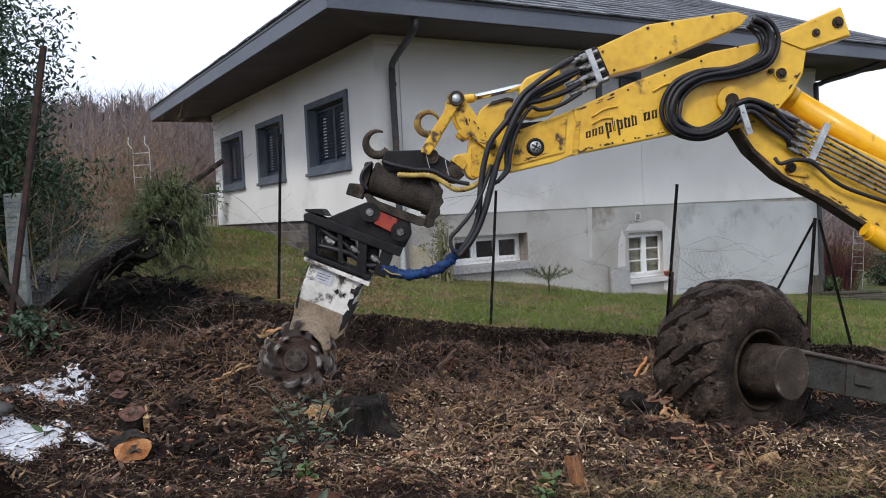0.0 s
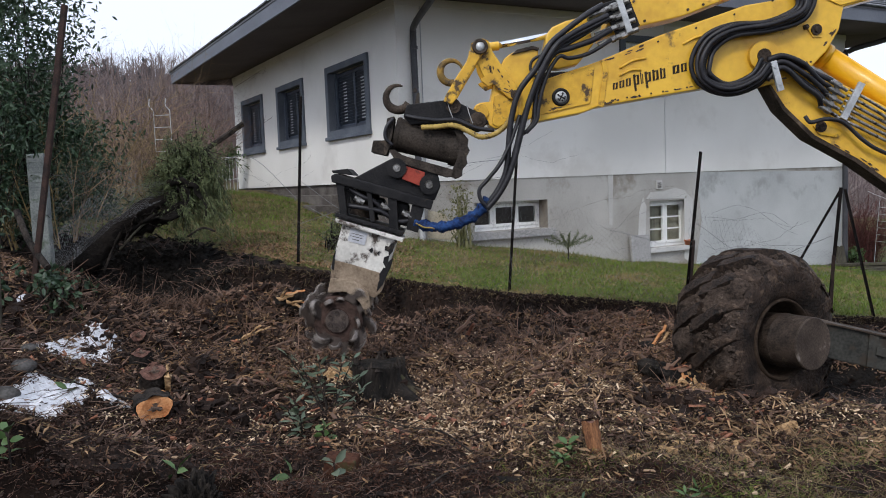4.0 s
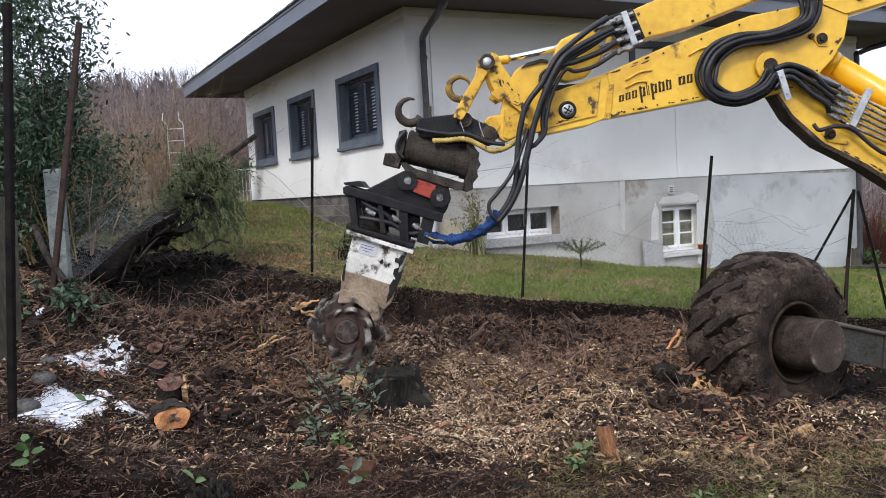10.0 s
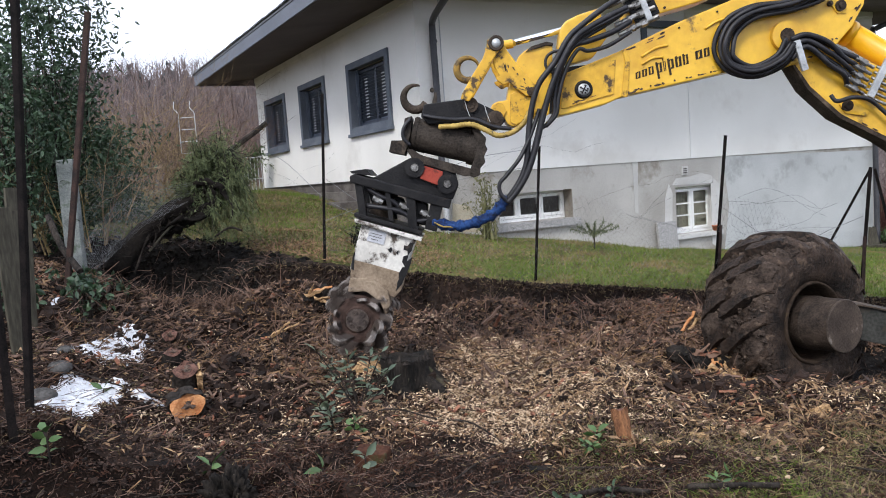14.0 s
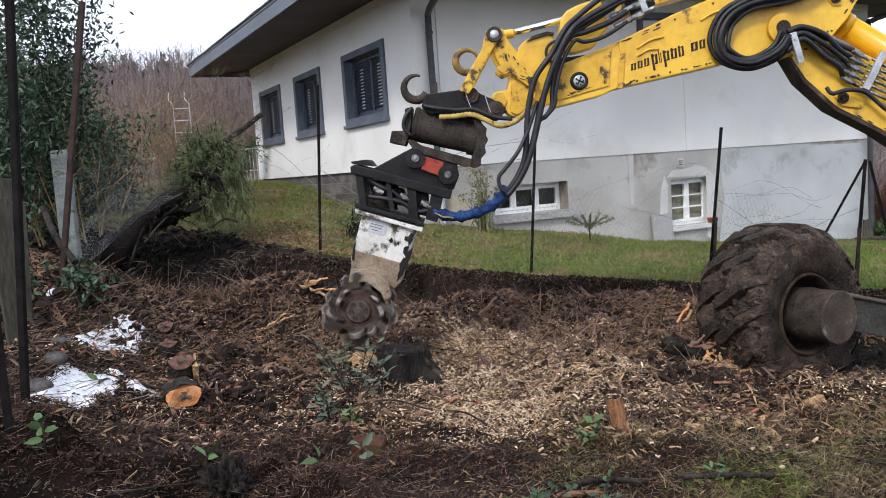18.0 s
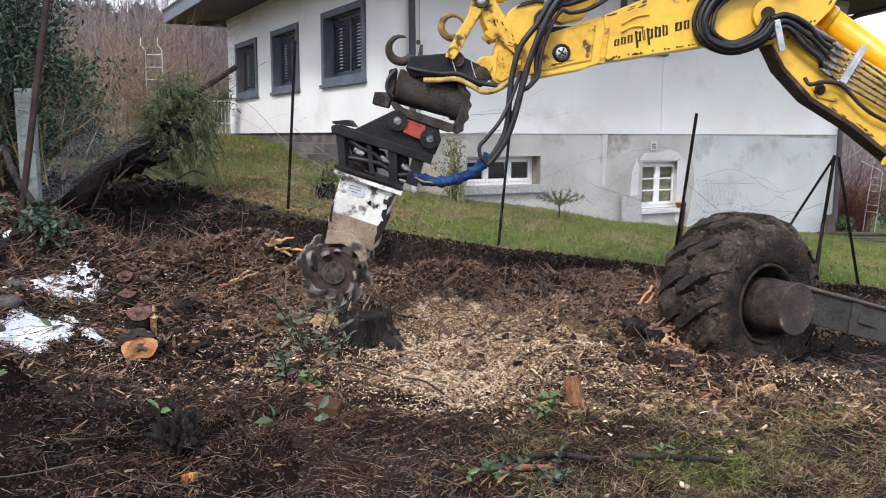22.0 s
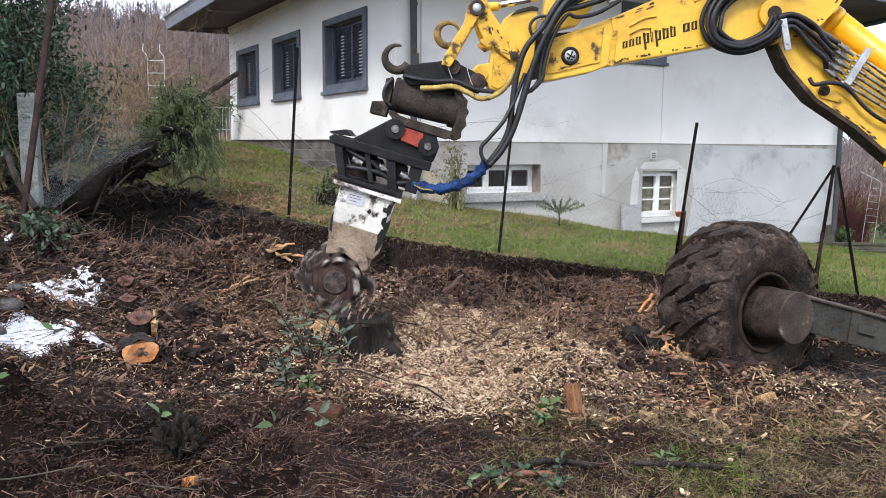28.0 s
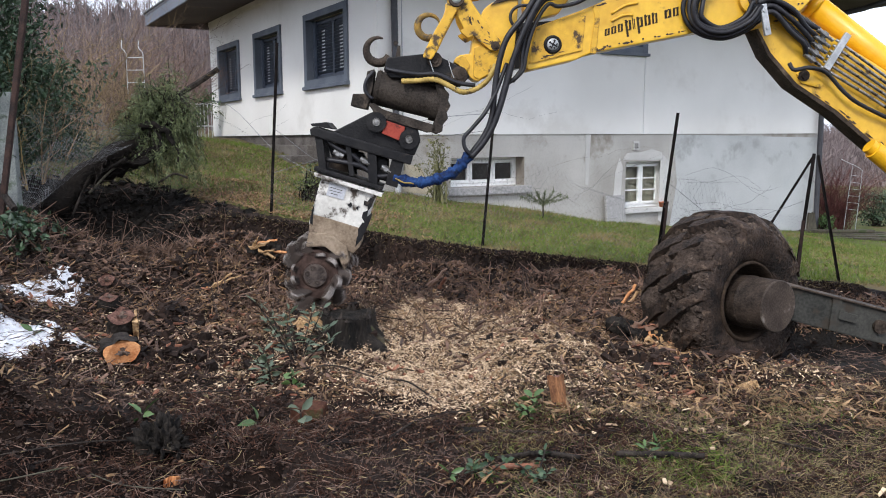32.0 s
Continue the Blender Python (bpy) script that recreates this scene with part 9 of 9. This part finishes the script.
word_shapes(1.565, 2.335, 14, [(0.048, -0.045, 0.085), (0.018, 0, 0.115), (0.050, -0.045, 0.085), (0.048, 0, 0.085), (0.042, 0, 0.085)])
word_shapes(1.875, 2.425, 14, [(0.055, 0, 0.065), (0.045, 0, 0.065)])


# ---- the sawdust heap, which grows in layers, and chips on their way to it ----
def heap_layer(n, low, cover, seed):
    t = thing("sawdust_layer", "layer of fresh pale sawdust and chips beside the stump", "sawdust", group="layers of the sawdust heap", kind="stuff")
    if cover:
        ds, us = np.arange(4.7, 7.9, 0.045), np.arange(-0.8, 1.5, 0.045)
        Dg, Ug = np.meshgrid(ds, us, indexing="ij")
        h = heap(Dg, Ug) + 0.55 * (vnoise(Dg, Ug, 0.22, seed) - 0.5) + 0.35 * (vnoise(Dg, Ug, 0.07, seed) - 0.5) - cover
        X, Y = xy(Dg, Ug)
        Z = gz(Dg, Ug) + np.clip(h, -0.3, 0.5) * 0.05 + 0.002
        nu = len(us)
        i, j = np.meshgrid(np.arange(len(ds) - 1), np.arange(nu - 1), indexing="ij")
        a = (i * nu + j).ravel()
        q = np.stack([a, a + nu, a + nu + 1, a + 1], -1)
        q = q[h.ravel()[q].max(1) > 0]
        used, back = np.unique(q, return_inverse=True)
        v = np.stack([X, Y, Z], -1).reshape(-1, 3)[used]
        raw("dust", v, back.reshape(-1, 4), SAWDUST, t, "", True)
    d, u = rng.uniform(4.6, 8.4, n * 8), rng.uniform(-2.4, 2.2, n * 8)
    keep = rng.random(n * 8) < np.clip(heap(d, u) - low, 0, 1) * (0.25 + 0.75 * patchy(d, u, 0.2, seed))
    d, u = d[keep][:n], u[keep][:n]
    m = len(d)
    P = points_on(d, u, 0.016) + np.array([0, 0, 1.0]) * np.abs(rng.normal(0, 0.014, m))[:, None]
    L = rng.uniform(0.008, 0.034, m) * rng.choice([1, 1, 1, 2.4], m)
    v, f = shards(P, flat_dirs(m, 0.5), L, rng.uniform(0.003, 0.009, m), rng.uniform(0.003, 0.008, m))
    raw("chips", v, f, PALECHIP, t)
    return t


LAYERS = [(heap_layer(n, low, cover, seed), t0, t1) for n, low, cover, seed, t0, t1 in (
    (6000, 0.05, 0, 3, 3.6, 6.5), (9000, 0.0, 0, 7, 6.6, 10.0), (12000, 0.0, 1.12, 12, 9.0, 13.0), (13000, 0.0, 1.04, 15, 13.0, 17.0), (15000, 0.0, 0.95, 22, 16.5, 20.5), (16000, 0.05, 0.86, 29, 20.0, 24.5))]


def chip_burst(seed):
    """A handful of chips that fly together."""
    q = np.random.default_rng(seed)
    n = 16
    P = q.normal(0, 1, (n, 3)) * np.array([0.09, 0.06, 0.07])
    D = unit(q.normal(0, 1, (n, 3)))
    v, f = chunks(P, D, q.uniform(0.012, 0.04, n), q.uniform(0.008, 0.016, n), q.uniform(0.004, 0.010, n))
    return tagged(raw("flying_chips", v, f, PALECHIP if seed % 3 else MULCH, None, "handful of wood chips thrown by the spinning drum"), category="wood chips", group="flying wood chips", kind="stuff")


BURSTS = [chip_burst(40 + k) for k in range(9)]


def burst_rows(k):
    """Again and again: off the drum, in an arc to the heap, and back below the soil into the stump."""
    q = random.Random(70 + k)
    root = on_ground(6.33, -0.50, 0.0)
    hide = root + Vector((0, 0, -0.35))
    rows, t = [(0.0, Matrix.Translation(hide)), (4.5 + 0.09 * k, Matrix.Translation(hide))], 4.6 + 0.09 * k
    while t < 31.0:
        start = root + Vector((*axes(-0.05, -0.05), 0.20))
        a, far = q.uniform(-0.7, 0.5), q.uniform(0.35, 1.1)
        over = Vector((*axes(far * math.cos(a), far * math.sin(a)), 0))
        high = q.uniform(0.15, 0.42)
        rows.append((t, Matrix.Translation(start)))
        for s in (0.35, 0.7):
            rows.append((t + 0.36 * s, Matrix.Translation(start + over * s + Vector((0, 0, high * 4 * s * (1 - s) - 0.15 * s)))))
        rows.append((t + 0.40, Matrix.Translation(start + over + Vector((0, 0, -0.50)))))
        rows.append((t + 0.60, Matrix.Translation(hide)))
        t += q.uniform(0.78, 0.95)
    rows.append((32.0, Matrix.Translation(hide)))
    return rows


# ---- movement ----
STICK_ROWS = [
    (0, -0.002, -0.004, 0), (0.5, -0.006, -0.009, 0.02), (1, -0.01, -0.012, 0.03), (1.5, -0.014, -0.009, 0.09),
    (2, -0.019, 0.008, 0.29), (2.5, -0.024, 0.039, 0.6), (3, -0.032, 0.082, 1.05), (3.5, -0.038, 0.117, 1.41),
    (5.5, 0.022, 0.142, 0.78), (6, 0.022, 0.127, 0.66), (6.5, 0.019, 0.101, 0.48), (7, 0.008, 0.084, 0.49),
    (7.5, -0.008, 0.085, 0.71), (8, -0.027, 0.09, 1.04), (8.5, -0.046, 0.091, 1.34), (9, -0.056, 0.089, 1.46),
    (9.5, -0.06, 0.09, 1.49), (10, -0.054, 0.086, 1.36), (10.5, -0.037, 0.077, 1.06), (11, -0.021, 0.074, 0.83),
    (11.5, -0.014, 0.076, 0.75), (12, -0.01, 0.081, 0.72), (12.5, 0.002, 0.082, 0.57), (13, 0.018, 0.077, 0.32),
    (13.5, 0.029, 0.074, 0.16), (14, 0.041, 0.073, -0.02), (14.5, 0.055, 0.071, -0.23), (16.5, 0.054, 0.053, -0.4),
    (17, 0.037, 0.065, -0.08), (17.5, 0.026, 0.071, 0.12), (18, 0.033, 0.072, 0.01), (18.5, 0.041, 0.078, -0.04),
    (19, 0.046, 0.085, -0.06), (19.5, 0.048, 0.09, -0.08), (20, 0.044, 0.094, 0.01), (20.5, 0.04, 0.093, 0.06),
    (21, 0.038, 0.092, 0.08), (21.5, 0.042, 0.095, 0.04), (22, 0.049, 0.096, -0.06), (22.5, 0.054, 0.096, -0.13),
    (23, 0.054, 0.098, -0.13), (23.5, 0.056, 0.106, -0.1), (24, 0.064, 0.113, -0.15), (24.5, 0.074, 0.116, -0.26),
    (25, 0.08, 0.114, -0.36), (25.5, 0.084, 0.111, -0.44), (27.5, 0.155, 0.112, -1.48), (28, 0.16, 0.114, -1.51),
    (28.5, 0.172, 0.127, -1.58), (29, 0.19, 0.137, -1.74), (29.5, 0.21, 0.141, -1.99), (30, 0.226, 0.143, -2.21),
    (30.5, 0.228, 0.139, -2.29), (31, 0.216, 0.133, -2.15), (31.5, 0.201, 0.132, -1.93), (32, 0.196, 0.136, -1.83),
]
BOOM_ROWS = [
    (0, 0.001, -0.007, -0.06), (0.5, 0.002, -0.016, -0.15), (1, 0.004, -0.022, -0.21), (1.5, 0.004, -0.022, -0.2),
    (2, 0.001, -0.009, -0.08), (2.5, -0.003, 0.02, 0.18), (3, -0.009, 0.06, 0.55), (3.5, -0.014, 0.09, 0.83),
    (5.5, -0.027, 0.184, 1.69), (6, -0.025, 0.167, 1.54), (6.5, -0.02, 0.136, 1.26), (7, -0.016, 0.107, 0.98),
    (7.5, -0.014, 0.091, 0.84), (8, -0.012, 0.074, 0.68), (8.5, -0.008, 0.051, 0.47), (9, -0.006, 0.038, 0.35),
    (9.5, -0.006, 0.037, 0.34), (10, -0.006, 0.041, 0.38), (10.5, -0.008, 0.05, 0.46), (11, -0.01, 0.064, 0.58),
    (11.5, -0.012, 0.073, 0.68), (12, -0.013, 0.084, 0.77), (12.5, -0.015, 0.097, 0.9), (13, -0.016, 0.107, 0.99),
    (13.5, -0.018, 0.114, 1.05), (14, -0.019, 0.127, 1.17), (14.5, -0.021, 0.14, 1.29), (16.5, -0.019, 0.123, 1.13),
    (17, -0.018, 0.118, 1.08), (17.5, -0.017, 0.114, 1.05), (18, -0.019, 0.122, 1.13), (18.5, -0.021, 0.137, 1.26),
    (19, -0.022, 0.15, 1.39), (19.5, -0.024, 0.16, 1.48), (20, -0.024, 0.161, 1.48), (20.5, -0.023, 0.155, 1.43),
    (21, -0.023, 0.152, 1.4), (21.5, -0.024, 0.159, 1.47), (22, -0.025, 0.169, 1.57), (22.5, -0.026, 0.174, 1.61),
    (23, -0.026, 0.178, 1.64), (23.5, -0.028, 0.189, 1.74), (24, -0.03, 0.206, 1.89), (24.5, -0.032, 0.218, 2.01),
    (25, -0.032, 0.224, 2.07), (25.5, -0.032, 0.225, 2.08), (27.5, -0.042, 0.309, 2.85), (28, -0.042, 0.316, 2.91),
    (28.5, -0.046, 0.342, 3.14), (29, -0.049, 0.372, 3.42), (29.5, -0.051, 0.398, 3.66), (30, -0.053, 0.419, 3.85),
    (30.5, -0.053, 0.417, 3.84), (31, -0.05, 0.394, 3.63), (31.5, -0.049, 0.376, 3.46), (32, -0.049, 0.374, 3.44),
]
HEAD_ROWS = [
    (0, -0.006, -0.002, 0.17), (0.5, -0.015, -0.005, 0.48), (1, -0.025, -0.006, 0.81), (1.5, -0.027, -0.004, 0.85),
    (2, -0.01, 0.008, 0.41), (2.5, 0.037, 0.032, -0.72), (3, 0.124, 0.067, -2.87), (3.5, 0.206, 0.094, -4.85),
    (5.5, 0.245, 0.113, -6.36), (6, 0.234, 0.101, -6.1), (6.5, 0.202, 0.081, -5.19), (7, 0.171, 0.066, -4.3),
    (7.5, 0.17, 0.066, -4.27), (8, 0.172, 0.072, -4.19), (8.5, 0.16, 0.074, -3.74), (9, 0.163, 0.071, -3.72),
    (9.5, 0.176, 0.069, -4.01), (10, 0.175, 0.064, -4.09), (10.5, 0.164, 0.059, -3.95), (11, 0.157, 0.057, -3.94),
    (11.5, 0.157, 0.057, -4.11), (12, 0.158, 0.057, -4.32), (12.5, 0.156, 0.057, -4.48), (13, 0.15, 0.054, -4.49),
    (13.5, 0.15, 0.052, -4.47), (14, 0.159, 0.05, -4.6), (14.5, 0.169, 0.048, -4.76), (16.5, 0.176, 0.041, -4.57),
    (17, 0.18, 0.05, -4.6), (17.5, 0.19, 0.055, -4.67), (18, 0.2, 0.055, -4.76), (18.5, 0.221, 0.06, -5.11),
    (19, 0.249, 0.068, -5.66), (19.5, 0.265, 0.075, -5.88), (20, 0.26, 0.081, -5.56), (20.5, 0.254, 0.082, -5.24),
    (21, 0.268, 0.081, -5.44), (21.5, 0.288, 0.082, -5.82), (22, 0.3, 0.082, -6.06), (22.5, 0.305, 0.083, -6.15),
    (23, 0.312, 0.085, -6.36), (23.5, 0.334, 0.092, -6.9), (24, 0.36, 0.099, -7.46), (24.5, 0.371, 0.102, -7.63),
    (25, 0.36, 0.1, -7.4), (25.5, 0.346, 0.098, -7.1), (27.5, 0.322, 0.086, -7.8), (28, 0.318, 0.085, -7.78),
    (28.5, 0.33, 0.094, -8.04), (29, 0.347, 0.103, -8.23), (29.5, 0.363, 0.107, -8.42), (30, 0.365, 0.106, -8.44),
    (30.5, 0.34, 0.1, -7.98), (31, 0.309, 0.095, -7.26), (31.5, 0.292, 0.09, -6.75), (32, 0.293, 0.086, -6.7),
]
LINK_ROWS = [
    (0, 0.003, -0.005, -0.07), (0.5, 0.01, -0.01, -0.22), (1, 0.018, -0.015, -0.38), (1.5, 0.02, -0.014, -0.46),
    (2, 0.026, -0.001, -0.62), (2.5, 0.032, 0.024, -0.68), (3, 0.028, 0.06, -0.46), (3.5, 0.028, 0.088, -0.32),
    (5.5, 0.015, 0.124, -0.21), (6, 0.014, 0.111, -0.23), (6.5, 0.022, 0.088, -0.41), (7, 0.033, 0.069, -0.68),
    (7.5, 0.04, 0.064, -0.89), (8, 0.054, 0.064, -1.22), (8.5, 0.07, 0.062, -1.53), (9, 0.089, 0.055, -1.94),
    (9.5, 0.104, 0.051, -2.31), (10, 0.087, 0.049, -1.97), (10.5, 0.059, 0.049, -1.34), (11, 0.046, 0.052, -1.09),
    (11.5, 0.04, 0.057, -1.08), (12, 0.026, 0.062, -0.84), (12.5, 0, 0.067, -0.33), (13, -0.026, 0.07, 0.24),
    (13.5, -0.035, 0.069, 0.52), (14, -0.025, 0.068, 0.38), (14.5, -0.017, 0.066, 0.28), (16.5, 0.033, 0.049, -0.76),
    (17, 0.048, 0.055, -1.09), (17.5, 0.058, 0.056, -1.24), (18, 0.066, 0.054, -1.29), (18.5, 0.081, 0.058, -1.48),
    (19, 0.098, 0.063, -1.74), (19.5, 0.116, 0.066, -2.09), (20, 0.137, 0.069, -2.46), (20.5, 0.15, 0.068, -2.65),
    (21, 0.162, 0.064, -2.83), (21.5, 0.182, 0.062, -3.23), (22, 0.194, 0.062, -3.46), (22.5, 0.199, 0.064, -3.55),
    (23, 0.201, 0.066, -3.64), (23.5, 0.197, 0.072, -3.48), (24, 0.196, 0.078, -3.31), (24.5, 0.2, 0.082, -3.31),
    (25, 0.198, 0.08, -3.33), (25.5, 0.193, 0.078, -3.29), (27.5, 0.165, 0.061, -3.89), (28, 0.167, 0.061, -4.02),
    (28.5, 0.179, 0.069, -4.29), (29, 0.199, 0.079, -4.54), (29.5, 0.219, 0.082, -4.82), (30, 0.233, 0.082, -5.17),
    (30.5, 0.224, 0.076, -5.12), (31, 0.207, 0.072, -4.77), (31.5, 0.22, 0.072, -4.99), (32, 0.241, 0.071, -5.47),
]
HOSE_ROWS = [
    (0, -0.002, -0.004, 0.01), (0.5, -0.004, -0.009, -0.02), (1, -0.005, -0.014, -0.07), (1.5, -0.006, -0.012, -0.07),
    (2, 0.001, 0, -0.12), (2.5, 0.021, 0.024, -0.32), (3, 0.062, 0.054, -0.84), (3.5, 0.102, 0.074, -1.42),
    (5.5, 0.097, 0.119, -0.73), (6, 0.093, 0.106, -0.77), (6.5, 0.085, 0.082, -0.82), (7, 0.078, 0.064, -0.9),
    (7.5, 0.079, 0.058, -1.04), (8, 0.081, 0.058, -1.13), (8.5, 0.079, 0.054, -1.16), (9, 0.088, 0.046, -1.43),
    (9.5, 0.1, 0.041, -1.71), (10, 0.097, 0.04, -1.66), (10.5, 0.085, 0.041, -1.37), (11, 0.073, 0.046, -1.05),
    (11.5, 0.066, 0.052, -0.85), (12, 0.06, 0.059, -0.68), (12.5, 0.051, 0.067, -0.41), (13, 0.041, 0.07, -0.14),
    (13.5, 0.041, 0.07, -0.08), (14, 0.051, 0.07, -0.22), (14.5, 0.061, 0.068, -0.36), (16.5, 0.079, 0.047, -0.89),
    (17, 0.084, 0.052, -1.01), (17.5, 0.096, 0.052, -1.27), (18, 0.11, 0.049, -1.52), (18.5, 0.128, 0.053, -1.79),
    (19, 0.148, 0.057, -2.09), (19.5, 0.162, 0.059, -2.34), (20, 0.166, 0.061, -2.43), (20.5, 0.169, 0.058, -2.52),
    (21, 0.183, 0.053, -2.8), (21.5, 0.201, 0.052, -3.14), (22, 0.213, 0.051, -3.34), (22.5, 0.216, 0.052, -3.38),
    (23, 0.217, 0.054, -3.38), (23.5, 0.229, 0.059, -3.55), (24, 0.246, 0.064, -3.79), (24.5, 0.254, 0.068, -3.86),
    (25, 0.246, 0.07, -3.68), (25.5, 0.236, 0.071, -3.48), (27.5, 0.175, 0.106, -1.87), (28, 0.17, 0.11, -1.72),
    (28.5, 0.176, 0.123, -1.7), (29, 0.192, 0.133, -1.84), (29.5, 0.209, 0.138, -2.01), (30, 0.213, 0.142, -2.02),
    (30.5, 0.196, 0.142, -1.71), (31, 0.176, 0.138, -1.41), (31.5, 0.174, 0.133, -1.46), (32, 0.181, 0.131, -1.61),
]
EXT_ROWS = [
    (0, 0.003, 0.001, 0), (0.5, 0.009, 0.002, 0), (1, 0.016, 0.004, 0), (1.5, 0.016, 0.004, 0),
    (2, 0.013, 0.004, 0), (2.5, 0.009, 0.002, 0), (3, 0.005, 0.001, 0), (3.5, 0.002, 0, 0),
    (5.5, -0.052, -0.014, 0), (6, -0.047, -0.012, 0), (6.5, -0.035, -0.009, 0), (7, -0.022, -0.006, 0),
    (7.5, -0.014, -0.004, 0), (8, -0.003, -0, 0), (8.5, 0.01, 0.003, 0), (9, 0.019, 0.005, 0),
    (9.5, 0.022, 0.006, 0), (10, 0.017, 0.004, 0), (10.5, 0.007, 0.002, 0), (11, -0.006, -0.002, 0),
    (11.5, -0.017, -0.004, 0), (12, -0.028, -0.007, 0), (12.5, -0.041, -0.011, 0), (13, -0.052, -0.014, 0),
    (13.5, -0.056, -0.014, 0), (14, -0.058, -0.015, 0), (14.5, -0.06, -0.015, 0), (16.5, -0.037, -0.009, 0),
    (17, -0.03, -0.008, 0), (17.5, -0.021, -0.005, 0), (18, -0.017, -0.005, 0), (18.5, -0.016, -0.004, 0),
    (19, -0.014, -0.004, 0), (19.5, -0.008, -0.002, 0), (20, 0.001, 0, 0), (20.5, 0.01, 0.002, 0),
    (21, 0.016, 0.004, 0), (21.5, 0.018, 0.005, 0), (22, 0.018, 0.005, 0), (22.5, 0.018, 0.005, 0),
    (23, 0.016, 0.005, 0), (23.5, 0.014, 0.004, 0), (24, 0.013, 0.003, 0), (24.5, 0.011, 0.003, 0),
    (25, 0.007, 0.002, 0), (25.5, 0.004, 0.001, 0), (27.5, -0.077, -0.02, 0), (28, -0.085, -0.022, 0),
    (28.5, -0.093, -0.024, 0), (29, -0.095, -0.024, 0), (29.5, -0.097, -0.025, 0), (30, -0.104, -0.027, 0),
    (30.5, -0.11, -0.028, 0), (31, -0.106, -0.027, 0), (31.5, -0.098, -0.026, 0), (32, -0.097, -0.025, 0),
]


def motions():
    m = lambda r: (r[0], pose(r[1], 0, r[2], 0, r[3], 0))
    walk(boom, [m(r) for r in BOOM_ROWS])
    walk(stick, [m(r) for r in STICK_ROWS])
    walk(nose, [m(r) for r in EXT_ROWS])
    walk(drops, [m(r) for r in HOSE_ROWS])
    walk(link, [m(r) for r in LINK_ROWS])
    walk(tilt, [m(r) for r in HEAD_ROWS])
    walk(grinder, [(t, RIG @ q) for t, q in (m(r) for r in HEAD_ROWS)])
    for layer, t0, t1 in LAYERS:
        walk(layer, [(0, pose(0, 0, -0.22)), (t0, pose(0, 0, -0.22)), (t1, pose(0, 0, 0)), (32, pose(0, 0, 0))])
    for k, burst in enumerate(BURSTS):
        walk(burst, burst_rows(k))
    walk(drum, [(0.1 * i, pose(DRUM_X, 0.12, DRUM_Z, 0, 64 * i, 0)) for i in range(321)])


motions()
